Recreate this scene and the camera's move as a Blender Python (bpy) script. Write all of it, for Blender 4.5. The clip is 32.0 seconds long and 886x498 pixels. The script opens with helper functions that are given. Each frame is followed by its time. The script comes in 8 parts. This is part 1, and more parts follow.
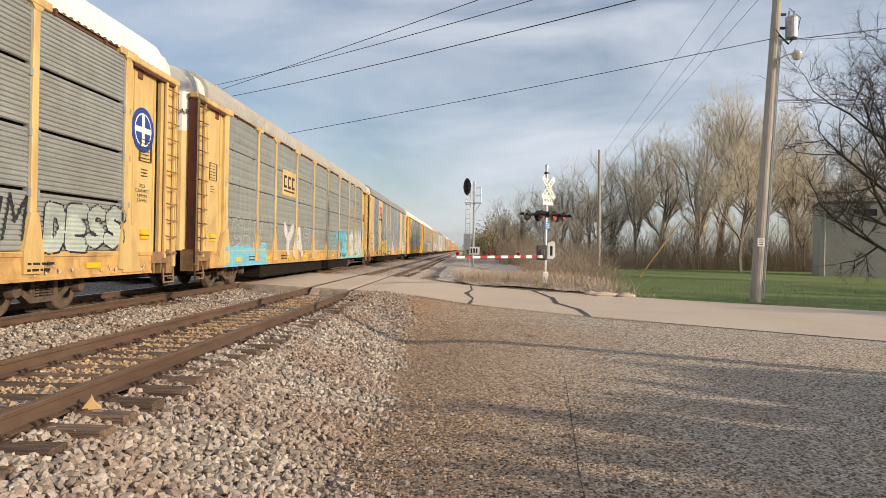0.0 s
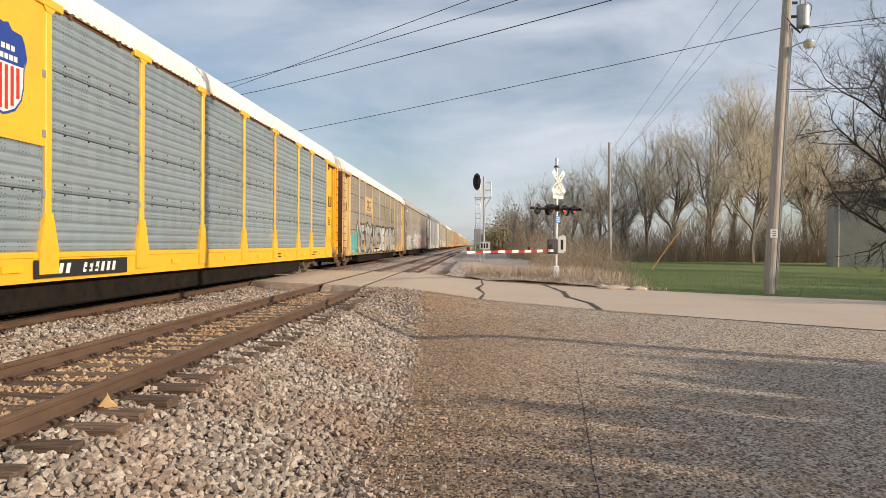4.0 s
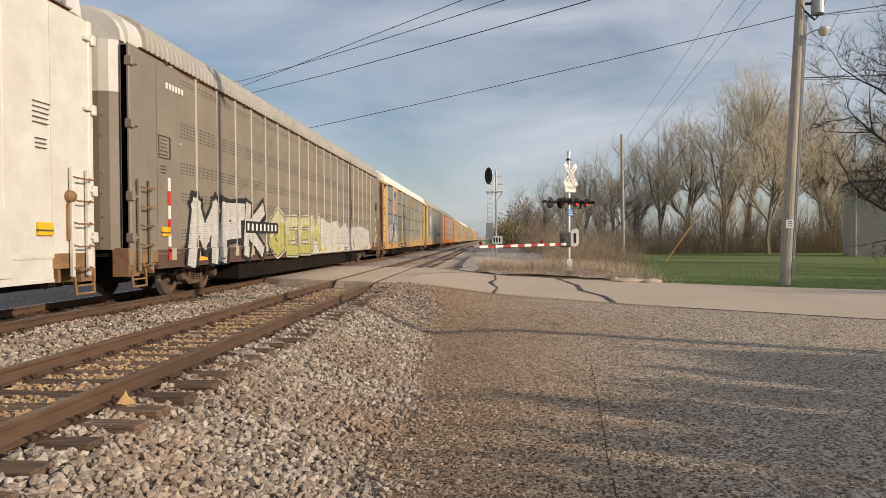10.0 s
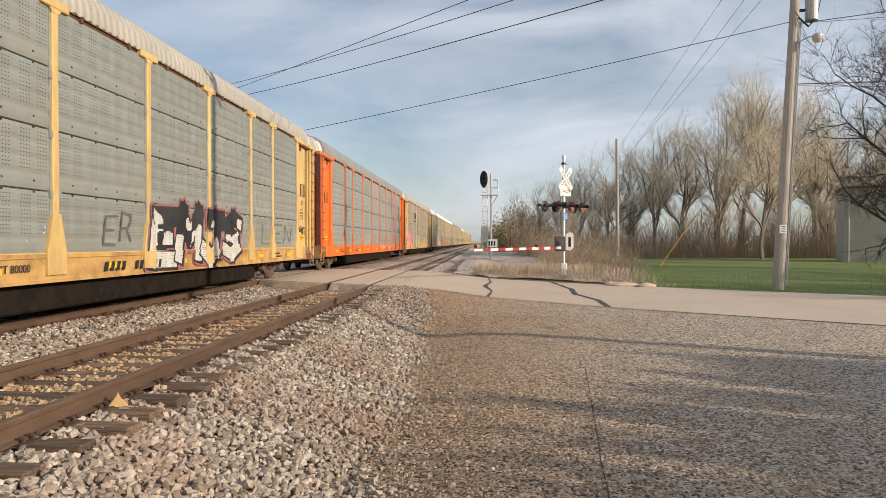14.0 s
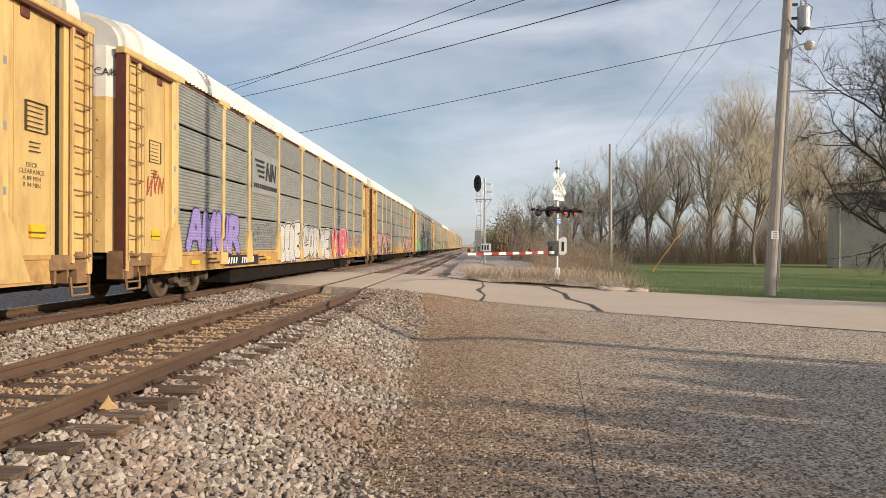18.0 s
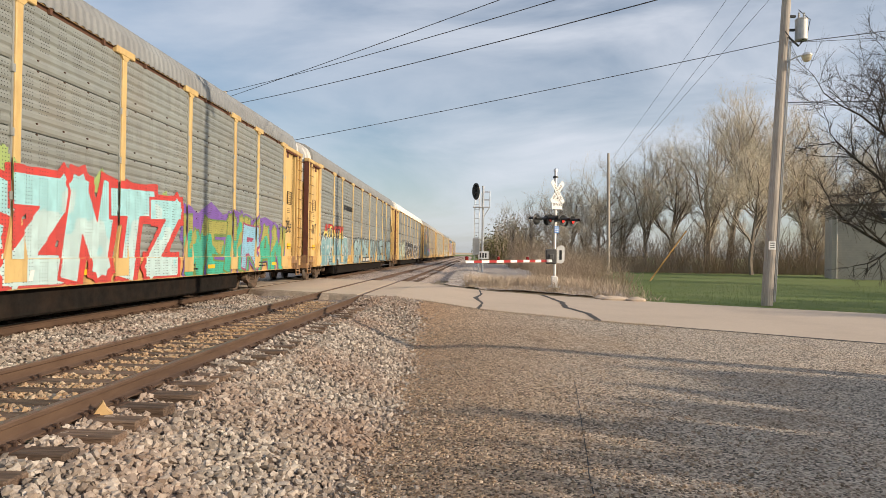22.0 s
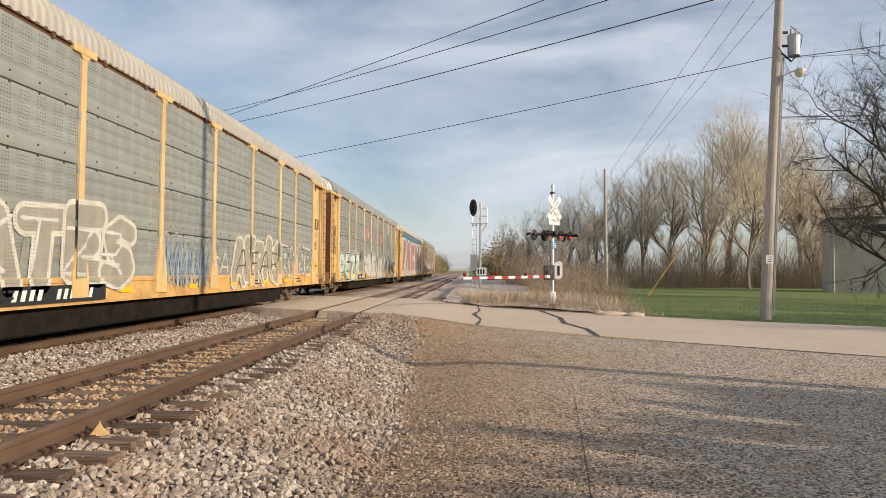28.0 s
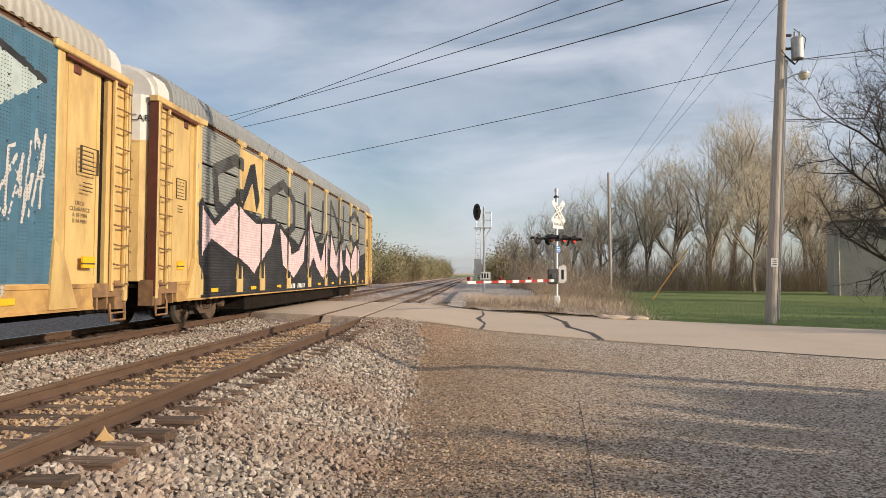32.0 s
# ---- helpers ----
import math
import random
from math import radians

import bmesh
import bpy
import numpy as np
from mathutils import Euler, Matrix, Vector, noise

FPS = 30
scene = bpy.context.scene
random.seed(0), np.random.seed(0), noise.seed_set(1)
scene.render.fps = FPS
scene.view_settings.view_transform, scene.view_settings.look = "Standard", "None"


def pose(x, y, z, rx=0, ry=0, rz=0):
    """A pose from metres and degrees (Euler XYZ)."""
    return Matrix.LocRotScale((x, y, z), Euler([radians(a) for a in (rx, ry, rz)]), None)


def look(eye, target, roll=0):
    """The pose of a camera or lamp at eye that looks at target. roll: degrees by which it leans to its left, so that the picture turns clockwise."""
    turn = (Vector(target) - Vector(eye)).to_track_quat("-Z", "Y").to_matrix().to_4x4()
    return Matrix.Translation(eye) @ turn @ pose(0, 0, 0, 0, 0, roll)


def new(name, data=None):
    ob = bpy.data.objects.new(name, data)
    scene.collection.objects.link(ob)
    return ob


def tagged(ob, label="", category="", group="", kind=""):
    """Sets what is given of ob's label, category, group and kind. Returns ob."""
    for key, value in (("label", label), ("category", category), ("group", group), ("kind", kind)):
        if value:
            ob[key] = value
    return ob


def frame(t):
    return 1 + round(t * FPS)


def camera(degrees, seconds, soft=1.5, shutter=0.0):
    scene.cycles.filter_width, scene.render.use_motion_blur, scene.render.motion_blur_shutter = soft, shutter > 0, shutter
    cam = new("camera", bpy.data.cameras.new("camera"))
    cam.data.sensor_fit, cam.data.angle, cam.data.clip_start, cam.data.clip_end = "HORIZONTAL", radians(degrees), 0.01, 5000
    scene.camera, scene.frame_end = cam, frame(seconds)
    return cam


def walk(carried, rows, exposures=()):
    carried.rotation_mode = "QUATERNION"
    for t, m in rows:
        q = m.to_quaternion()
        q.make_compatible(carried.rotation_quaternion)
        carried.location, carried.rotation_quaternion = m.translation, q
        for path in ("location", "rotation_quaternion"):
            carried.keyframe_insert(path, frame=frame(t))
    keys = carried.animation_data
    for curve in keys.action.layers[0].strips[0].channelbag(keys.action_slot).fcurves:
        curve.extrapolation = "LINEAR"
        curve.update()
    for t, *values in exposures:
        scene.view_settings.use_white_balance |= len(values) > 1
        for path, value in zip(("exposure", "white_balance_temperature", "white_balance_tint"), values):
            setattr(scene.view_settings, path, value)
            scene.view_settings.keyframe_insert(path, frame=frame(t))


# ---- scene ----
cam = camera(68.48, 32.0, soft=0.7)
# eye 1.28 m over the rail heads; +y runs along the tracks, z = 0 is the top of the rails
EYE = Vector((0.0, 0.0, 1.28))
PATH = [
    (0, 1.95, 0.01, 1.10), (0.5, 2.35, -0.26, 0.92), (1, 2.52, -0.18, 0.90), (1.5, 3.12, -0.07, 0.69),
    (2, 2.71, -0.34, 0.70), (2.5, 2.54, -0.96, 0.80), (3, 2.58, -0.76, 0.61), (3.5, 2.72, -0.55, 0.55),
    (5.5, 3.21, -0.25, -0.21), (6, 3.25, -0.31, 0.02), (6.5, 3.39, -0.27, 0.32), (7, 3.55, -0.41, 0.42),
    (7.5, 3.35, -0.90, 0.51), (8, 3.62, -0.94, 0.49), (8.5, 3.81, -0.63, 0.33), (9, 3.96, -0.51, -0.08),
    (9.5, 4.03, -0.64, -0.27), (10, 3.96, -0.86, -0.37), (10.5, 3.71, -0.94, -0.41), (11, 4.16, -0.85, -0.10),
    (11.5, 4.12, -0.81, -0.23), (12, 4.08, -0.70, -0.36), (12.5, 3.87, -0.73, -0.44), (13, 3.76, -0.40, -0.29),
    (13.5, 3.73, -0.53, -0.17), (14, 3.51, -0.59, -0.03), (14.5, 3.51, -0.30, 0.13), (16.5, 3.29, -0.61, -0.34),
    (17, 2.68, -0.24, -0.30), (17.5, 2.87, -0.38, 0.03), (18, 2.93, -0.25, 0.33), (18.5, 2.82, -0.10, 0.39),
    (19, 3.28, 0.19, 0.58), (19.5, 3.23, 0.25, 0.52), (20, 3.10, 0.03, 0.43), (20.5, 3.16, 0.12, 0.43),
    (21, 2.99, 0.10, 0.46), (21.5, 3.01, 0.31, 0.51), (22, 2.75, 0.41, 0.83), (22.5, 2.15, 0.09, 0.55),
    (23, 2.14, 0.03, 0.66), (23.5, 2.47, 0.07, 0.33), (24, 2.34, 0.48, 0.26), (24.5, 2.37, 0.71, -0.01),
    (25, 2.49, 1.03, 0.19), (25.5, 2.66, 1.44, 0.14), (27.5, 2.36, 2.00, 0.18), (28, 2.57, 1.87, 0.36),
    (28.5, 3.08, 2.06, 0.72), (29, 3.45, 1.90, 0.84), (29.5, 3.51, 1.97, 0.68), (30, 3.07, 1.90, 0.60),
    (30.5, 3.30, 1.76, 0.37), (31, 3.32, 1.91, 0.43), (31.5, 3.28, 2.21, -0.03), (32, 2.91, 2.25, 0.16),
]


def aim(yaw, pitch, roll):
    a, b = radians(yaw), radians(pitch)
    way = Vector((-math.sin(a) * math.cos(b), math.cos(a) * math.cos(b), math.sin(b)))
    return look(EYE, EYE + way, roll)


LIGHT = [(0, 0.0), (2, -0.06), (3, 0.0), (6, -0.06), (8, 0.04), (8.5, -0.15), (9, -0.35), (10, -0.27), (11, -0.13), (12, -0.1), (14, -0.01), (17, 0.03), (19, -0.05), (23, 0.01), (25, -0.03), (28, 0.02), (30, 0.01), (32, -0.05)]
walk(cam, [(t, aim(*turn)) for t, *turn in PATH], LIGHT)

# ---- light ----
SUN_UP = radians(18.5)
SUN_SIDE = Vector((0.917, -0.399))          # towards the low evening sun
SUN_WAY = Vector((SUN_SIDE.x * math.cos(SUN_UP), SUN_SIDE.y * math.cos(SUN_UP), math.sin(SUN_UP)))
sun = new("sun", bpy.data.lights.new("sun", "SUN"))
sun.data.energy, sun.data.angle, sun.data.color = 4.6, radians(0.55), (1.0, 0.83, 0.63)
sun.matrix_world = look(SUN_WAY * 60, (0, 0, 0))

world = bpy.data.worlds.new("sky")
scene.world = world
world.use_nodes = True
wn, wl = world.node_tree.nodes, world.node_tree.links
sky = wn.new("ShaderNodeTexSky")
sky.sky_type, sky.sun_disc = "NISHITA", False
sky.sun_elevation, sky.sun_rotation = SUN_UP, math.atan2(SUN_SIDE.x, SUN_SIDE.y)
sky.dust_density, sky.ozone_density = 1.2, 1.6
wc = wn.new("ShaderNodeTexCoord")
wmap = wn.new("ShaderNodeMapping")
wmap.inputs["Scale"].default_value = (1.5, 1.5, 5.5)
wmap.inputs["Rotation"].default_value = (0.25, 0.3, 0.5)
wnoise = wn.new("ShaderNodeTexNoise")
wnoise.inputs["Scale"].default_value, wnoise.inputs["Detail"].default_value = 1.5, 7.0
wnoise.inputs["Roughness"].default_value, wnoise.inputs["Distortion"].default_value = 0.55, 0.5
wramp = wn.new("ShaderNodeValToRGB")
wramp.color_ramp.elements[0].position, wramp.color_ramp.elements[1].position = 0.28, 0.70
wmix = wn.new("ShaderNodeMix")
wmix.data_type = "RGBA"
wmix.inputs[7].default_value = (6.3, 6.6, 7.3, 1)
wl.new(wc.outputs["Generated"], wmap.inputs[0])
wl.new(wmap.outputs[0], wnoise.inputs["Vector"])
wl.new(wnoise.outputs[0], wramp.inputs[0])
wscale = wn.new("ShaderNodeMath")
wscale.operation = "MULTIPLY"
wscale.inputs[1].default_value = 0.62
wsep = wn.new("ShaderNodeSeparateXYZ")
wl.new(wc.outputs["Generated"], wsep.inputs[0])
wside = wn.new("ShaderNodeMapRange")                # thicker cloud towards the sun
wside.inputs[1].default_value, wside.inputs[2].default_value = -0.22, 0.12
wside.inputs[3].default_value, wside.inputs[4].default_value = 0.95, 1.5
wl.new(wsep.outputs[0], wside.inputs[0])
wthick = wn.new("ShaderNodeMath")
wthick.operation = "MULTIPLY"
wl.new(wramp.outputs[0], wthick.inputs[0])
wl.new(wside.outputs[0], wthick.inputs[1])
wl.new(wthick.outputs[0], wscale.inputs[0])
wl.new(wscale.outputs[0], wmix.inputs[0])
wl.new(sky.outputs[0], wmix.inputs[6])
wl.new(wmix.outputs[2], wn["Background"].inputs[0])
wn["Background"].inputs[1].default_value = 0.122
scene.view_settings.exposure = 0.0


# ---- materials ----
def surf(name, c1, c2=None, scale=6.0, rough=0.7, metal=0.0, bump=0.0, bscale=40.0, dirt=None, dscale=1.2, damount=0.5,
         lines=None, dots=None, bands=(), vary=0.0, stretch=(1, 1, 1), coords="Object"):
    """Paint, metal, stone or wood: two colours at a fine scale, stains at a coarse one, and fine relief.
    lines: (axis, metres, depth) shallow ribs; dots: (pitch_y, pitch_z, size) punched holes; bands: heights that are punched; vary: change from piece to piece."""
    m = bpy.data.materials.new(name)
    m.use_nodes = True
    n, l = m.node_tree.nodes, m.node_tree.links
    b = n["Principled BSDF"]
    tc = n.new("ShaderNodeTexCoord")
    vec = tc.outputs[coords]
    if vary or coords == "Object":
        info = n.new("ShaderNodeObjectInfo")
        add = n.new("ShaderNodeVectorMath")
        add.operation = "MULTIPLY_ADD"
        add.inputs[1].default_value = (1, 1, 1)
        comb = n.new("ShaderNodeCombineXYZ")
        rnd = n.new("ShaderNodeMath")
        rnd.operation = "MULTIPLY"
        rnd.inputs[1].default_value = 37.0
        l.new(info.outputs["Random"], rnd.inputs[0])
        l.new(rnd.outputs[0], comb.inputs[0])
        l.new(rnd.outputs[0], comb.inputs[1])
        l.new(vec, add.inputs[0])
        l.new(comb.outputs[0], add.inputs[2])
        moved = add.outputs[0]
    else:
        moved = vec
    mp = n.new("ShaderNodeMapping")
    mp.inputs["Scale"].default_value = stretch
    l.new(moved, mp.inputs[0])
    fine = n.new("ShaderNodeTexNoise")
    fine.inputs["Scale"].default_value, fine.inputs["Detail"].default_value = scale, 6
    fine.inputs["Roughness"].default_value = 0.65
    l.new(mp.outputs[0], fine.inputs["Vector"])
    ramp = n.new("ShaderNodeValToRGB")
    c2 = c2 or tuple(0.8 * v for v in c1)
    ramp.color_ramp.elements[0].color, ramp.color_ramp.elements[1].color = (*c1, 1), (*c2, 1)
    ramp.color_ramp.elements[0].position, ramp.color_ramp.elements[1].position = 0.35, 0.68
    l.new(fine.outputs[0], ramp.inputs[0])
    col = ramp.outputs[0]
    if dirt:
        coarse = n.new("ShaderNodeTexNoise")
        coarse.inputs["Scale"].default_value, coarse.inputs["Detail"].default_value = dscale, 8
        coarse.inputs["Roughness"].default_value = 0.7
        l.new(mp.outputs[0], coarse.inputs["Vector"])
        r2 = n.new("ShaderNodeValToRGB")
        r2.color_ramp.elements[0].position, r2.color_ramp.elements[1].position = 0.45, 0.75
        r2.color_ramp.elements[1].color = (damount, damount, damount, 1)
        l.new(coarse.outputs[0], r2.inputs[0])
        mx = n.new("ShaderNodeMix")
        mx.data_type = "RGBA"
        mx.inputs[7].default_value = (*dirt, 1)
        l.new(r2.outputs[0], mx.inputs[0])
        l.new(col, mx.inputs[6])
        col = mx.outputs[2]
    if dots:
        sep = n.new("ShaderNodeSeparateXYZ")
        l.new(vec, sep.inputs[0])
        near = []
        for out, pitch in ((sep.outputs[1], dots[0]), (sep.outputs[2], dots[1])):
            d = n.new("ShaderNodeMath")
            d.operation = "PINGPONG"
            d.inputs[1].default_value = pitch / 2
            l.new(out, d.inputs[0])
            c = n.new("ShaderNodeMath")
            c.operation = "LESS_THAN"
            c.inputs[1].default_value = dots[2] * (1.0 if pitch == dots[0] else 0.62)
            l.new(d.outputs[0], c.inputs[0])
            near.append(c)
        gate = n.new("ShaderNodeMath")
        gate.operation = "MULTIPLY"
        l.new(near[0].outputs[0], gate.inputs[0])
        l.new(near[1].outputs[0], gate.inputs[1])
        if bands:
            total = None
            for z0, z1 in bands:
                c = n.new("ShaderNodeMath")
                c.operation = "COMPARE"
                c.inputs[1].default_value, c.inputs[2].default_value = (z0 + z1) / 2, (z1 - z0) / 2
                l.new(sep.outputs[2], c.inputs[0])
                if total:
                    t_ = n.new("ShaderNodeMath")
                    t_.operation = "MAXIMUM"
                    l.new(total.outputs[0], t_.inputs[0])
                    l.new(c.outputs[0], t_.inputs[1])
                    c = t_
                total = c
            g3 = n.new("ShaderNodeMath")
            g3.operation = "MULTIPLY"
            l.new(gate.outputs[0], g3.inputs[0])
            l.new(total.outputs[0], g3.inputs[1])
            gate = g3
        if len(dots) > 3:
            band = n.new("ShaderNodeMath")
            band.operation = "PINGPONG"
            band.inputs[1].default_value = dots[3] / 2
            l.new(sep.outputs[1 if dots[3] < 1 else 2], band.inputs[0])
            on = n.new("ShaderNodeMath")
            on.operation = "LESS_THAN"
            on.inputs[1].default_value = dots[4]
            l.new(band.outputs[0], on.inputs[0])
            g2 = n.new("ShaderNodeMath")
            g2.operation = "MULTIPLY"
            l.new(gate.outputs[0], g2.inputs[0])
            l.new(on.outputs[0], g2.inputs[1])
            gate = g2
        mx = n.new("ShaderNodeMix")
        mx.data_type = "RGBA"
        mx.inputs[7].default_value = (0.03, 0.03, 0.03, 1)
        l.new(gate.outputs[0], mx.inputs[0])
        l.new(col, mx.inputs[6])
        col = mx.outputs[2]
    if vary:
        hv = n.new("ShaderNodeHueSaturation")
        mr = n.new("ShaderNodeMapRange")
        mr.inputs[3].default_value, mr.inputs[4].default_value = 1 - vary, 1 + vary
        l.new(info.outputs["Random"], mr.inputs[0])
        l.new(mr.outputs[0], hv.inputs["Value"])
        l.new(col, hv.inputs["Color"])
        col = hv.outputs[0]
    l.new(col, b.inputs["Base Color"])
    b.inputs["Roughness"].default_value, b.inputs["Metallic"].default_value = rough, metal
    height = None
    if bump:
        bn = n.new("ShaderNodeTexNoise")
        bn.inputs["Scale"].default_value, bn.inputs["Detail"].default_value = bscale, 5
        l.new(mp.outputs[0], bn.inputs["Vector"])
        height = n.new("ShaderNodeBump")
        height.inputs["Strength"].default_value, height.inputs["Distance"].default_value = min(1, bump * 20), bump
        l.new(bn.outputs[0], height.inputs["Height"])
    if lines:
        sep = n.new("ShaderNodeSeparateXYZ")
        l.new(vec, sep.inputs[0])
        pp = n.new("ShaderNodeMath")
        pp.operation = "PINGPONG"
        pp.inputs[1].default_value = lines[1] / 2
        l.new(sep.outputs[lines[0]], pp.inputs[0])
        b2 = n.new("ShaderNodeBump")
        b2.inputs["Strength"].default_value, b2.inputs["Distance"].default_value = 1.0, lines[2] / lines[1] * 2
        l.new(pp.outputs[0], b2.inputs["Height"])
        if height:
            l.new(height.outputs[0], b2.inputs["Normal"])
        height = b2
    if height:
        l.new(height.outputs[0], b.inputs["Normal"])
    return m


def speckle(name, stops, size, rough=0.95, relief=0.01, patches=None, pscale=0.5, coords="Object", band=None):
    """Loose stones or chippings bound in a surface: every cell has its own tone."""
    m = bpy.data.materials.new(name)
    m.use_nodes = True
    n, l = m.node_tree.nodes, m.node_tree.links
    b = n["Principled BSDF"]
    tc = n.new("ShaderNodeTexCoord")
    vor = n.new("ShaderNodeTexVoronoi")
    vor.inputs["Scale"].default_value = 1 / size
    l.new(tc.outputs[coords], vor.inputs["Vector"])
    sep = n.new("ShaderNodeSeparateColor")
    l.new(vor.outputs["Color"], sep.inputs[0])
    ramp = n.new("ShaderNodeValToRGB")
    ramp.color_ramp.interpolation = "CONSTANT"
    while len(ramp.color_ramp.elements) < len(stops):
        ramp.color_ramp.elements.new(0.5)
    for e, (p, c) in zip(ramp.color_ramp.elements, stops):
        e.position, e.color = p, (*c, 1)
    l.new(sep.outputs[0], ramp.inputs[0])
    col = ramp.outputs[0]
    for k, (c, amount, sc, lo) in enumerate(patches or ()):
        nz = n.new("ShaderNodeTexNoise")
        nz.inputs["Scale"].default_value, nz.inputs["Detail"].default_value = sc, 7
        nz.inputs["Roughness"].default_value = 0.7
        l.new(tc.outputs[coords], nz.inputs["Vector"])
        r2 = n.new("ShaderNodeValToRGB")
        r2.color_ramp.elements[0].position, r2.color_ramp.elements[1].position = lo, lo + 0.22
        r2.color_ramp.elements[1].color = (amount, amount, amount, 1)
        l.new(nz.outputs[0], r2.inputs[0])
        mx = n.new("ShaderNodeMix")
        mx.data_type, mx.blend_type = "RGBA", "MIX"
        mx.inputs[7].default_value = (*c, 1)
        l.new(r2.outputs[0], mx.inputs[0])
        l.new(col, mx.inputs[6])
        col = mx.outputs[2]
    if band:                                    # a dusty strip worn along the y axis: (x where it ends, x where it is full, colour, amount)
        sx = n.new("ShaderNodeSeparateXYZ")
        l.new(tc.outputs[coords], sx.inputs[0])
        nz = n.new("ShaderNodeTexNoise")
        nz.inputs["Scale"].default_value, nz.inputs["Detail"].default_value = 0.8, 8
        nz.inputs["Roughness"].default_value = 0.72
        l.new(tc.outputs[coords], nz.inputs["Vector"])
        ma = n.new("ShaderNodeMath")
        ma.operation = "MULTIPLY_ADD"
        ma.inputs[1].default_value = 4.0
        l.new(nz.outputs[0], ma.inputs[0])
        l.new(sx.outputs[0], ma.inputs[2])
        mr = n.new("ShaderNodeMapRange")
        mr.inputs[1].default_value, mr.inputs[2].default_value = band[0] + 2.0, band[1] + 2.0
        mr.inputs[4].default_value = band[3]
        l.new(ma.outputs[0], mr.inputs[0])
        mx = n.new("ShaderNodeMix")
        mx.data_type, mx.blend_type = "RGBA", "MULTIPLY"
        mx.inputs[7].default_value = (*band[2], 1)
        l.new(mr.outputs[0], mx.inputs[0])
        l.new(col, mx.inputs[6])
        col = mx.outputs[2]
    l.new(col, b.inputs["Base Color"])
    b.inputs["Roughness"].default_value = rough
    bp = n.new("ShaderNodeBump")
    bp.invert = True
    bp.inputs["Strength"].default_value, bp.inputs["Distance"].default_value = 0.9, relief
    l.new(vor.outputs["Distance"], bp.inputs["Height"])
    l.new(bp.outputs[0], b.inputs["Normal"])
    return m


def plain(name, c, rough=0.6, metal=0.0):
    return surf(name, c, tuple(0.86 * v for v in c), 9, rough, metal)


def glow(name, c, power):
    m = bpy.data.materials.new(name)
    m.use_nodes = True
    b = m.node_tree.nodes["Principled BSDF"]
    b.inputs["Base Color"].default_value = (*c, 1)
    b.inputs["Emission Color"].default_value, b.inputs["Emission Strength"].default_value = (*c, 1), power
    return m


YELLOW = surf("aged yellow paint", (0.66, 0.472, 0.195), (0.57, 0.395, 0.155), 3, 0.55, dirt=(0.30, 0.16, 0.07), dscale=1.6, damount=0.75, bump=0.002, vary=0.06, stretch=(1, 1, 0.3))
BRIGHT = surf("fresh yellow paint", (0.86, 0.47, 0.03), (0.80, 0.43, 0.03), 3, 0.45, dirt=(0.45, 0.25, 0.05), dscale=0.6, damount=0.25, vary=0.03)
PALE = surf("faded pale yellow paint", (0.63, 0.45, 0.205), (0.53, 0.37, 0.165), 3, 0.6, dirt=(0.38, 0.24, 0.12), dscale=1.6, damount=0.6, bump=0.002, vary=0.06, stretch=(1, 1, 0.3))
SILL_YELLOW = surf("grimy yellow sill paint", (0.60, 0.37, 0.13), (0.47, 0.28, 0.10), 3, 0.65, dirt=(0.17, 0.09, 0.045), dscale=1.6, damount=1.0, bump=0.002, vary=0.06)
ORANGE = surf("orange paint", (0.78, 0.17, 0.02), (0.66, 0.15, 0.03), 3, 0.5, dirt=(0.30, 0.10, 0.03), dscale=0.8, damount=0.4, vary=0.05)
BROWN = surf("brown grey paint", (0.235, 0.203, 0.168), (0.205, 0.177, 0.147), 2, 0.6, dirt=(0.33, 0.29, 0.24), dscale=0.7, damount=0.4, bump=0.001)
WHITE = surf("white paint", (0.70, 0.68, 0.65), (0.61, 0.59, 0.55), 3, 0.5, dirt=(0.42, 0.36, 0.28), dscale=0.9, damount=0.35, bump=0.001)
STEEL = surf("galvanised steel sheet", (0.345, 0.362, 0.345), (0.275, 0.288, 0.275), 2.5, 0.48, 0.25, dirt=(0.28, 0.25, 0.20), dscale=0.5, damount=0.5, bump=0.001, vary=0.06)
STEEL_DOTS = surf("perforated galvanised sheet", (0.300, 0.322, 0.300), (0.250, 0.266, 0.248), 2.5, 0.5, 0.2, dirt=(0.28, 0.25, 0.20), dscale=0.5, damount=0.5, dots=(0.062, 0.058, 0.0125, 0.41, 0.125), bands=((-0.20, 0.45),), vary=0.05)
STEEL_SLATE = surf("slate grey galvanised sheet", (0.225, 0.245, 0.255), (0.185, 0.20, 0.21), 2.5, 0.5, 0.2, dirt=(0.15, 0.15, 0.145), dscale=0.9, damount=0.6, vary=0.05)
STEEL_BLUE = surf("blue grey galvanised sheet", (0.29, 0.35, 0.38), (0.24, 0.30, 0.33), 2.5, 0.45, 0.25, dirt=(0.27, 0.28, 0.27), dscale=0.5, damount=0.4, dots=(0.075, 0.065, 0.0125, 0.46, 0.14), bands=((-1.9, -1.25), (-0.95, -0.3), (0.0, 0.65), (0.95, 1.6)), vary=0.04)
STEEL_TAN = surf("rust stained perforated sheet", (0.325, 0.295, 0.245), (0.265, 0.24, 0.20), 2.5, 0.6, 0.1, dirt=(0.30, 0.15, 0.08), dscale=0.55, damount=0.4, dots=(0.062, 0.058, 0.0125, 0.41, 0.125), bands=((-0.20, 0.45),), vary=0.06)
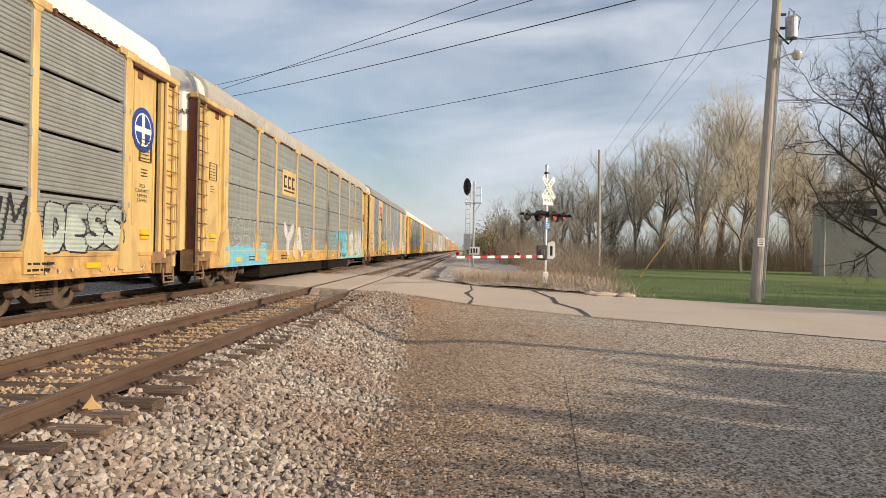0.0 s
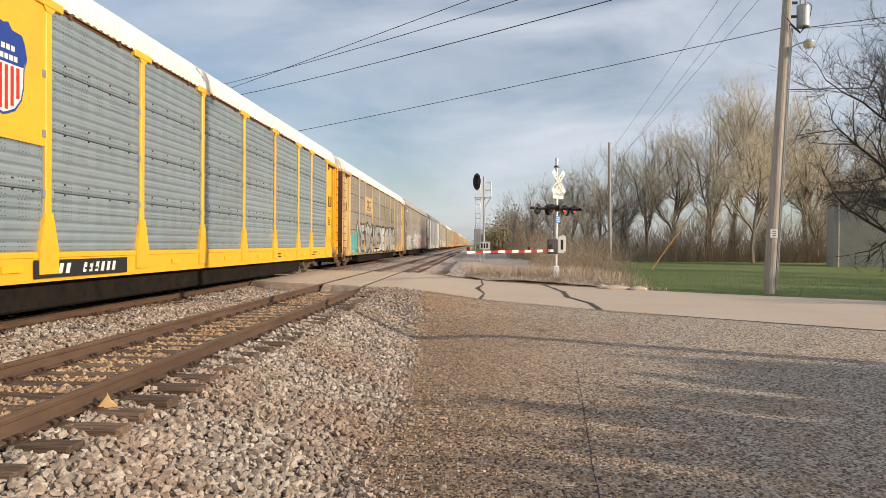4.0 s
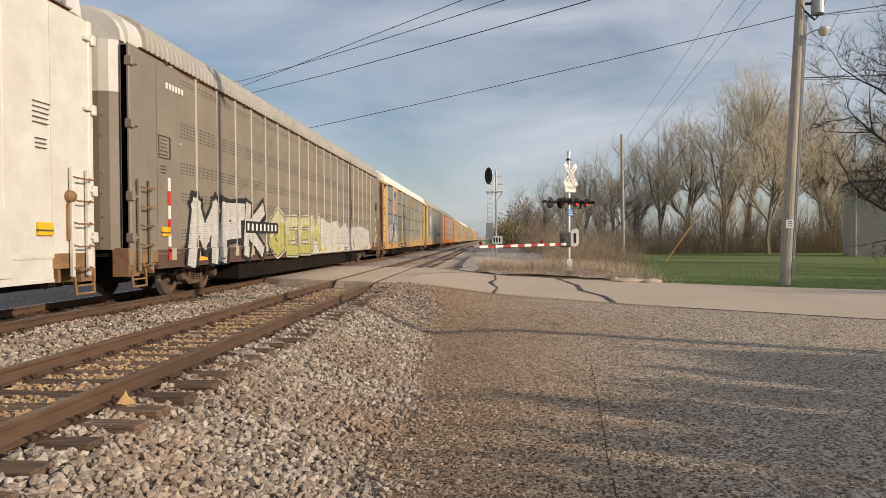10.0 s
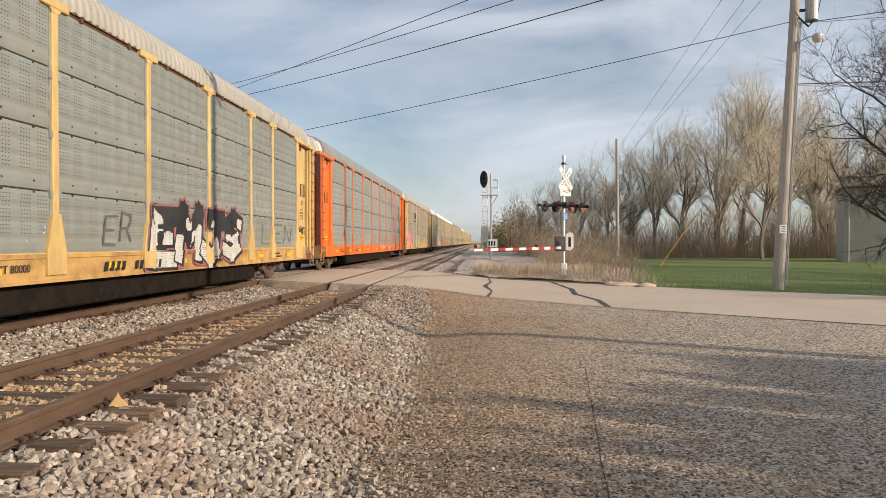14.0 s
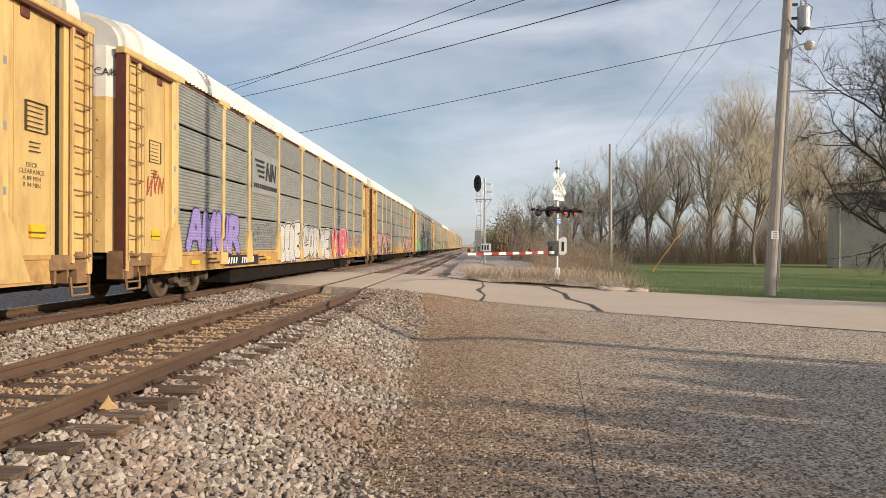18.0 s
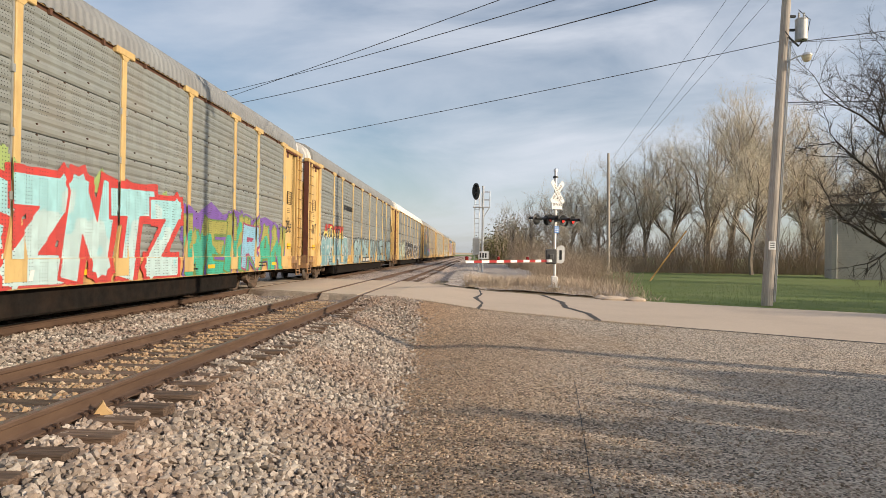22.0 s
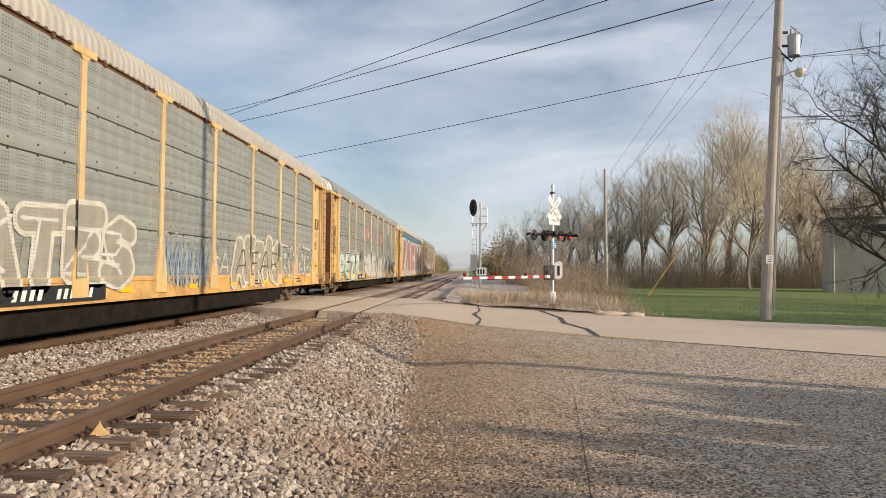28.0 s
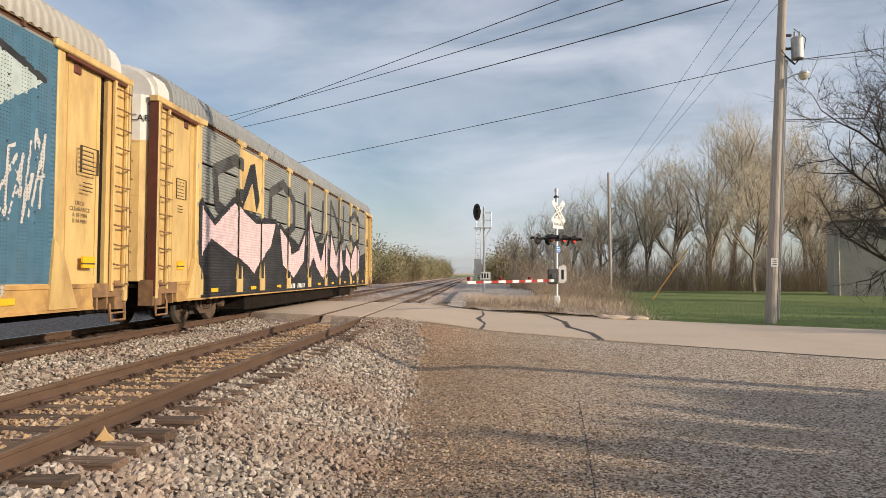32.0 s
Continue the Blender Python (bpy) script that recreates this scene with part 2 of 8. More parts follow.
BROWN_DOTS = surf("perforated brown sheet", (0.245, 0.212, 0.168), (0.215, 0.185, 0.147), 2, 0.6, dirt=(0.33, 0.29, 0.24), dscale=0.7, damount=0.4, dots=(0.075, 0.075, 0.017), bands=((-1.80, -1.55), (-0.97, -0.70), (-0.31, -0.03), (0.47, 0.86), (1.66, 1.84)))
ROOF_WHITE = surf("white roof sheet", (0.84, 0.82, 0.76), (0.74, 0.71, 0.64), 1.2, 0.5, 0.0, dirt=(0.55, 0.50, 0.42), dscale=0.4, damount=0.3)
ROOF_GREY = surf("galvanised roof sheet", (0.47, 0.44, 0.385), (0.40, 0.375, 0.33), 1.2, 0.5, 0.25, dirt=(0.38, 0.34, 0.28), dscale=0.4, damount=0.4)
ROOF_DARK = surf("dull blue grey roof sheet", (0.29, 0.30, 0.30), (0.24, 0.245, 0.245), 1.2, 0.55, 0.2, dirt=(0.22, 0.20, 0.17), dscale=0.4, damount=0.4)
# serves the real steel and the black boxes that fill in shade below
BLACK = surf("black underframe steel and shade fill", (0.012, 0.011, 0.010), (0.022, 0.019, 0.017), 5, 0.9, 0.0, dirt=(0.04, 0.026, 0.018), dscale=2, damount=0.6, bump=0.003)
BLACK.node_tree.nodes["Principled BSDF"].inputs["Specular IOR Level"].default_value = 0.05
TRUCK = surf("rusty dusty cast steel", (0.070, 0.049, 0.036), (0.115, 0.080, 0.057), 6, 0.9, 0.0, dirt=(0.17, 0.11, 0.07), dscale=3, damount=0.7, bump=0.004)
TREAD = surf("worn wheel tread", (0.30, 0.28, 0.26), (0.22, 0.2, 0.18), 10, 0.35, 0.9)
SLOT = surf("shadowed brown end steel", (0.11, 0.05, 0.028), (0.15, 0.07, 0.04), 4, 0.85, dirt=(0.05, 0.03, 0.02), dscale=2, damount=0.6)
DUST_INK = plain("worn stencil paint", (0.10, 0.075, 0.045), 0.7)
DARK_RED = surf("dark red brown steel", (0.13, 0.04, 0.025), (0.10, 0.03, 0.02), 4, 0.7, dirt=(0.05, 0.03, 0.02), dscale=2, damount=0.5)
RAIL = surf("rusty rail steel", (0.115, 0.069, 0.046), (0.165, 0.104, 0.068), 7, 0.7, 0.25, dirt=(0.07, 0.042, 0.03), dscale=1.3, damount=0.7, bump=0.003, stretch=(1, 0.3, 1))
RAIL_TOP = surf("brown rail head", (0.16, 0.105, 0.075), (0.20, 0.14, 0.105), 6, 0.42, 0.6, stretch=(1, 0.1, 1))
RAIL_BRIGHT = surf("polished rail head", (0.36, 0.34, 0.32), (0.28, 0.26, 0.24), 6, 0.28, 0.9, stretch=(1, 0.1, 1))
TIE = surf("weathered sleeper timber", (0.075, 0.047, 0.032), (0.25, 0.17, 0.118), 3.0, 0.9, dirt=(0.14, 0.09, 0.06), dscale=2.5, damount=0.7, bump=0.04, bscale=5, stretch=(0.7, 8, 8), vary=0.3)
SPIKE = surf("rusted spike steel", (0.07, 0.04, 0.028), (0.10, 0.06, 0.04), 9, 0.85, 0.2)
STONES = [((0.0), (0.30, 0.24, 0.20)), (0.2, (0.20, 0.165, 0.14)), (0.42, (0.38, 0.31, 0.265)), (0.62, (0.24, 0.185, 0.155)), (0.82, (0.12, 0.095, 0.08))]
# bed under the loose stones: shade of their gaps is darkened into the colour
BALLAST_GAP_SHADE = speckle("crushed stone ballast", STONES, 0.045, relief=0.03, patches=[((0.27, 0.15, 0.085), 0.55, 0.7, 0.52)])
# lighter copy of the same stone, the far bed's sunlit look put in its colour
BALLAST_FAR_LIT = speckle("pale lit ballast", [(p, tuple(min(0.8, 1.75 * v) for v in c)) for p, c in STONES], 0.07, relief=0.03, patches=[((0.30, 0.20, 0.13), 0.5, 0.5, 0.52)])
APRON = speckle("worn chip seal", [(0.0, (0.34, 0.28, 0.22)), (0.22, (0.575, 0.48, 0.375)), (0.45, (0.105, 0.083, 0.064)), (0.66, (0.73, 0.62, 0.495)), (0.84, (0.41, 0.335, 0.26))], 0.025, relief=0.022, band=(2.6, -1.6, (0.95, 0.71, 0.50), 0.85),
                patches=[((0.44, 0.29, 0.165), 0.55, 0.4, 0.50), ((0.30, 0.26, 0.22), 0.35, 0.5, 0.55), ((0.125, 0.072, 0.042), 0.85, 1.5, 0.565)])
CONCRETE = surf("worn pale road concrete", (0.60, 0.485, 0.375), (0.53, 0.425, 0.325), 18, 0.9, dirt=(0.45, 0.355, 0.27), dscale=0.35, damount=0.6, bump=0.003, bscale=60)
TAR = surf("black joint sealant", (0.05, 0.045, 0.042), (0.075, 0.066, 0.06), 12, 0.8, bump=0.004)
GRASS = surf("mown spring grass", (0.12, 0.17, 0.035), (0.17, 0.215, 0.055), 5, 0.95, dirt=(0.20, 0.20, 0.075), dscale=0.25, damount=0.55, bump=0.03, bscale=18)
DIRT = surf("dry earth and thatch", (0.25, 0.19, 0.12), (0.19, 0.14, 0.09), 4, 0.95, dirt=(0.30, 0.24, 0.15), dscale=0.5, damount=0.6, bump=0.03, bscale=20)
POLE = surf("weathered grey pole wood", (0.47, 0.42, 0.365), (0.36, 0.315, 0.27), 4, 0.9, dirt=(0.25, 0.21, 0.175), dscale=2, damount=0.6, bump=0.01, bscale=6, stretch=(9, 9, 0.5))
ALU = surf("aluminium mast", (0.66, 0.66, 0.66), (0.56, 0.56, 0.57), 6, 0.4, 0.6)
SIGN_WHITE = plain("white sign sheet", (0.80, 0.79, 0.76), 0.5)
SIGN_BLACK = plain("black enamel", (0.012, 0.012, 0.013), 0.45)
RED = plain("red sheeting", (0.36, 0.03, 0.028), 0.5)


# ---- building blocks ----
def part(name, bm, material, parent=None, label="", smooth=False):
    """Link a bmesh as one mesh object under a thing or a part."""
    me = bpy.data.meshes.new(name)
    bm.to_mesh(me)
    bm.free()
    for m in (material if isinstance(material, (list, tuple)) else [material]):
        me.materials.append(m)
    if smooth:
        me.polygons.foreach_set("use_smooth", [True] * len(me.polygons))
    ob = new(name, me)
    if parent:
        ob.parent = parent
    if label:
        ob["label"] = label
    return ob


def sharing(name, mesh, parent, at=(0, 0, 0), turn=(0, 0, 0)):
    ob = new(name, mesh)
    ob.parent = parent
    ob.location, ob.rotation_euler = at, turn
    return ob


def mesh_of(name, bm, materials, smooth=False):
    me = bpy.data.meshes.new(name)
    bm.to_mesh(me)
    bm.free()
    for m in (materials if isinstance(materials, (list, tuple)) else [materials]):
        me.materials.append(m)
    if smooth:
        me.polygons.foreach_set("use_smooth", [True] * len(me.polygons))
    return me


def thing(name, at=(0, 0, 0), label="", category="", group="", kind=""):
    e = new(name)
    e.empty_display_size = 0.2
    e.location = at
    return tagged(e, label, category, group, kind)


def box(bm, x0, x1, y0, y1, z0, z1, bevel=0.0, mi=0):
    vs = [bm.verts.new((x, y, z)) for x in (x0, x1) for y in (y0, y1) for z in (z0, z1)]
    fs = [bm.faces.new([vs[i] for i in f]) for f in ((0, 1, 3, 2), (4, 6, 7, 5), (0, 4, 5, 1), (2, 3, 7, 6), (0, 2, 6, 4), (1, 5, 7, 3))]
    for f in fs:
        f.material_index = mi
    if bevel:
        es = list({e for f in fs for e in f.edges})
        bmesh.ops.bevel(bm, geom=es, offset=bevel, segments=1, affect="EDGES", clamp_overlap=True)
    return fs


def extrude(bm, outline, axis, a, b, mi=0):
    """A prism: a closed outline of (u, v) drawn between a and b along axis 0, 1 or 2."""
    def put(u, v, w):
        return ((w, u, v), (u, w, v), (u, v, w))[axis]
    n = len(outline)
    lo = [bm.verts.new(put(u, v, a)) for u, v in outline]
    hi = [bm.verts.new(put(u, v, b)) for u, v in outline]
    fs = [bm.faces.new((lo[i], lo[(i + 1) % n], hi[(i + 1) % n], hi[i])) for i in range(n)]
    fs += [bm.faces.new(lo[::-1]), bm.faces.new(hi)]
    for f in fs:
        f.material_index = mi
    bmesh.ops.recalc_face_normals(bm, faces=fs)
    return fs


def tube(bm, pts, radius, sides=6, caps=True, mi=0):
    """A round bar along points; radius: one number or one for each point."""
    pts = [Vector(p) for p in pts]
    rad = radius if isinstance(radius, (list, tuple)) else [radius] * len(pts)
    rings = []
    ref = None
    for i, p in enumerate(pts):
        d = (pts[min(i + 1, len(pts) - 1)] - pts[max(i - 1, 0)]).normalized()
        if ref is None:
            ref = d.orthogonal().normalized()
        ref = (ref - d * ref.dot(d)).normalized() if (ref - d * ref.dot(d)).length > 1e-6 else d.orthogonal().normalized()
        side = d.cross(ref)
        rings.append([bm.verts.new(p + rad[i] * (math.cos(a) * ref + math.sin(a) * side)) for a in (2 * math.pi * k / sides for k in range(sides))])
    for r0, r1 in zip(rings, rings[1:]):
        for k in range(sides):
            bm.faces.new((r0[k], r0[(k + 1) % sides], r1[(k + 1) % sides], r1[k])).material_index = mi
    if caps and sides > 2:
        bm.faces.new(rings[0][::-1]).material_index = mi
        bm.faces.new(rings[-1]).material_index = mi


def lathe(bm, profile, axis_at, axis, sides=24, mi=0):
    """Turn a profile of (distance along the axis, radius) round an axis through axis_at."""
    axis = Vector(axis).normalized()
    u = axis.orthogonal().normalized()
    v = axis.cross(u)
    c = Vector(axis_at)
    rings = []
    for h, r in profile:
        if r < 1e-5:
            rings.append([bm.verts.new(c + axis * h)])
        else:
            rings.append([bm.verts.new(c + axis * h + r * (math.cos(2 * math.pi * k / sides) * u + math.sin(2 * math.pi * k / sides) * v)) for k in range(sides)])
    fs = []
    for a, b in zip(rings, rings[1:]):
        for k in range(sides):
            j = (k + 1) % sides
            q = [a[k % len(a)], a[j % len(a)], b[j % len(b)], b[k % len(b)]]
            q = [x for i, x in enumerate(q) if x not in q[:i]]
            if len(q) > 2:
                fs.append(bm.faces.new(q))
    for f in fs:
        f.material_index = mi
    bmesh.ops.recalc_face_normals(bm, faces=fs)
    return fs


def sheet(name, xs, ys, height, material, parent=None, warp=None):
    """A ground sheet over a grid; warp moves a grid place (x, y) to its place in the plan."""
    verts, faces = [], []
    for y in ys:
        for x in xs:
            px, py = warp(x, y) if warp else (x, y)
            verts.append((px, py, height(px, py)))
    w = len(xs)
    for j in range(len(ys) - 1):
        for i in range(w - 1):
            faces.append((j * w + i, j * w + i + 1, (j + 1) * w + i + 1, (j + 1) * w + i))
    me = bpy.data.meshes.new(name)
    me.from_pydata(verts, [], faces)
    me.materials.append(material)
    me.polygons.foreach_set("use_smooth", [True] * len(me.polygons))
    ob = new(name, me)
    ob.parent = parent
    return ob


def ease(v):
    v = min(1.0, max(0.0, v))
    return v * v * (3 - 2 * v)


def lerp_table(table, x):
    if x <= table[0][0]:
        return table[0][1]
    for (a, p), (b, q) in zip(table, table[1:]):
        if x <= b:
            return p + (q - p) * (x - a) / (b - a)
    return table[-1][1]


GRAVEL_DIRT = speckle("gravelly earth", [(0.0, (0.46, 0.37, 0.30)), (0.25, (0.60, 0.51, 0.43)), (0.5, (0.30, 0.23, 0.18)), (0.75, (0.70, 0.62, 0.54))], 0.09, relief=0.03, patches=[((0.40, 0.30, 0.21), 0.5, 0.6, 0.5)])


# ---- lie of the land ----
T1, T2 = -4.175, -8.44                     # centre lines of the empty track and of the train's track
GAUGE = 0.7525
ROAD_Z = [(-30, -0.6), (-11.5, -0.02), (-2.4, -0.01), (-1.2, -0.10), (0.2, -0.24), (3, -0.34), (8, -0.42), (40, -0.6)]


def near_edge(x):
    return 17.95 - 0.53 * x


def far_edge(x):
    return 27.9 - 0.48 * x


def road_z(x):
    return lerp_table(ROAD_Z, x)


def land(x, y):
    """Height of the bare ground, without the tracks' ballast."""
    d = (near_edge(x) - y) / 1.13
    if d > 0:
        base = -0.60 - 0.20 * math.exp(-((x + 1.3) / 1.1) ** 2) + 0.08 * ease((4 - y) / 6)
        z = road_z(x) + (base - road_z(x)) * ease(d / 5.2)
    else:
        e = (y - far_edge(x)) / 1.1
        base = -0.22 - 0.10 * ease((x - 2) / 8)
        z = road_z(x) if e <= 0 else road_z(x) + (base - road_z(x)) * ease(e / 4)
        if e > 0:
            z += 0.16 * math.exp(-((x - 3.4) / 2.2) ** 2 - ((y - 28.6) / 2.2) ** 2)
    if x < -10.5:
        z = min(z, -0.35) if d > 0 or y > far_edge(x) else z
    return z - 0.0008 * max(0, abs(y) - 60)


def ballast_z(x, y):
    """Crown and shoulders of the stone bed under both tracks."""
    right, left = -2.72, -10.1
    crown = -0.215 - 0.03 * math.sin(3 * x + 0.7 * y) * math.sin(1.3 * y)
    if x > right:
        z = crown - 0.06 - (x - right) * 0.33 + 0.03 * math.sin(2.1 * y) * ease(x - right)
    elif x < left:
        z = crown - (left - x) * 0.47
    else:
        z = crown - 0.06 * ease((x + 3.25) / 0.5)
    return z


def axis_steps(spans):
    out = []
    for a, b, step in spans:
        n = max(1, round((b - a) / step))
        out += [a + (b - a) * i / n for i in range(n)]
    return out + [spans[-1][1]]


ground = sheet("ground", axis_steps([(-3000, -200, 700), (-200, -45, 31), (-45, -20, 5), (-20, -1, 1.0), (-1, 16, 0.7), (16, 60, 4), (60, 300, 40), (300, 3000, 700)]),
               axis_steps([(-600, -40, 140), (-40, 0, 4), (0, 34, 0.7), (34, 90, 4), (90, 400, 30), (400, 4000, 600)]),
               lambda x, y: land(x, y) - (0.7 if -13.5 < x < 28 and -29 < y < far_edge(x) - 0.8 else 0.6 if -41 < x < -1.2 else 0.05), GRASS)
tagged(ground, "green mown lawn and fields reaching the horizon", "ground", kind="structure")

apron = sheet("apron", axis_steps([(-2.6, 9, 0.3), (9, 30, 2)]), axis_steps([(-30, 0, 3), (0, 1, 0.05)]), land, APRON,
              warp=lambda x, y: (x, y if y <= 0 else y * near_edge(x)))
tagged(apron, "worn chip seal apron strewn with brown gravel", "pavement", kind="structure")

bed_x = axis_steps([(-40.0, -12.0, 2.0), (-12.0, -10.1, 0.35), (-10.1, -2.72, 0.3), (-2.72, -1.2, 0.15)])


def bed_z(x, y):
    return max(ballast_z(x, y), land(x, y) - 0.12) if not (near_edge(x) - 0.3 < y < far_edge(x) + 0.3) else -0.24


bed = sheet("ballast_bed", bed_x, axis_steps([(-60, 0, 3), (0, 17, 0.35), (17, 28, 1.2)]), bed_z, BALLAST_GAP_SHADE)
tagged(bed, "grey and pinkish crushed stone ballast bed", "ballast", kind="structure")
# far bed takes the lit copy, without the darkened gaps
bed = sheet("ballast_bed", bed_x + [-0.9, -0.6, -0.2], axis_steps([(28, 60, 1.2), (60, 420, 15)]), lambda x, y: bed_z(x, y) + (0.06 if -2.8 < x < -0.5 else 0.045 if y > 30 else 0), BALLAST_FAR_LIT)
tagged(bed, "pale lit ballast bed beyond the crossing", "ballast", kind="structure")

verge = sheet("verge", axis_steps([(-2.0, 6.4, 0.35)]), axis_steps([(0, 1, 0.05)]), lambda x, y: land(x, y) + 0.01, DIRT,
              warp=lambda x, y: (x, far_edge(x) + y * (9 + 6 * math.sin(x * 0.9) * 0.3)))
tagged(verge, "strip of dry brown earth and dead grass beside the road", "verge", kind="structure")

gravel_verge = sheet("gravel_verge", axis_steps([(-1.3, 6.0, 0.3)]), axis_steps([(0, 30, 0.8), (30, 110, 5)]),
                     lambda x, y: land(x, y) + 0.03 + 0.10 * noise.noise((x * 1.3, y * 0.9, 3)) + 0.25 * math.exp(-((x + 0.6) / 1.3) ** 2) * ease((y - 30) / 6) * ease((70 - y) / 20), GRAVEL_DIRT,
                     warp=lambda x, y: (x + 0.06 * y * (x + 1.3) / 7.3, far_edge(x) + 0.15 + y))
tagged(gravel_verge, "gravelly brown earth beside the track past the road", "verge", kind="structure")


# ---- road ----
ASPHALT = surf("crumbled old asphalt", (0.34, 0.26, 0.195), (0.50, 0.40, 0.305), 14, 0.95, dirt=(0.13, 0.10, 0.08), dscale=2, damount=0.6, bump=0.02, bscale=30)
road = thing("road", (0, 0, 0), "pale worn concrete road crossing both tracks at a slant", "road", kind="structure")


def road_sheet(name, x0, x1, step=0.6, lift=0.0, lo=0.0, hi=1.0, material=CONCRETE, nrow=8):
    ob = sheet(name, axis_steps([(x0, x1, step)]), axis_steps([(lo, hi, (hi - lo) / nrow)]), lambda x, y: road_z(x) + lift, material, road,
               warp=lambda x, y: (x, near_edge(x) + y * (far_edge(x) - near_edge(x))))
    return ob


road_sheet("road_slab", -2.42, 40.0)
road_sheet("road_slab", -40.0, T2 - 2.3)
for nm, a, b in (("crossing_panel", T1 + GAUGE + 0.075, -2.42), ("crossing_panel", T1 - GAUGE + 0.13, T1 + GAUGE - 0.13), ("crossing_panel", T2 + GAUGE + 0.075, T1 - GAUGE - 0.075),
                 ("crossing_panel", T2 - GAUGE + 0.13, T2 + GAUGE - 0.13), ("crossing_panel", T2 - 2.3, T2 - GAUGE - 0.075)):
    bm = bmesh.new()
    bot, top = [], []
    for x, y in ((a, near_edge(a) - 0.1), (b, near_edge(b) - 0.1), (b, far_edge(b) + 0.1), (a, far_edge(a) + 0.1)):
        bot.append(bm.verts.new((x, y, -0.24)))
        top.append(bm.verts.new((x, y, -0.008)))
    bm.faces.new(top)
    for i in range(4):
        bm.faces.new((bot[i], bot[(i + 1) % 4], top[(i + 1) % 4], top[i]))
    part(nm, bm, CONCRETE, road)
    bm = bmesh.new()                            # broken asphalt sloping down to the ballast
    rows_ = []
    for i in range(9):
        x = a + (b - a) * i / 8
        e = near_edge(x) - 0.09
        rows_.append([bm.verts.new((x, e - d * (1 + 0.5 * noise.noise((x * 3, d, 2))), z)) for d, z in ((0, -0.012), (0.12, -0.05), (0.28, -0.14), (0.48, -0.25))])
    for p, q in zip(rows_, rows_[1:]):
        for i in range(3):
            bm.faces.new((p[i + 1], q[i + 1], q[i], p[i]))
    part("panel_ramp", bm, ASPHALT, road, "broken dark asphalt at the edge of the crossing")
bm = bmesh.new()
for pts, w in (([(0.10, 17.95), (0.22, 20.2), (0.05, 22.4), (0.25, 25.0), (0.2, 27.6)], 0.17), ([(3.1, 16.4), (3.2, 18.4), (2.85, 20.4), (3.05, 22.6), (2.75, 26.4)], 0.16),
               ([(3.0, 16.42), (8, 13.8), (14, 10.6), (22, 6.4)], 0.10), ([(-2.4, 19.1), (0.1, 17.95), (3.0, 16.45)], 0.05), ([(-2.4, 28.0), (-1.2, 28.1), (1.5, 27.0)], 0.07)):
    fine = []
    for (x0, y0), (x1, y1) in zip(pts, pts[1:]):
        fine += [(x0 + (x1 - x0) * i / 6, y0 + (y1 - y0) * i / 6) for i in range(6)]
    fine.append(pts[-1])
    prev = None
    for i, (x, y) in enumerate(fine):
        j = min(i, len(fine) - 2)
        d = Vector((fine[j + 1][0] - fine[j][0], fine[j + 1][1] - fine[j][1])).normalized()
        ww = 0.68 * w * (0.8 + 0.5 * noise.noise((x * 3, y * 3, 0)))
        wob = 0.05 * noise.noise((x * 1.7, y * 1.7, 5))
        c = (x - d.y * wob, y + d.x * wob)
        z = road_z(x) + 0.008
        a = bm.verts.new((c[0] - d.y * ww, c[1] + d.x * ww, z))
        b = bm.verts.new((c[0] + d.y * ww, c[1] - d.x * ww, z))
        if prev:
            bm.faces.new((prev[1], b, a, prev[0]))
        prev = (a, b)
part("sealed_crack", bm, TAR, road, "black tar sealed cracks")


# ---- tracks ----
def rail_outline():
    half = [(0.076, -0.172), (0.076, -0.160), (0.03, -0.146), (0.011, -0.13), (0.011, -0.055), (0.036, -0.042), (0.038, -0.012), (0.030, 0.0)]
    return half + [(-u, v) for u, v in reversed(half)]


def make_track(cx, label, head):
    tr = thing("railway_track", (cx, 0, 0), label, "track", "railway tracks", "structure")
    for side in (-1, 1):
        bm = bmesh.new()
        for a, b in ((-60, 17.5), (17.5, 80), (80, 430)):
            extrude(bm, [(side * GAUGE + u, v) for u, v in rail_outline()], 1, a + 0.004, b - 0.004)
        for f in bm.faces:
            if f.normal.z > 0.9 and f.calc_center_median().z > -0.01:
                f.material_index = 1
        part("rail", bm, [RAIL, head], tr, "rusty steel rail")
    return tr


def tie_mesh():
    bm = bmesh.new()
    box(bm, -1.34, 1.34, -0.115, 0.115, -0.36, -0.182, 0.012)
    bmesh.ops.subdivide_edges(bm, edges=[e for e in bm.edges if abs(e.verts[0].co.x - e.verts[1].co.x) > 1], cuts=8)
    for v in bm.verts:
        v.co.z += 0.010 * noise.noise(v.co * 3.1)
        v.co.y += 0.010 * noise.noise(v.co * 2.3 + Vector((5, 0, 0)))
    return mesh_of("tie", bm, TIE)


def plate_mesh():
    bm = bmesh.new()
    for s in (-1, 1):
        box(bm, s * GAUGE - 0.16, s * GAUGE + 0.16, -0.09, 0.09, -0.186, -0.170, 0.004)
        for dx in (-0.105, 0.105):
            for dy in (-0.05, 0.05):
                box(bm, s * GAUGE + dx - 0.012, s * GAUGE + dx + 0.012, dy - 0.012, dy + 0.012, -0.18, -0.138, 0.003)
                box(bm, s * GAUGE + dx * 0.82 - 0.02, s * GAUGE + dx * 0.82 + 0.02, dy - 0.016, dy + 0.016, -0.146, -0.128, 0.004)
    return mesh_of("tie_plate", bm, SPIKE)


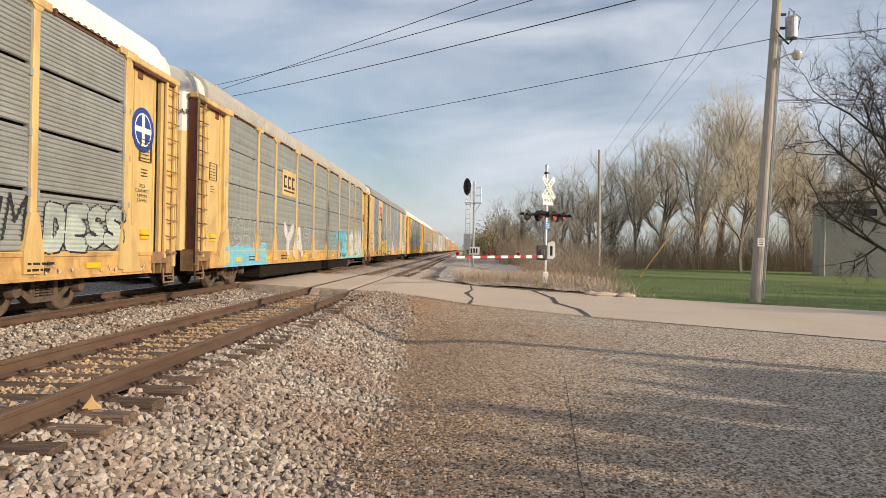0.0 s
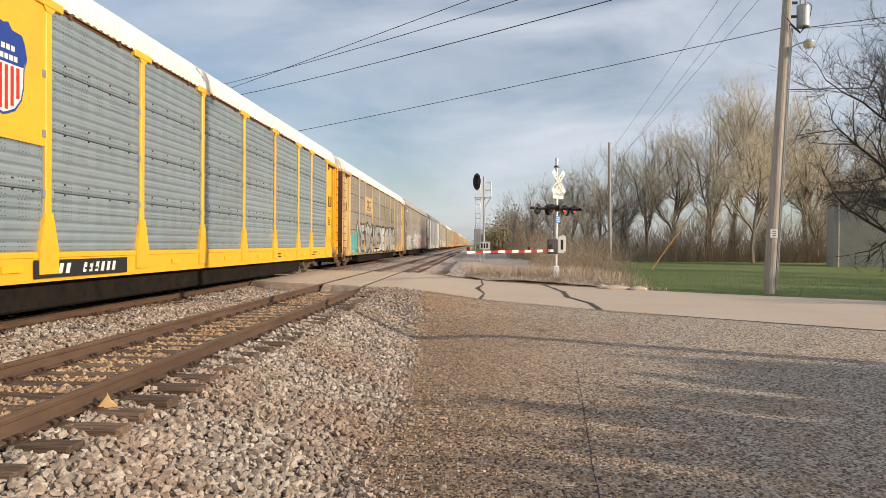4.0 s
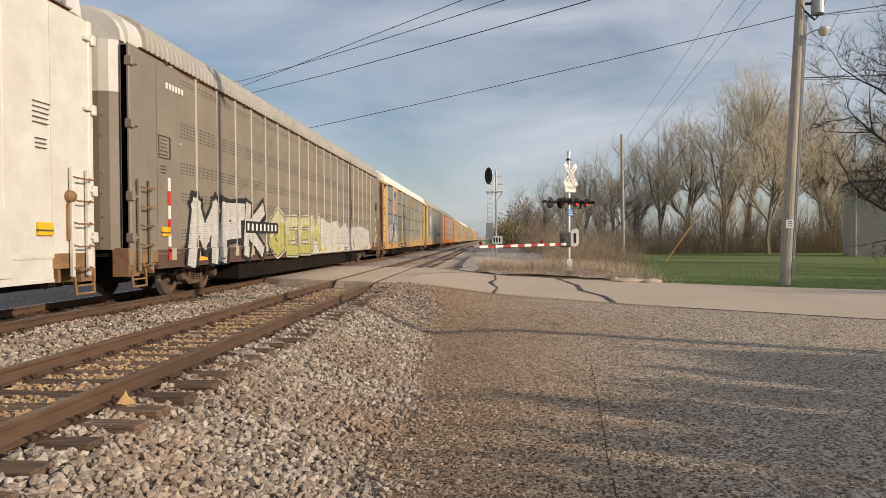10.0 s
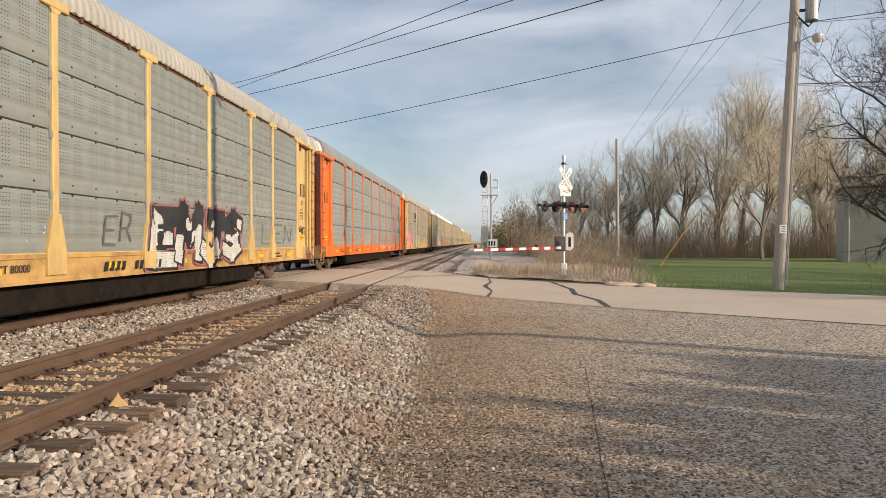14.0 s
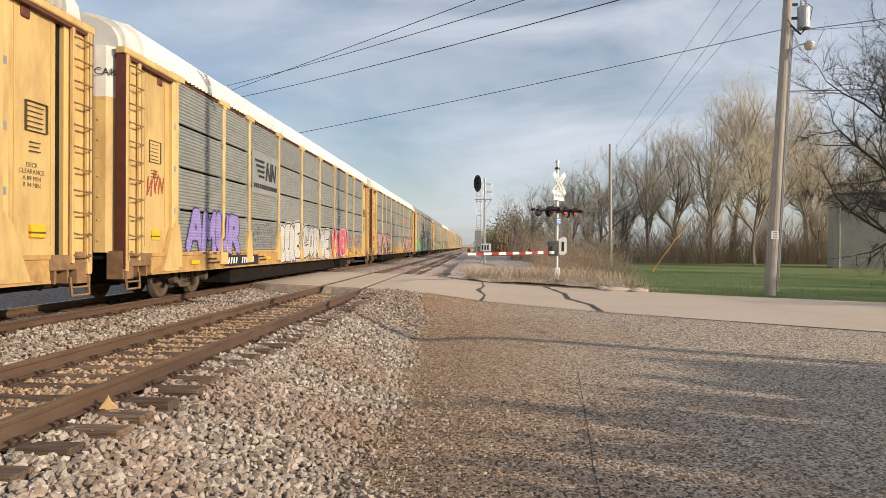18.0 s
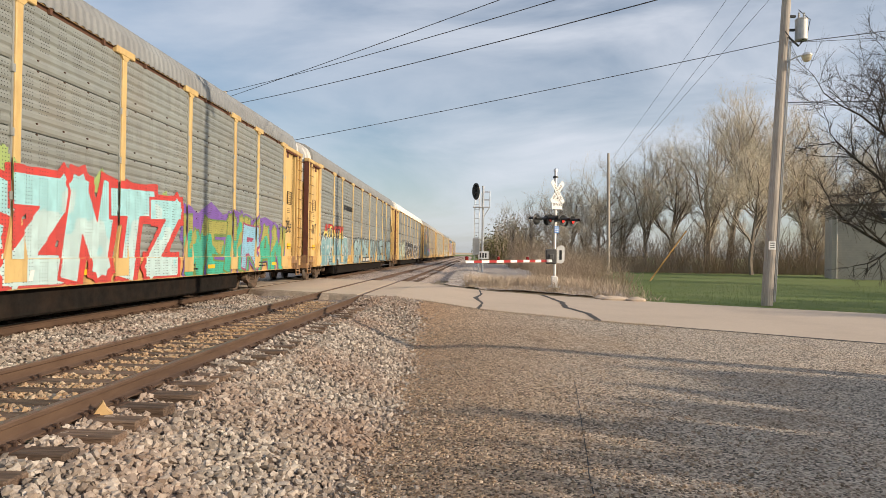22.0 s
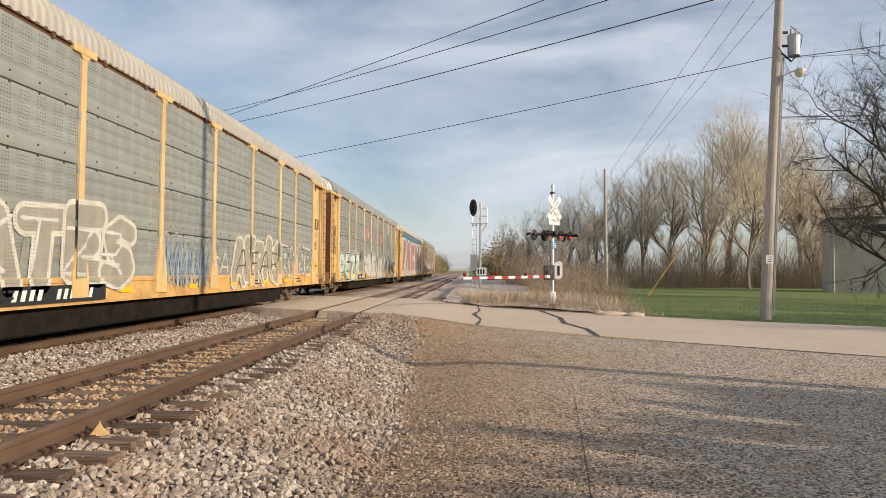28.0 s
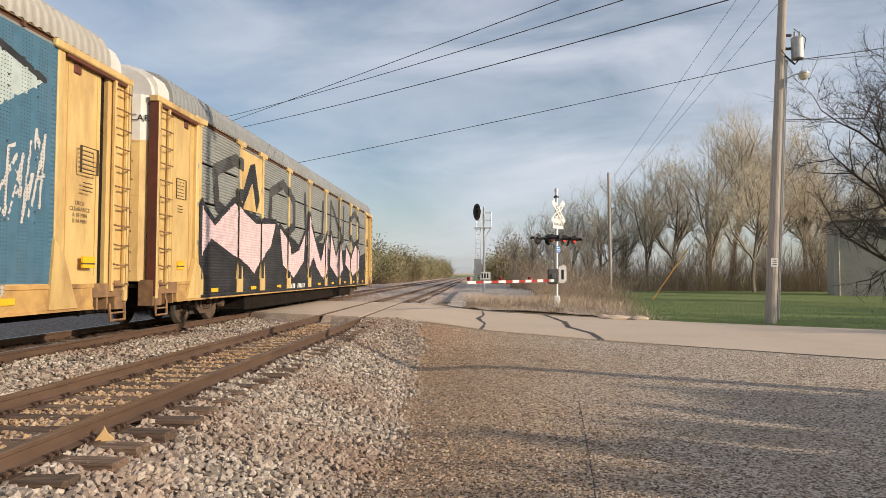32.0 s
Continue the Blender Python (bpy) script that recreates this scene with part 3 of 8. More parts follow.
def anchor_mesh():
    bm = bmesh.new()
    for s in (-1, 1):
        tube(bm, [(s * GAUGE - 0.10, 0.14, -0.175), (s * GAUGE - 0.08, 0.14, -0.15), (s * GAUGE, 0.14, -0.19), (s * GAUGE + 0.08, 0.14, -0.15), (s * GAUGE + 0.10, 0.14, -0.175)], 0.014, 5)
    return mesh_of("rail_anchor", bm, SPIKE)


TIE_Y = []
TIES, PLATES, ANCHORS = [tie_mesh() for _ in range(3)], plate_mesh(), anchor_mesh()
empty_track = make_track(T1, "empty rusty railway track on old timber sleepers", RAIL_TOP)
train_track = make_track(T2, "railway track with polished rails under the train", RAIL_BRIGHT)
rng = random.Random(4)
for tr, start, end in ((empty_track, -6.0, 18.4), (train_track, -4.0, 20.6)):
    y = start
    while y < end:
        a = rng.uniform(-1.5, 1.5)
        if tr is empty_track or y > -4:
            if tr is empty_track:
                TIE_Y.append(y)
            t = sharing("tie", TIES[rng.randrange(3)], tr, (rng.uniform(-0.08, 0.08), y, rng.uniform(-0.008, 0.0)), (0, 0, radians(a)))
            sharing("tie_plate", PLATES, tr, (0, y, 0.0))
            if rng.random() < 0.75 and tr is empty_track:
                sharing("rail_anchor", ANCHORS, tr, (0, y, 0.0))
        y += rng.uniform(0.47, 0.54)
# sleepers past the road, seen small
for tr in (empty_track, train_track):
    bm = bmesh.new()
    y = 31.2
    while y < 140:
        x0, x1 = -1.34 + rng.uniform(-.06, .06), 1.34 + rng.uniform(-.06, .06)
        box(bm, x0, x1, y - 0.11, y + 0.11, -0.30, -0.186)
        y += 0.52
    far_ties = part("tie_row", bm, TIE, tr, "distant timber sleepers")
    far_ties["kind"] = "stuff"


# ---- loose stones of the ballast ----
def stone_field(name, spots, material, label, parent=None):
    """Many small broken stones as one mesh; spots: rows of x, y, z, size."""
    ico = bmesh.new()
    bmesh.ops.create_icosphere(ico, subdivisions=1, radius=1.0)
    ico.verts.ensure_lookup_table()
    base = np.array([v.co[:] for v in ico.verts])
    tri = np.array([[v.index for v in f.verts] for f in ico.faces])
    ico.free()
    gen = np.random.default_rng(7)
    s = np.asarray(spots)
    n = len(s)
    v = np.repeat(base[None], n, 0) * gen.uniform(0.38, 1.45, (n, len(base), 1))
    v *= (gen.uniform(0.6, 1.35, (n, 1, 3)) * np.array([1, 1, 0.8]))
    a = gen.uniform(0, 2 * np.pi, n)
    c, sn = np.cos(a)[:, None], np.sin(a)[:, None]
    x, y = v[..., 0] * c - v[..., 1] * sn, v[..., 0] * sn + v[..., 1] * c
    b = gen.uniform(-0.7, 0.7, n)[:, None]
    y2, z2 = y * np.cos(b) - v[..., 2] * np.sin(b), y * np.sin(b) + v[..., 2] * np.cos(b)
    v = np.stack([x, y2, z2], -1) * s[:, None, 3:4] + s[:, None, :3]
    f = (tri[None] + (np.arange(n) * len(base))[:, None, None]).reshape(-1, 3)
    me = bpy.data.meshes.new(name)
    me.vertices.add(n * len(base))
    me.vertices.foreach_set("co", v.ravel())
    me.loops.add(f.size)
    me.loops.foreach_set("vertex_index", f.ravel().astype(np.int32))
    me.polygons.add(len(f))
    me.polygons.foreach_set("loop_start", np.arange(0, f.size, 3, dtype=np.int32))
    me.polygons.foreach_set("loop_total", np.full(len(f), 3, dtype=np.int32))
    me.polygons.foreach_set("use_smooth", [False] * len(f))
    me.update()
    me.materials.append(material)
    ob = new(name, me)
    ob.parent = parent
    return tagged(ob, label, "gravel", kind="stuff")


def island_stone(name, stops, rough=0.9, rust=None):
    """Broken stone whose tone changes from stone to stone."""
    m = bpy.data.materials.new(name)
    m.use_nodes = True
    n, l = m.node_tree.nodes, m.node_tree.links
    b = n["Principled BSDF"]
    geo = n.new("ShaderNodeNewGeometry")
    ramp = n.new("ShaderNodeValToRGB")
    while len(ramp.color_ramp.elements) < len(stops):
        ramp.color_ramp.elements.new(0.5)
    for e, (p, c) in zip(ramp.color_ramp.elements, stops):
        e.position, e.color = p, (*c, 1)
    l.new(geo.outputs["Random Per Island"], ramp.inputs[0])
    tc = n.new("ShaderNodeTexCoord")
    nz = n.new("ShaderNodeTexNoise")
    nz.inputs["Scale"].default_value, nz.inputs["Detail"].default_value = 45, 4
    l.new(tc.outputs["Object"], nz.inputs["Vector"])
    mx = n.new("ShaderNodeMix")
    mx.data_type, mx.blend_type = "RGBA", "OVERLAY"
    mx.inputs[0].default_value = 0.5
    l.new(ramp.outputs[0], mx.inputs[6])
    l.new(nz.outputs[0], mx.inputs[7])
    col = mx.outputs[2]
    if rust:
        big = n.new("ShaderNodeTexNoise")
        big.inputs["Scale"].default_value, big.inputs["Detail"].default_value = 0.55, 6
        l.new(tc.outputs["Object"], big.inputs["Vector"])
        r2 = n.new("ShaderNodeValToRGB")
        r2.color_ramp.elements[0].position, r2.color_ramp.elements[1].position = 0.42, 0.66
        r2.color_ramp.elements[1].color = (rust[1], rust[1], rust[1], 1)
        l.new(big.outputs[0], r2.inputs[0])
        m3 = n.new("ShaderNodeMix")
        m3.data_type = "RGBA"
        m3.inputs[7].default_value = (*rust[0], 1)
        l.new(r2.outputs[0], m3.inputs[0])
        l.new(col, m3.inputs[6])
        col = m3.outputs[2]
    l.new(col, b.inputs["Base Color"])
    b.inputs["Roughness"].default_value = rough
    return m


STONE = island_stone("broken stone", [(0.0, (0.26, 0.215, 0.175)), (0.3, (0.43, 0.37, 0.31)), (0.55, (0.145, 0.12, 0.098)), (0.75, (0.58, 0.515, 0.44)), (1.0, (0.34, 0.265, 0.21))], rust=((0.29, 0.175, 0.115), 0.5))
STONE_RUST = island_stone("rust stained stone", [(0.0, (0.33, 0.22, 0.13)), (0.35, (0.44, 0.31, 0.19)), (0.6, (0.24, 0.15, 0.095)), (0.8, (0.50, 0.39, 0.27)), (1.0, (0.30, 0.22, 0.16))], rust=((0.42, 0.25, 0.10), 0.4))
PEBBLE = island_stone("loose brown chippings", [(0.0, (0.30, 0.215, 0.15)), (0.3, (0.50, 0.38, 0.275)), (0.6, (0.19, 0.14, 0.10)), (1.0, (0.62, 0.50, 0.38))])
gen = np.random.default_rng(11)


def scatter(count, x0, x1, y0, y1, size, height, keep=None, power=1.0):
    out = []
    xs, ys = gen.uniform(x0, x1, count), y0 + (y1 - y0) * gen.uniform(0, 1, count) ** power
    sz = gen.uniform(size[0], size[1], count)
    for x, y, s in zip(xs.tolist(), ys.tolist(), sz.tolist()):
        if y < near_edge(x) - 0.25 and (keep is None or keep(x, y)):
            out.append((x, y, height(x, y) + s * gen.uniform(0.1, 1.15), s))
    return out


def toe(y):
    return -0.95 - 0.04 * max(0, y - 5) + 0.10 * math.sin(1.7 * y) + 0.05 * math.sin(5.1 * y)


def on_tie(x, y):
    return abs(x - T1) < 1.32 and any(abs(y - t) < 0.125 for t in TIE_Y) and gen.random() < 0.9


def off_rail(x, y):
    return not on_tie(x, y) and all(abs(x - c) > 0.09 for c in (T1 - GAUGE, T1 + GAUGE, T2 + GAUGE))


def shoulder_keep(x, y):
    return x < toe(y) - 0.08 + abs(gen.normal(0, 0.12)) and x > T1 + GAUGE + 0.09 and not on_tie(x, y)


stone_field("shoulder_stones", scatter(38000, T1 + GAUGE + 0.1, -0.5, 2.6, 19, (0.015, 0.040), lambda x, y: max(ballast_z(x, y), land(x, y) - 0.01), shoulder_keep, 1.25),
            STONE, "coarse grey and pinkish crushed stone beside the track")
stone_field("bed_stones", scatter(15000, T1 - GAUGE, T1 + GAUGE, 3.2, 19, (0.016, 0.034), lambda x, y: -0.218, off_rail, 1.2), STONE_RUST, "rust stained stones between the rails")
stone_field("middle_stones", scatter(19000, T2 + GAUGE - 0.9, T1 - GAUGE - 0.08, 4.5, 21, (0.018, 0.040), lambda x, y: ballast_z(x, y), off_rail, 1.15), STONE, "crushed stone between the two tracks")
stone_field("toe_stones", scatter(9000, -2.0, 0.6, 3.0, 17, (0.008, 0.024), lambda x, y: land(x, y) + 0.0, lambda x, y: abs(x - toe(y)) < abs(gen.normal(0, 0.38)), 1.4), STONE, "small crushed stones spilled at the foot of the ballast")
stone_field("loose_chippings", scatter(34000, -1.6, 5.4, 3.0, 15, (0.006, 0.017), lambda x, y: land(x, y), lambda x, y: x < 0.4 + abs(gen.normal(0, 2.4)), 1.6), PEBBLE, "loose brown chippings scattered over the apron")

# a split piece of pale wood on a sleeper, and the seam across the apron
bm = bmesh.new()
extrude(bm, [(-0.09, 0.0), (0.07, 0.0), (0.02, 0.05), (-0.01, 0.12), (-0.05, 0.06)], 1, -0.03, 0.03)
chip = part("wood_splinter", bm, surf("fresh split wood", (0.62, 0.42, 0.20), (0.52, 0.33, 0.15), 9, 0.8))
chip.location, chip.rotation_euler = (-3.25, 5.62, -0.178), (0.2, 0, 0.5)
tagged(chip, "pale fresh wood splinter lying against the rail", "wood scrap")
bm = bmesh.new()
prev = None
for i in range(30):
    y = 3.2 + 6.6 * i / 29
    x = 0.33 + 0.122 * y + 0.03 * noise.noise((0, y * 1.5, 0))
    w = 0.006 * (1 + 0.6 * noise.noise((3, y * 3, 0)))
    a, b = bm.verts.new((x - w, y, land(x - w, y) + 0.006)), bm.verts.new((x + w, y, land(x + w, y) + 0.006))
    if prev:
        bm.faces.new((prev[0], prev[1], b, a))
    prev = (a, b)
tagged(part("apron_seam", bm, TAR), "thin dark seam in the chip seal", "pavement seam", kind="structure")


# ---- train ----
HALF = 14.5                                    # half the length over the end frames
BAYS = [-12.2, -9.4, -7.4, -4.45, -1.47, 1.47, 4.45, 7.4, 9.4, 12.2]
SILL0, SILL1, EAVE = 0.64, 1.08, 5.12
FACE, POST_X, SILL_X = 1.556, 1.594, 1.586
_meshes = {}


def kept(key, build):
    if key not in _meshes:
        _meshes[key] = build()
    return _meshes[key]


def ridged_panel(width, height, pitch, depth, material):
    """A sheet with horizontal trapezoid ribs and returned edges, centred, its face towards +x."""
    bm = bmesh.new()
    n = max(2, round(height / pitch))
    prof = [(FACE - 0.05, -height / 2)]
    for i in range(n):
        z = -height / 2 + height * i / n
        p = height / n
        prof += [(FACE - depth, z + 0.05 * p), (FACE, z + 0.30 * p), (FACE, z + 0.70 * p), (FACE - depth, z + 0.95 * p)]
    prof.append((FACE - 0.05, height / 2))
    a = [bm.verts.new((x, -width / 2, z)) for x, z in prof]
    b = [bm.verts.new((x, width / 2, z)) for x, z in prof]
    for i in range(len(prof) - 1):
        bm.faces.new((a[i], b[i], b[i + 1], a[i + 1]))
    bm.faces.new(a)
    bm.faces.new(b[::-1])
    return mesh_of("side_panel", bm, material)


def post_mesh(material, wide, cap, gusset):
    bm = bmesh.new()
    w = wide / 2
    box(bm, 1.47, POST_X, -w, w, SILL1 - 0.02, EAVE - 0.02, 0.012)
    box(bm, 1.47, POST_X - 0.030, -w - 0.04, w + 0.04, SILL1, EAVE - 0.02, 0.0, 1)
    if cap:
        box(bm, 1.47, POST_X + 0.02, -0.34, 0.34, EAVE - 0.09, EAVE + 0.05, 0.012)
        extrude(bm, [(-w, EAVE - 0.17), (w, EAVE - 0.17), (0.16, EAVE - 0.08), (-0.16, EAVE - 0.08)], 0, 1.50, POST_X + 0.008)
    g = gusset
    extrude(bm, [(-g, SILL0 + 0.12), (g, SILL0 + 0.12), (g, SILL1 + 0.05), (w + 0.02, SILL1 + 0.66), (-w - 0.02, SILL1 + 0.66), (-g, SILL1 + 0.05)], 0, 1.50, POST_X + 0.014)
    if cap:
        for z in (2.05, 3.0, 3.95):
            for s in (-1, 1):
                box(bm, 1.50, POST_X - 0.005, s * (w + 0.03) - 0.035, s * (w + 0.03) + 0.035, z - 0.06, z + 0.06, 0.0, 1)
    return mesh_of("side_post", bm, [material, STEEL])


def roof_mesh(material):
    prof = [(1.59, EAVE + 0.0), (1.59, EAVE + 0.12), (1.56, EAVE + 0.32), (1.45, EAVE + 0.52), (1.22, EAVE + 0.68), (0.85, EAVE + 0.79), (0.4, EAVE + 0.86), (0, EAVE + 0.88)]
    prof = prof + [(-x, z) for x, z in reversed(prof[:-1])]
    bm = bmesh.new()
    rings = []
    for k, y in enumerate(np.linspace(-HALF + 0.78, HALF - 0.78, 529)):
        lift = (0.0, 0.020, 0.020, 0.0)[k % 4]
        rings.append([bm.verts.new((x * (1 + lift * 0.5), y, z + lift)) for x, z in prof])
    for a, b in zip(rings, rings[1:]):
        for i in range(len(prof) - 1):
            bm.faces.new((a[i], a[i + 1], b[i + 1], b[i]))
    bm.faces.new(rings[0][::-1])
    bm.faces.new(rings[-1])
    return mesh_of("roof", bm, material)


def roof_outline(grow=0.0, low=1.1):
    prof = [(1.50, EAVE), (1.50, EAVE + 0.12), (1.47, EAVE + 0.30), (1.36, EAVE + 0.49), (1.14, EAVE + 0.64), (0.80, EAVE + 0.74), (0.38, EAVE + 0.80)]
    prof = [(x + grow, z + grow) for x, z in prof]
    return [(1.50 + grow, low)] + prof + [(-x, z) for x, z in reversed(prof)] + [(-1.50 - grow, low)]


def end_door_meshes(lower, split, upper):
    """A bulging end with rounded vertical corners: painted below, white above, with seams and an arched top."""
    plan = [(-1.46, 0.0), (-1.46, 0.25)] + [(-1.06 - 0.40 * math.cos(a), 0.25 + 0.40 * math.sin(a)) for a in (0.3, 0.7, 1.1, 1.57)]
    plan += [(-x, y) for x, y in reversed(plan)]
    out = []
    for name, z0, z1, mat in (("end_door", 1.12, split, lower), ("end_door_top", split + 0.001, EAVE + 0.02, upper)):
        bm = bmesh.new()
        lo = [bm.verts.new((x, y, z0)) for x, y in plan]
        hi = [bm.verts.new((x, y, z1)) for x, y in plan]
        for i in range(len(plan) - 1):
            bm.faces.new((lo[i + 1], lo[i], hi[i], hi[i + 1]))
        bm.faces.new(lo)
        bm.faces.new(hi[::-1])
        out.append((name, mesh_of(name, bm, mat)))
    bm = bmesh.new()
    extrude(bm, roof_outline(0.0, EAVE + 0.02), 1, -0.22, 0.36)
    extrude(bm, roof_outline(-0.07, EAVE + 0.02), 1, 0.36, 0.5)
    out.append(("end_arch", mesh_of("end_arch", bm, WHITE)))
    bm = bmesh.new()
    for z in (2.95, split - 0.03):
        extrude(bm, [(x * 1.004, y + 0.004) for x, y in plan], 2, z - 0.012, z + 0.012)
    out.append(("door_band", mesh_of("door_band", bm, lower)))
    bm = bmesh.new()
    for k in range(3):
        for j in range(4):
            box(bm, 0.78 + 0.07 * j, 0.83 + 0.07 * j, 0.60, 0.668, 3.86 - 0.13 * k, 3.95 - 0.13 * k)
        for j in range(5):
            box(bm, 0.72 + 0.06 * j, 0.765 + 0.06 * j, 0.60, 0.667, 1.98 - 0.07 * k, 2.02 - 0.07 * k)
    out.append(("door_marks", mesh_of("door_marks", bm, INK)))
    bm = bmesh.new()
    for z in (1.35, 1.75, 2.2, 2.6, 3.3, 3.7):
        for x in (-1.12, -0.6, 0.6, 1.12):
            lathe(bm, [(0.0, 0.022), (0.012, 0.018), (0.016, 0.0)], (x, 0.648, z), (0, 1, 0), 6)
    out.append(("door_rivets", mesh_of("door_rivets", bm, lower)))
    for x in (-0.75, 0.0, 0.75):
        bm = bmesh.new()
        box(bm, x - 0.012, x + 0.012, 0.64, 0.668, 1.2, split - 0.05)
        out.append(("door_seam", mesh_of("door_seam", bm, DARK_RED)))
    return out


def end_bay_meshes(material):
    """Recessed end bay of one end, near side: sheet, corner posts, gusset, header and a dark box painting the slot's
    shade by the ladder.
    """
    out = []

    def piece(name, mat, *boxes):
        bm = bmesh.new()
        for v in boxes:
            box(bm, *v)
        out.append((name, mesh_of(name, bm, mat)))

    piece("end_sheet", material, (1.40, 1.49, 12.2, 13.58, SILL1, 4.95))
    piece("bay_post", material, (1.40, 1.585, 12.22, 12.40, SILL1 - 0.3, 4.98, 0.02))
    bm = bmesh.new()
    extrude(bm, [(12.1, SILL0 + 0.05), (12.85, SILL0 + 0.05), (12.45, 1.6), (12.2, 1.85)], 0, 1.5, 1.602)
    out.append(("gusset", mesh_of("gusset", bm, material)))
    piece("header", material, (1.42, 1.63, 12.1, 14.48, 4.99, 5.13, 0.02))
    piece("door_rail", DARK_RED, (1.36, 1.60, 12.42, 14.40, 4.93, 4.985))
    piece("sheet_rib", material, (1.46, 1.505, 12.60, 12.62, 1.25, 4.9), (1.46, 1.505, 13.46, 13.48, 1.25, 4.9))
    piece("corner_post", material, (1.44, 1.62, 14.30, 14.42, 0.75, 5.0, 0.012))
    piece("latch_box", DARK_RED, (1.36, 1.52, 12.75, 12.95, 4.75, 4.97, 0.02))
    # the recess's shade, put in as a dark brown box
    piece("dark_slot", SLOT, (1.20, 1.42, 13.58, 13.74, 1.0, 4.96))
    piece("ladder_back", material, (1.34, 1.53, 13.74, 14.30, 1.0, 4.96))
    piece("edge_seal", DARK_RED, (1.42, 1.615, 14.42, 14.445, 0.80, 5.0))
    return out


def ladder_mesh(material, y, z0, z1, x=1.62, gap=0.42, rungs=11):
    bm = bmesh.new()
    for s in (-1, 1):
        box(bm, x - 0.06, x, y + s * gap / 2 - 0.035, y + s * gap / 2 + 0.035, z0, z1, 0.008)
    for i in range(rungs):
        z = z0 + 0.15 + (z1 - z0 - 0.3) * i / (rungs - 1)
        tube(bm, [(x - 0.01, y - gap / 2, z), (x + 0.08, y - gap / 2 + 0.02, z - 0.03), (x + 0.08, y + gap / 2 - 0.02, z - 0.03), (x - 0.01, y + gap / 2, z)], 0.016, 5, mi=1)
    return mesh_of("ladder", bm, [material, GRIME])


def sill_mesh(material, low):
    bm = bmesh.new()
    for s in (-1, 1):
        extrude(bm, [(s * 1.30, SILL1 + 0.02), (s * SILL_X, SILL1 + 0.02), (s * SILL_X, SILL1 - 0.05), (s * (SILL_X - 0.02), SILL1 - 0.06), (s * (SILL_X - 0.02), low + 0.05), (s * SILL_X, low + 0.04),
                     (s * SILL_X, low), (s * 1.30, low)], 1, -HALF + 1.15, HALF - 1.15)
    return mesh_of("side_sill", bm, material)


def end_sill_mesh():
    """Grimy stepped end of the side sill by the bogie."""
    bm = bmesh.new()
    box(bm, 1.28, SILL_X - 0.01, 13.33, HALF - 0.06, 0.84, SILL1 + 0.02, 0.01)
    for k in range(3):
        box(bm, 1.30, SILL_X - 0.03, 13.47 + 0.33 * k, 13.53 + 0.33 * k, 0.62, 0.85)
    return mesh_of("end_sill", bm, GRIME)


def underframe_fill_mesh():
    bm = bmesh.new()
    box(bm, -0.33, 0.33, -14.1, 14.1, 0.42, 1.0, 0.02)
    box(bm, -1.45, 1.45, -14.4, 14.4, 0.98, 1.06)
    for y in np.arange(-12.6, 12.7, 2.1):
        box(bm, -1.42, 1.42, y - 0.06, y + 0.06, 0.66, 0.98)
    # added dark blocks at the ends deepen the shade under the car
    for s in (-1, 1):
        box(bm, -1.25, 1.25, s * 13.2 - 0.9, s * 13.2 + 0.9, 0.52, 0.98, 0.03)
    for s in (-1, 1):                                            # truss rods and brake gear
        for y0 in (-6.6, -2.2, 2.2, 6.6):
            tube(bm, [(1.30, y0 - 1.3, 0.90), (1.10, y0, 0.52), (1.30, y0 + 1.3, 0.90)], 0.035, 5)
    tube(bm, [(1.18, -7.6, 0.60), (1.18, 7.6, 0.60)], 0.03, 5)
    box(bm, 0.75, 1.25, -1.5, 0.2, 0.45, 0.85, 0.06)
    lathe(bm, [(0, 0), (0, 0.2), (1.3, 0.2), (1.3, 0)], (0.95, 2.0, 0.66), (0, 1, 0), 12)
    # added black box between the bogies, in place of the shade down there
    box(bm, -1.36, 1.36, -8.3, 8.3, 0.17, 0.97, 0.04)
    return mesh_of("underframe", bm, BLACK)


def coupler_mesh():
    bm = bmesh.new()
    box(bm, -0.12, 0.12, 14.0, 14.75, 0.74, 0.98, 0.03)
    box(bm, -0.20, 0.16, 14.7, 15.0, 0.68, 1.02, 0.06)
    tube(bm, [(0.35, 14.4, 0.75), (0.38, 14.65, 0.5), (0.30, 14.95, 0.42)], 0.03, 6)
    tube(bm, [(-0.7, 14.5, 0.85), (0.9, 14.53, 0.85), (1.3, 14.5, 0.95)], 0.02, 5)
    return mesh_of("coupler", bm, TRUCK)


def step_mesh(material):
    bm = bmesh.new()
    tube(bm, [(1.58, 13.85, 0.72), (1.60, 13.87, 0.40), (1.60, 14.35, 0.40), (1.58, 14.37, 0.72)], 0.028, 5)
    tube(bm, [(1.60, 13.87, 0.54), (1.60, 14.35, 0.54)], 0.02, 5)
    extrude(bm, [(14.05, 0.60), (14.45, 0.60), (14.45, 1.15), (14.05, 1.15)], 0, 1.25, 1.57)
    return mesh_of("corner_step", bm, material)


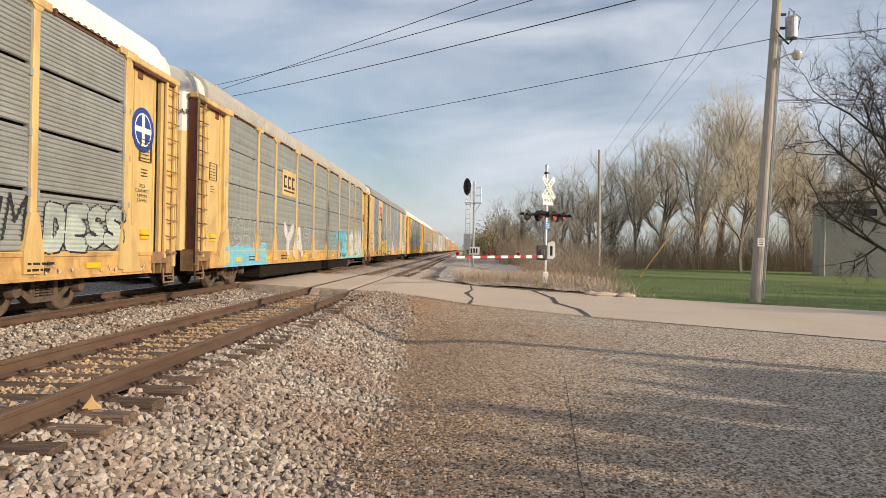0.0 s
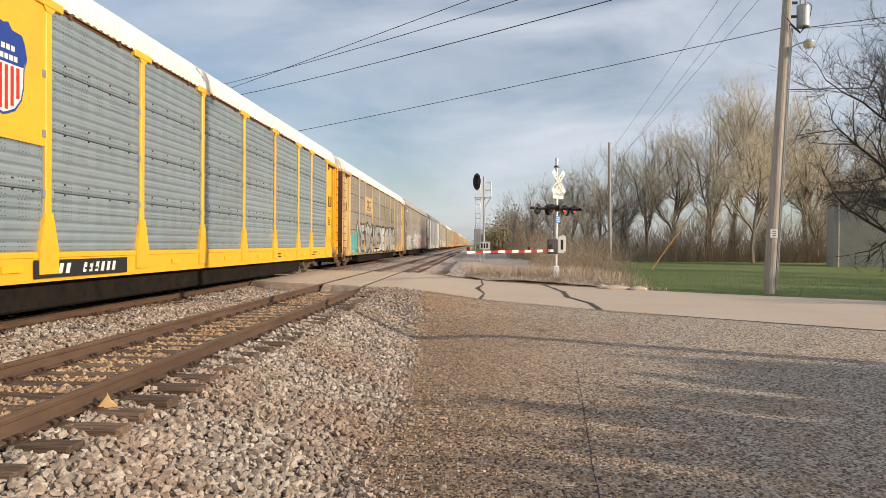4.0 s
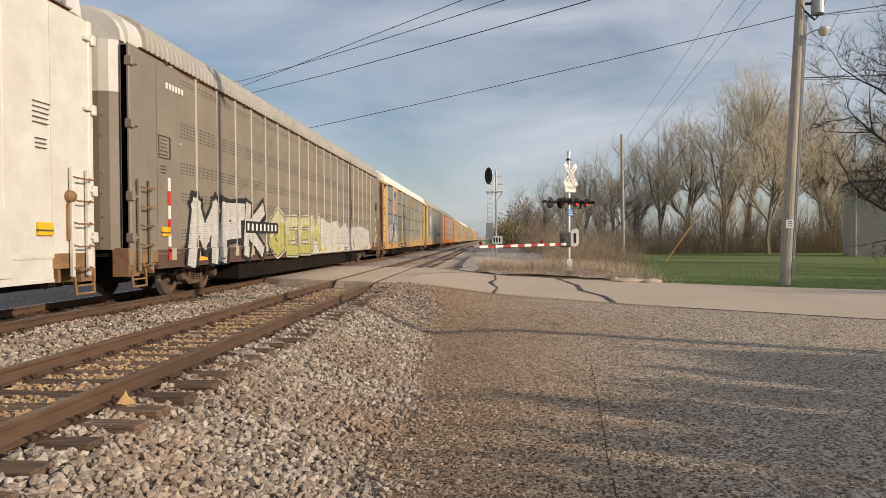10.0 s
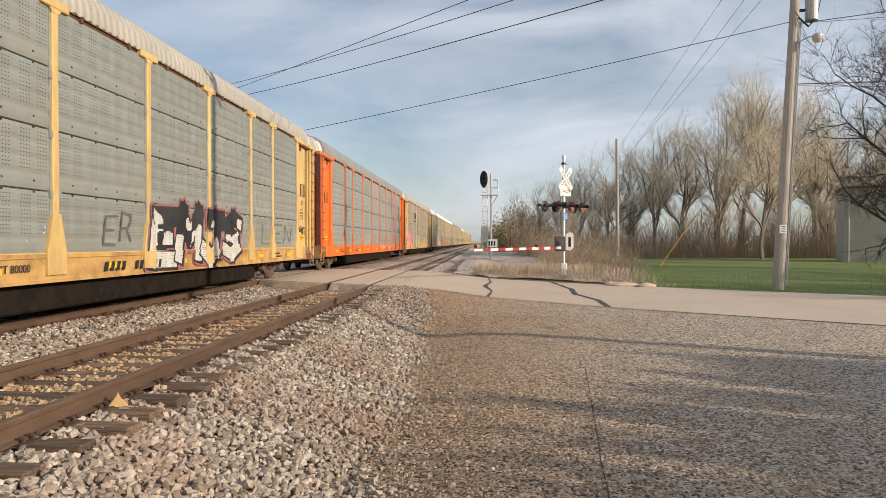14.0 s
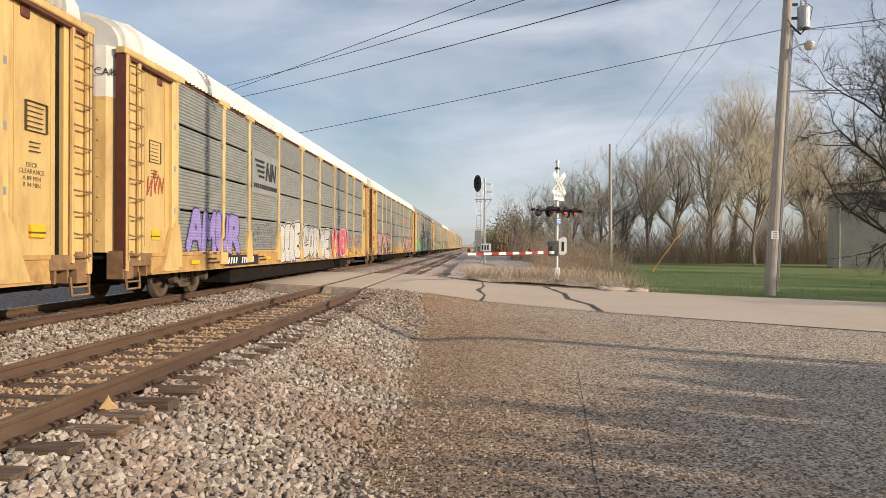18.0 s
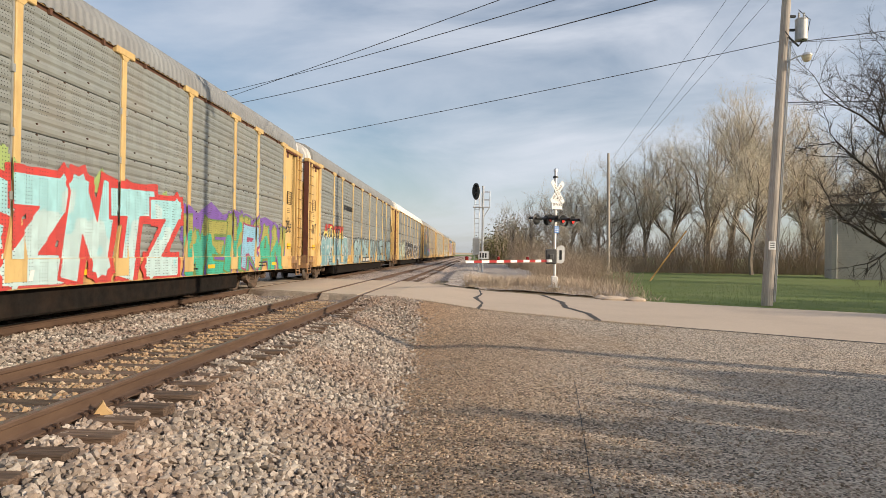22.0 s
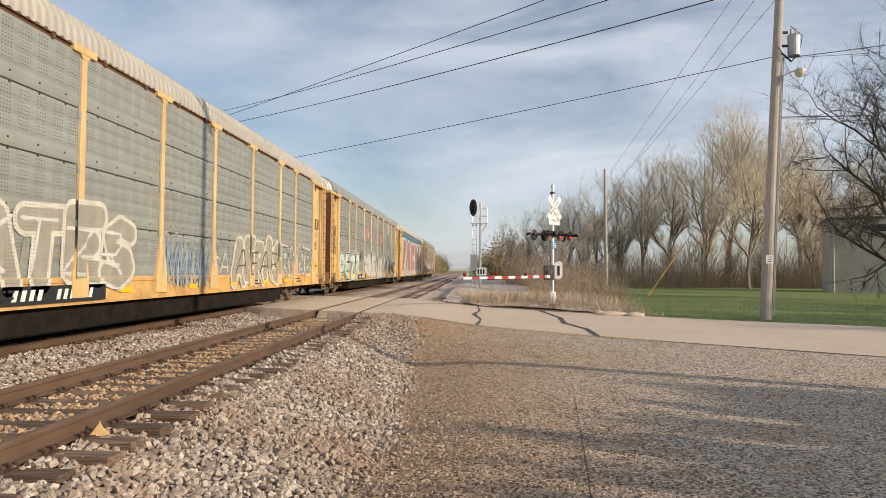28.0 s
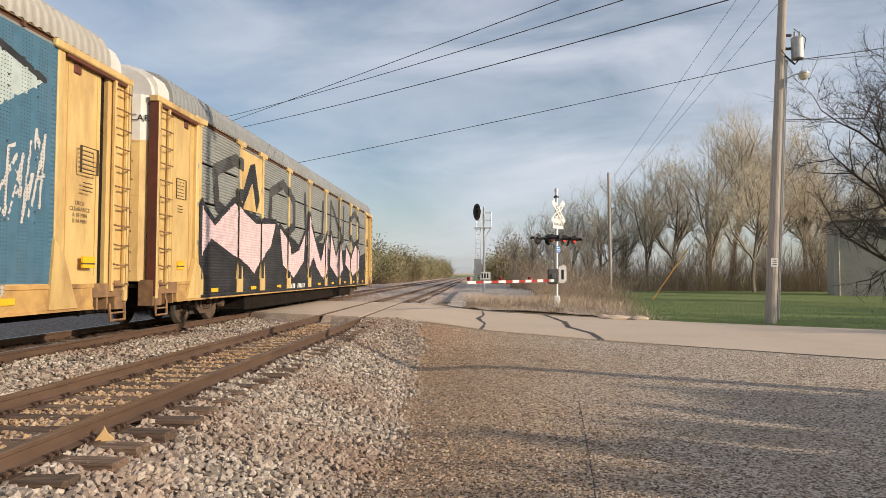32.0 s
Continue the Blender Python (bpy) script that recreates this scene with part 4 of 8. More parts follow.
def wheel_mesh():
    bm = bmesh.new()
    lathe(bm, [(-0.07, 0.0), (-0.07, 0.12), (-0.03, 0.14), (0.0, 0.34), (-0.05, 0.36), (-0.07, 0.37), (-0.07, 0.455), (-0.035, 0.46), (-0.02, 0.432), (0.07, 0.424), (0.07, 0.36), (0.045, 0.345), (0.03, 0.16), (0.10, 0.12), (0.10, 0.0)],
          (0, 0, 0), (1, 0, 0), 28)
    for f in bm.faces:
        c = f.calc_center_median()
        if 0.41 < math.hypot(c.y, c.z) < 0.45:
            f.material_index = 1
    return mesh_of("wheel", bm, [TRUCK, TREAD], True)


def side_frame_mesh():
    """Cast side frame with window openings for the springs, pedestal jaws at both ends."""
    bm = bmesh.new()
    top = [(-1.16, 0.50), (-1.12, 0.60), (-0.85, 0.62), (-0.50, 0.74), (0.50, 0.74), (0.85, 0.62), (1.12, 0.60), (1.16, 0.50), (1.0, 0.46), (0.78, 0.48), (0.52, 0.58), (-0.52, 0.58), (-0.78, 0.48), (-1.0, 0.46)]
    extrude(bm, top, 0, -0.08, 0.08)
    low = [(-0.80, 0.50), (-0.40, 0.22), (0.40, 0.22), (0.80, 0.50), (0.66, 0.52), (0.34, 0.32), (-0.34, 0.32), (-0.66, 0.52)]
    extrude(bm, low, 0, -0.075, 0.075)
    for s in (-1, 1):
        box(bm, -0.07, 0.07, s * 0.32 - 0.06, s * 0.32 + 0.06, 0.28, 0.66, 0.015)
        box(bm, -0.07, 0.07, s * 0.62 - 0.05, s * 0.62 + 0.05, 0.36, 0.60, 0.015)
    for y in (-0.17, 0.0, 0.17):
        for k in range(5):
            lathe(bm, [(0, 0.05), (0.01, 0.07), (0.028, 0.07), (0.038, 0.05)], (0.0, y, 0.33 + 0.05 * k), (0, 0, 1), 8)
    for s in (-1, 1):
        lathe(bm, [(0.0, 0.14), (0.06, 0.13), (0.13, 0.11), (0.14, 0.0)], (0.06, s * 0.89, 0.46), (1, 0, 0), 12)
    return mesh_of("side_frame", bm, TRUCK)


def bolster_mesh():
    bm = bmesh.new()
    box(bm, -1.0, 1.0, -0.2, 0.2, 0.46, 0.64, 0.04)
    for s in (-1, 1):
        tube(bm, [(-1.0, s * 0.89, 0.46), (1.0, s * 0.89, 0.46)], 0.085, 10)
        box(bm, -0.9, 0.9, s * 0.36 - 0.06, s * 0.36 + 0.06, 0.30, 0.42, 0.02)
    return mesh_of("bolster", bm, TRUCK)


def add_truck(car, y):
    tr = new("bogie", kept("bolster", bolster_mesh))
    tr.parent, tr.location = car, (0, y, 0)
    tr["label"] = "rusty two-axle bogie"
    for sx in (-1, 1):
        f = sharing("side_frame", kept("side_frame", side_frame_mesh), tr, (sx * 1.0, 0, 0), (0, 0, 0 if sx > 0 else math.pi))
        for sy in (-1, 1):
            sharing("wheel", kept("wheel", wheel_mesh), tr, (sx * GAUGE, sy * 0.89, 0.432), (0, 0, 0 if sx > 0 else math.pi))


def paint(c, sheet_kind="stack"):
    """Spray paint over a sheet: the ribs or the punched holes of the sheet show through."""
    c = tuple(round(v, 3) for v in c)
    over = {"lines": (2, 0.077, 0.010)} if sheet_kind == "stack" else {"dots": (0.062, 0.058, 0.0115, 0.41, 0.125)}
    return kept(("paint", c, sheet_kind), lambda: surf("spray paint", c, tuple(v * 0.76 for v in c), 5, 0.6, dirt=tuple(0.55 * v + 0.07 for v in c), dscale=1.1, damount=0.5, bump=0.001, **over))


# strokes of sprayed shapes in a unit square: stems, bars, hooks and bowls
STROKES = [
    [[(0.1, 0), (0.1, 1), (0.85, 0.8), (0.15, 0.5), (0.9, 0.0)]], [[(0.05, 0), (0.45, 1), (0.9, 0)], [(0.2, 0.35), (0.95, 0.42)]], [[(0.9, 0.85), (0.3, 1.0), (0.08, 0.5), (0.3, 0.0), (0.92, 0.12)]],
    [[(0.9, 1.0), (0.12, 0.95), (0.12, 0.05), (0.95, 0.0)], [(0.12, 0.5), (0.8, 0.55)]], [[(0.9, 0.9), (0.15, 0.85), (0.2, 0.55), (0.85, 0.45), (0.8, 0.05), (0.05, 0.1)]], [[(0.1, 0.0), (0.12, 1.0), (0.85, 0.05), (0.9, 1.0)]],
    [[(0.0, 0.95), (1.0, 1.0)], [(0.5, 0.95), (0.42, 0.0)]], [[(0.1, 1.0), (0.15, 0.1), (0.8, 0.0), (0.9, 1.0)]], [[(0.12, 0), (0.12, 1)], [(0.9, 1.0), (0.2, 0.45), (0.95, 0.0)]], [[(0.05, 0), (0.15, 1), (0.5, 0.35), (0.85, 1), (0.95, 0)]],
    [[(0.15, 0.1), (0.1, 0.85), (0.8, 0.95), (0.9, 0.15), (0.2, 0.05)]], [[(0.15, 0), (0.1, 1), (0.8, 0.95), (0.75, 0.5), (0.15, 0.45)], [(0.55, 0.45), (1.0, 0.1)]], [[(0.1, 0.95), (0.9, 1.0), (0.15, 0.05), (0.95, 0.1)]], [[(0.1, 1), (0.5, 0.1), (0.9, 1)], [(0.5, 0.1), (0.3, -0.1)]],
]


GLYPHS = {
    "A": [[(0.02, 0), (0.42, 1), (0.62, 1), (0.98, 0)], [(0.22, 0.36), (0.8, 0.36)]], "B": [[(0.1, 0), (0.1, 1), (0.75, 0.92), (0.7, 0.58), (0.12, 0.52)], [(0.7, 0.5), (0.9, 0.25), (0.75, 0.02), (0.1, 0)]],
    "C": [[(0.92, 0.82), (0.6, 1), (0.2, 0.85), (0.1, 0.4), (0.35, 0.02), (0.92, 0.15)]], "D": [[(0.12, 0), (0.12, 1), (0.65, 0.95), (0.92, 0.5), (0.65, 0.03), (0.12, 0)]],
    "E": [[(0.92, 1), (0.12, 0.97), (0.12, 0.03), (0.95, 0)], [(0.12, 0.5), (0.75, 0.52)]], "F": [[(0.95, 1), (0.14, 0.97), (0.14, 0)], [(0.14, 0.52), (0.78, 0.54)]],
    "G": [[(0.9, 0.85), (0.5, 1), (0.12, 0.7), (0.15, 0.2), (0.5, 0), (0.9, 0.15), (0.9, 0.48), (0.55, 0.48)]], "H": [[(0.12, 0), (0.12, 1)], [(0.88, 0), (0.88, 1)], [(0.12, 0.5), (0.88, 0.5)]],
    "I": [[(0.5, 0), (0.5, 1)]], "J": [[(0.35, 1), (0.9, 1)], [(0.7, 1), (0.68, 0.2), (0.4, 0), (0.08, 0.22)]], "K": [[(0.12, 0), (0.12, 1)], [(0.92, 1), (0.2, 0.48), (0.96, 0)]],
    "L": [[(0.14, 1), (0.12, 0.03), (0.92, 0)]], "M": [[(0.05, 0), (0.12, 1), (0.5, 0.4), (0.88, 1), (0.95, 0)]], "N": [[(0.1, 0), (0.12, 1), (0.85, 0.05), (0.9, 1)]],
    "O": [[(0.5, 1), (0.14, 0.75), (0.14, 0.25), (0.5, 0), (0.86, 0.25), (0.86, 0.75), (0.5, 1)]], "P": [[(0.14, 0), (0.12, 1), (0.75, 0.95), (0.85, 0.65), (0.7, 0.42), (0.14, 0.42)]],
    "R": [[(0.12, 0), (0.12, 1), (0.75, 0.95), (0.82, 0.68), (0.65, 0.48), (0.14, 0.45)], [(0.5, 0.45), (0.95, 0)]], "S": [[(0.9, 0.88), (0.5, 1), (0.14, 0.8), (0.25, 0.55), (0.78, 0.42), (0.88, 0.2), (0.5, 0), (0.08, 0.12)]],
    "T": [[(0.02, 0.96), (0.98, 1)], [(0.5, 0.95), (0.46, 0)]], "U": [[(0.1, 1), (0.14, 0.2), (0.5, 0), (0.86, 0.2), (0.9, 1)]], "V": [[(0.05, 1), (0.48, 0), (0.95, 1)]],
    "W": [[(0.02, 1), (0.25, 0), (0.5, 0.65), (0.75, 0), (0.98, 1)]], "Y": [[(0.05, 1), (0.5, 0.45), (0.95, 1)], [(0.5, 0.45), (0.45, 0)]], "Z": [[(0.08, 0.97), (0.92, 1), (0.1, 0.03), (0.95, 0)]],
    "8": [[(0.5, 0.55), (0.2, 0.75), (0.5, 1), (0.8, 0.75), (0.5, 0.55), (0.12, 0.25), (0.5, 0), (0.88, 0.25), (0.5, 0.55)]],
}


def strokes(r):
    """One sprayed shape, bent and sometimes joined by a bar or an arrow, so that it is no plain character."""
    out = [[(u, v) for u, v in line] for line in STROKES[r.randrange(len(STROKES))]]
    if r.random() < 0.45:
        out = [[(1 - u, v) for u, v in line] for line in out]
    if r.random() < 0.4:
        out = [[(u, 1 - v) for u, v in line] for line in out]
    if r.random() < 0.4:
        out.append([(-0.15, r.uniform(0.1, 0.9)), (0.5, r.uniform(0.2, 0.8)), (1.1, r.uniform(0.0, 1.0))])
    if r.random() < 0.25:
        u = r.uniform(0.2, 0.8)
        out.append([(u, 0.9), (u + r.uniform(-.2, .2), 1.25), (u + 0.3, 1.1)])
    return out


def mural(car, y0, y1, z0, z1, colours, count, seed, cell=0.036, full=False, thick=0.062, rim=0.028, back=0.07, skew=0.12, shapes=None, lift=0.0, square=True, drop=0.055, band=None, loose=0.35, polys=(), inset=0.0):
    """Sprayed shapes on the side: colours = (back, outline, fill, second fill), None leaves a layer out.
    full: the back fills the whole field; square: cut stroke ends; drop: how far the outline is drawn down behind the strokes.
    polys: outlines of (y, z) painted as solid fields in place of strokes, with a rim inset metres wide."""
    r = random.Random(seed)
    h, wid = z1 - z0, (y1 - y0) / count
    groups = []
    for i in range(count):
        segs = []
        groups.append(segs)
        rise, fat = r.uniform(-0.06, 0.06) * h, r.uniform(0.85, 1.2)
        for line in () if polys else shapes[i] if shapes else strokes(r):
            j = 0.012 if shapes else 0.06
            pts = [(y0 + wid * (i + 0.5 + 0.86 * (u - 0.5 + r.uniform(-j, j))) + skew * h * (v - 0.5), z0 + rise + h * (0.16 + 0.68 * v + r.uniform(-j, j))) for u, v in line]
            segs += [(*a, *b, fat) for a, b in zip(pts, pts[1:])]
    ys = np.arange(y0 - 0.25, y1 + 0.25 + cell, cell)
    zs = np.arange(max(z0 - 0.15, SILL0 + 0.02), z1 + 0.3, cell)
    gy, gz = np.meshgrid(ys, zs)

    def reach(py, pz, segs):
        d = np.full(py.shape, 9.0)
        for poly in polys:
            far, inside = np.full(py.shape, 9.0), np.zeros(py.shape, bool)
            for (ay, az), (by, bz) in zip(poly, poly[1:] + poly[:1]):
                vy, vz = by - ay, bz - az
                u = np.clip(((py - ay) * vy + (pz - az) * vz) / (vy * vy + vz * vz + 1e-9), 0, 1)
                far = np.minimum(far, np.hypot(py - ay - u * vy, pz - az - u * vz))
                if az != bz:
                    inside ^= ((az > pz) != (bz > pz)) & (py < ay + (pz - az) * vy / vz)
            d = np.minimum(d, np.where(inside, -far, far))
        for ay, az, by, bz, fat in segs:
            vy, vz = by - ay, bz - az
            n = math.hypot(vy, vz) + 1e-6
            along = ((py - ay) * vy + (pz - az) * vz) / n
            over = np.maximum(np.maximum(-along, along - n), 0)
            across = np.abs((py - ay) * vz - (pz - az) * vy) / n
            d = np.minimum(d, (np.maximum(across, over) if square else np.hypot(across, over)) / fat)
        return d

    ph = [r.uniform(0, 6) for _ in range(6)]
    wob = np.sin(gy * 4.1 + ph[0]) * np.sin(gz * 5.3 + ph[1]) + 0.6 * np.sin(gy * 9.7 + ph[2]) * np.sin(gz * 8.1 + ph[3])
    layers = []
    for segs in groups:
        d = reach(gy, gz, segs)
        inner, rimmed = (d + inset, d - rim * h) if polys else (d - thick * h, d - (thick + rim) * h)
        if drop:
            rimmed = np.minimum(rimmed, reach(gy - drop * h, gz + drop * h, segs) - (0 if polys else thick * h))
        layers.append((inner, rimmed))
    outer = np.min([rimmed for _, rimmed in layers], axis=0) - back * h * (1 + loose * wob)
    # pull grid corners on to the nearest edge of a layer, so that edges run smooth
    py, pz = gy.copy(), gz.copy()
    for off in [outer] + [o for inner, rimmed in layers for o in (rimmed, inner)]:
        dy, dz = np.gradient(off, cell, axis=1), np.gradient(off, cell, axis=0)
        g2 = dy ** 2 + dz ** 2 + 1e-6
        m = np.abs(off) < cell * 0.55
        py = np.where(m, gy - np.clip(off * dy / g2, -cell * .6, cell * .6), py)
        pz = np.where(m, gz - np.clip(off * dz / g2, -cell * .6, cell * .6), pz)
    cy, cz = (gy[:-1, :-1] + gy[1:, 1:]) / 2, (gz[:-1, :-1] + gz[1:, 1:]) / 2

    def middle(g):
        return (g[:-1, :-1] + g[1:, :-1] + g[:-1, 1:] + g[1:, 1:]) / 4

    wc = wob[:-1, :-1]
    second = (cz - z0) / h + 0.22 * wc + 0.12 * np.sin(cy * 2.3 + ph[4]) > (band or 0.58)
    kind = np.where((middle(outer) < 0) | full, 0, -1)
    for inner, rimmed in layers:
        kind = np.where(middle(inner) < 0, np.where(second, 3, 2), np.where(middle(rimmed) < 0, 1, kind))
    if full:
        kind = np.where((kind == 0) & ((cy < y0) | (cy > y1) | (cz > z1 + 0.06 * wc)), -1, kind)
    for k in range(4):
        if colours[k] is None:
            kind = np.where(kind == k, -1 if k != 3 else (2 if colours[2] else -1), kind)
    used = sorted({int(k) for k in np.unique(kind) if k >= 0})
    if not used:
        return
    slot = {k: i for i, k in enumerate(used)}
    jj, ii = np.nonzero(kind >= 0)
    yy, zz = cy[jj, ii], cz[jj, ii]
    x = np.full(len(jj), FACE + 0.007 + lift)
    if car["posts"]:
        x = np.where(np.min(np.abs(yy[:, None] - np.array(BAYS)[None]), axis=1) < 0.13, POST_X + 0.02 + lift, x)
    x = np.where(zz < SILL1 + 0.02, SILL_X + 0.006 + lift, x)
    corner = [(0, 0), (0, 1), (1, 1), (1, 0)]
    v = np.stack([np.stack([x, py[jj + a, ii + b], pz[jj + a, ii + b]], -1) for a, b in corner], 1).reshape(-1, 3)
    me = bpy.data.meshes.new("graffiti")
    me.from_pydata(v.tolist(), [], np.arange(len(v)).reshape(-1, 4).tolist())
    for k in used:
        me.materials.append(paint(colours[k], car["sheet"]))
    me.polygons.foreach_set("material_index", [slot[int(k)] for k in kind[jj, ii]])
    ob = new("graffiti", me)
    ob.parent = car
    ob["label"] = "sprayed graffiti lettering"


def words_mesh(text, size, material):
    """Stencilled words as a flat mesh in the plane of a car's side, facing +x."""
    cu = bpy.data.curves.new("stencil", "FONT")
    cu.body, cu.size, cu.align_x, cu.align_y, cu.extrude = text, size, "CENTER", "CENTER", 0.001
    tmp = bpy.data.objects.new("stencil", cu)
    scene.collection.objects.link(tmp)
    me = bpy.data.meshes.new_from_object(tmp.evaluated_get(bpy.context.evaluated_depsgraph_get()))
    bpy.data.objects.remove(tmp)
    me.transform(Matrix(((0, 0, 1, 0), (1, 0, 0, 0), (0, 1, 0, 0), (0, 0, 0, 1))))
    me.materials.clear()
    me.materials.append(material)
    return me


def decal(car, name, pieces, label, x=FACE + 0.012):
    """Flat painted marks or a plate: pieces of (outline of (y, z), colour material)."""
    bm = bmesh.new()
    mats = []
    for i, (outline, m) in enumerate(pieces):
        if m not in mats:
            mats.append(m)
        extrude(bm, outline, 0, x - 0.006, x + 0.003 * (i > 0) + 0.0004 * i, mats.index(m))
    return part(name, bm, mats, car, label)


def rect(y0, y1, z0, z1):
    return [(y0, z0), (y1, z0), (y1, z1), (y0, z1)]


def bars(y0, z0, z1, widths, gap=0.05):
    out, y = [], y0
    for w in widths:
        out.append(rect(y, y + w, z0, z1))
        y += w + gap
    return out


def disc(y, z, r, n=20):
    return [(y + r * math.cos(2 * math.pi * k / n), z + r * math.sin(2 * math.pi * k / n)) for k in range(n)]


def reflector_mesh():
    bm = bmesh.new()
    box(bm, SILL_X - 0.01, SILL_X + 0.008, -0.23, 0.23, -0.05, 0.05)
    return mesh_of("reflector", bm, REFLECT)


SILL_RUST = surf("rust brown sill steel", (0.125, 0.072, 0.055), (0.095, 0.058, 0.045), 4, 0.75, dirt=(0.05, 0.04, 0.035), dscale=1.5, damount=0.6)
# rib paint lightened so the posts' pale edge highlights sit in the colour
RIB = surf("brown rib paint with highlight", (0.46, 0.41, 0.35), (0.38, 0.33, 0.275), 4, 0.6, dirt=(0.54, 0.50, 0.44), dscale=1.5, damount=0.5)
GRIME = surf("grimy orange brown step steel", (0.30, 0.17, 0.08), (0.22, 0.13, 0.07), 5, 0.85, dirt=(0.09, 0.06, 0.04), dscale=2.5, damount=0.7)
REFLECT = surf("yellow reflective tape", (0.85, 0.50, 0.02), (0.78, 0.45, 0.02), 12, 0.35)
INK = plain("black lettering", (0.02, 0.02, 0.022), 0.6)
CHALK = plain("white lettering", (0.78, 0.77, 0.74), 0.6)
SHIELD_BLUE = plain("blue emblem paint", (0.02, 0.055, 0.30), 0.5)
SHIELD_RED = plain("red emblem paint", (0.60, 0.035, 0.02), 0.5)
EMBER = plain("orange stripe paint", (0.85, 0.16, 0.04), 0.5)


def make_car(kind, coat, panel, roof, label):
    """One enclosed car carrier. kind: 'stack' (four ribbed sheets a bay), 'perf' (punched sheets), 'broad' (flush posts) or 'ribbed' (brown, many narrow posts)."""
    car = thing("autorack_car", (T2, 0, 0), label, "railcar", "passing train")
    car["posts"], car["sheet"] = 1, "stack" if kind in ("stack", "broad") else "perf"
    key = coat.name
    bm = bmesh.new()
    extrude(bm, [(x * 0.97, z - 0.05) for x, z in roof_outline(0.0, 1.06)], 1, -HALF + 0.42, HALF - 0.42)
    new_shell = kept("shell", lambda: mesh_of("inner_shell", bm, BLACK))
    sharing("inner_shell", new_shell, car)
    sharing("underframe", kept("under", underframe_fill_mesh), car)
    sharing("roof", kept(("roof", roof.name), lambda: roof_mesh(roof)), car)
    low = 0.70 if kind == "ribbed" else SILL0
    sharing("side_sill", kept(("sill", key, low), lambda: sill_mesh(SILL_YELLOW if coat in (YELLOW, PALE) else SILL_RUST if coat is BROWN else coat, low)), car)
    for s in (1, -1):
        sharing("end_sill", kept("end_sill", end_sill_mesh), car).scale = (1, s, 1)
    for s in (0, math.pi):
        sharing("coupler", kept("coupler", coupler_mesh), car, turn=(0, 0, s))
    for y in (-10.5, 10.5):
        add_truck(car, y)
    if kind == "ribbed":
        n = 21
        w = 2 * 12.65 / n
        panel_me = kept(("rib_sheet", panel.name), lambda: ridged_panel(w - 0.07, 4.02, 4.02, 0.004, panel))
        post = kept(("rib", key), lambda: post_mesh_thin(RIB))
        for i in range(n):
            sharing("side_panel", panel_me, car, (0, -12.65 + w * (i + 0.5), 1.09 + 2.01))
        for i in range(n + 1):
            sharing("side_post", post, car, (0, -12.65 + w * i, 0))
        car["posts"] = 0
    else:
        wide, cap, g = (0.15, True, 0.24) if kind != "broad" else (0.15, False, 0.20)
        post = kept(("post", key, kind), lambda: post_mesh(coat, wide, cap, g))
        for y in BAYS:
            sharing("side_post", post, car, (0, y, 0))
        for i, (a, b) in enumerate(zip(BAYS, BAYS[1:])):
            w = round(b - a - wide, 3)
            if kind == "broad" and i in (1, 7):
                me = kept(("plate", key, w), lambda: ridged_panel(w, 4.0, 4.0, 0.002, coat))
                sharing("side_panel", me, car, (0.02, (a + b) / 2, 3.09))
            elif kind == "broad":
                me = kept(("broad", panel.name, w), lambda: ridged_panel(w, 3.98, 0.13, 0.022, panel))
                sharing("side_panel", me, car, (0, (a + b) / 2, 3.09))
            else:
                pitch, depth, gap = {"stack": (0.078, 0.022, 0.045), "groove": (0.165, 0.020, 0.006)}.get(kind, (0.255, 0.010, 0.007))
                me = kept((kind, panel.name, w), lambda: ridged_panel(w, 0.992 - gap, pitch, depth, panel))
                for k in range(4):
                    sharing("side_panel", me, car, (0, (a + b) / 2, 1.10 + 0.496 + 0.992 * k))
    if kind in ("perf", "groove"):
        for i, (a, b) in enumerate(zip(BAYS, BAYS[1:])):
            w = round(b - a, 3)
            sharing("lap_bolts", kept(("bolts", w), lambda: bolt_mesh(w)), car, (0, (a + b) / 2, 0))
    top = kept(("top_rail", key), lambda: top_rail(coat))
    sharing("top_rail", top, car)
    far = kept(("far_wall", panel.name), lambda: far_wall(panel))
    sharing("far_wall", far, car)
    split = 4.15
    for s in (0, math.pi):
        for nm, me in kept(("door", key, split), lambda: end_door_meshes(STEEL_SLATE if coat is WHITE else coat, split, YELLOW if coat is WHITE else WHITE)):
            sharing(nm, me, car, (0, HALF - 0.62 if s == 0 else -HALF + 0.62, 0), (0, 0, s))
        me = kept("step", lambda: step_mesh(GRIME))
        st = sharing("corner_step", me, car)
        st.scale = (1, 1 if s == 0 else -1, 1)
        if kind in ("stack", "perf", "groove"):
            for nm, me in kept(("bay", key), lambda: end_bay_meshes(coat)):
                sharing(nm, me, car).scale = (1, 1 if s == 0 else -1, 1)
            e = sharing("ladder", kept(("ladder", key), lambda: ladder_mesh(coat, 14.10, 0.95, 4.95)), car)
            e.scale = (1, 1 if s == 0 else -1, 1)
        else:
            e = sharing("end_panel", kept(("flat_end", key), lambda: flat_end(coat)), car)
            e.scale = (1, 1 if s == 0 else -1, 1)
            if coat is WHITE:
                e = sharing("brake_housing", kept("brake", brake_wheel_mesh), car)
                e.scale = (1, 1 if s == 0 else -1, 1)
            e = sharing("ladder", kept(("short_ladder", key), lambda: ladder_mesh(coat, 13.95, 0.7, 2.5, 1.66, 0.42, 5)), car)
            e.scale = (1, 1 if s == 0 else -1, 1)
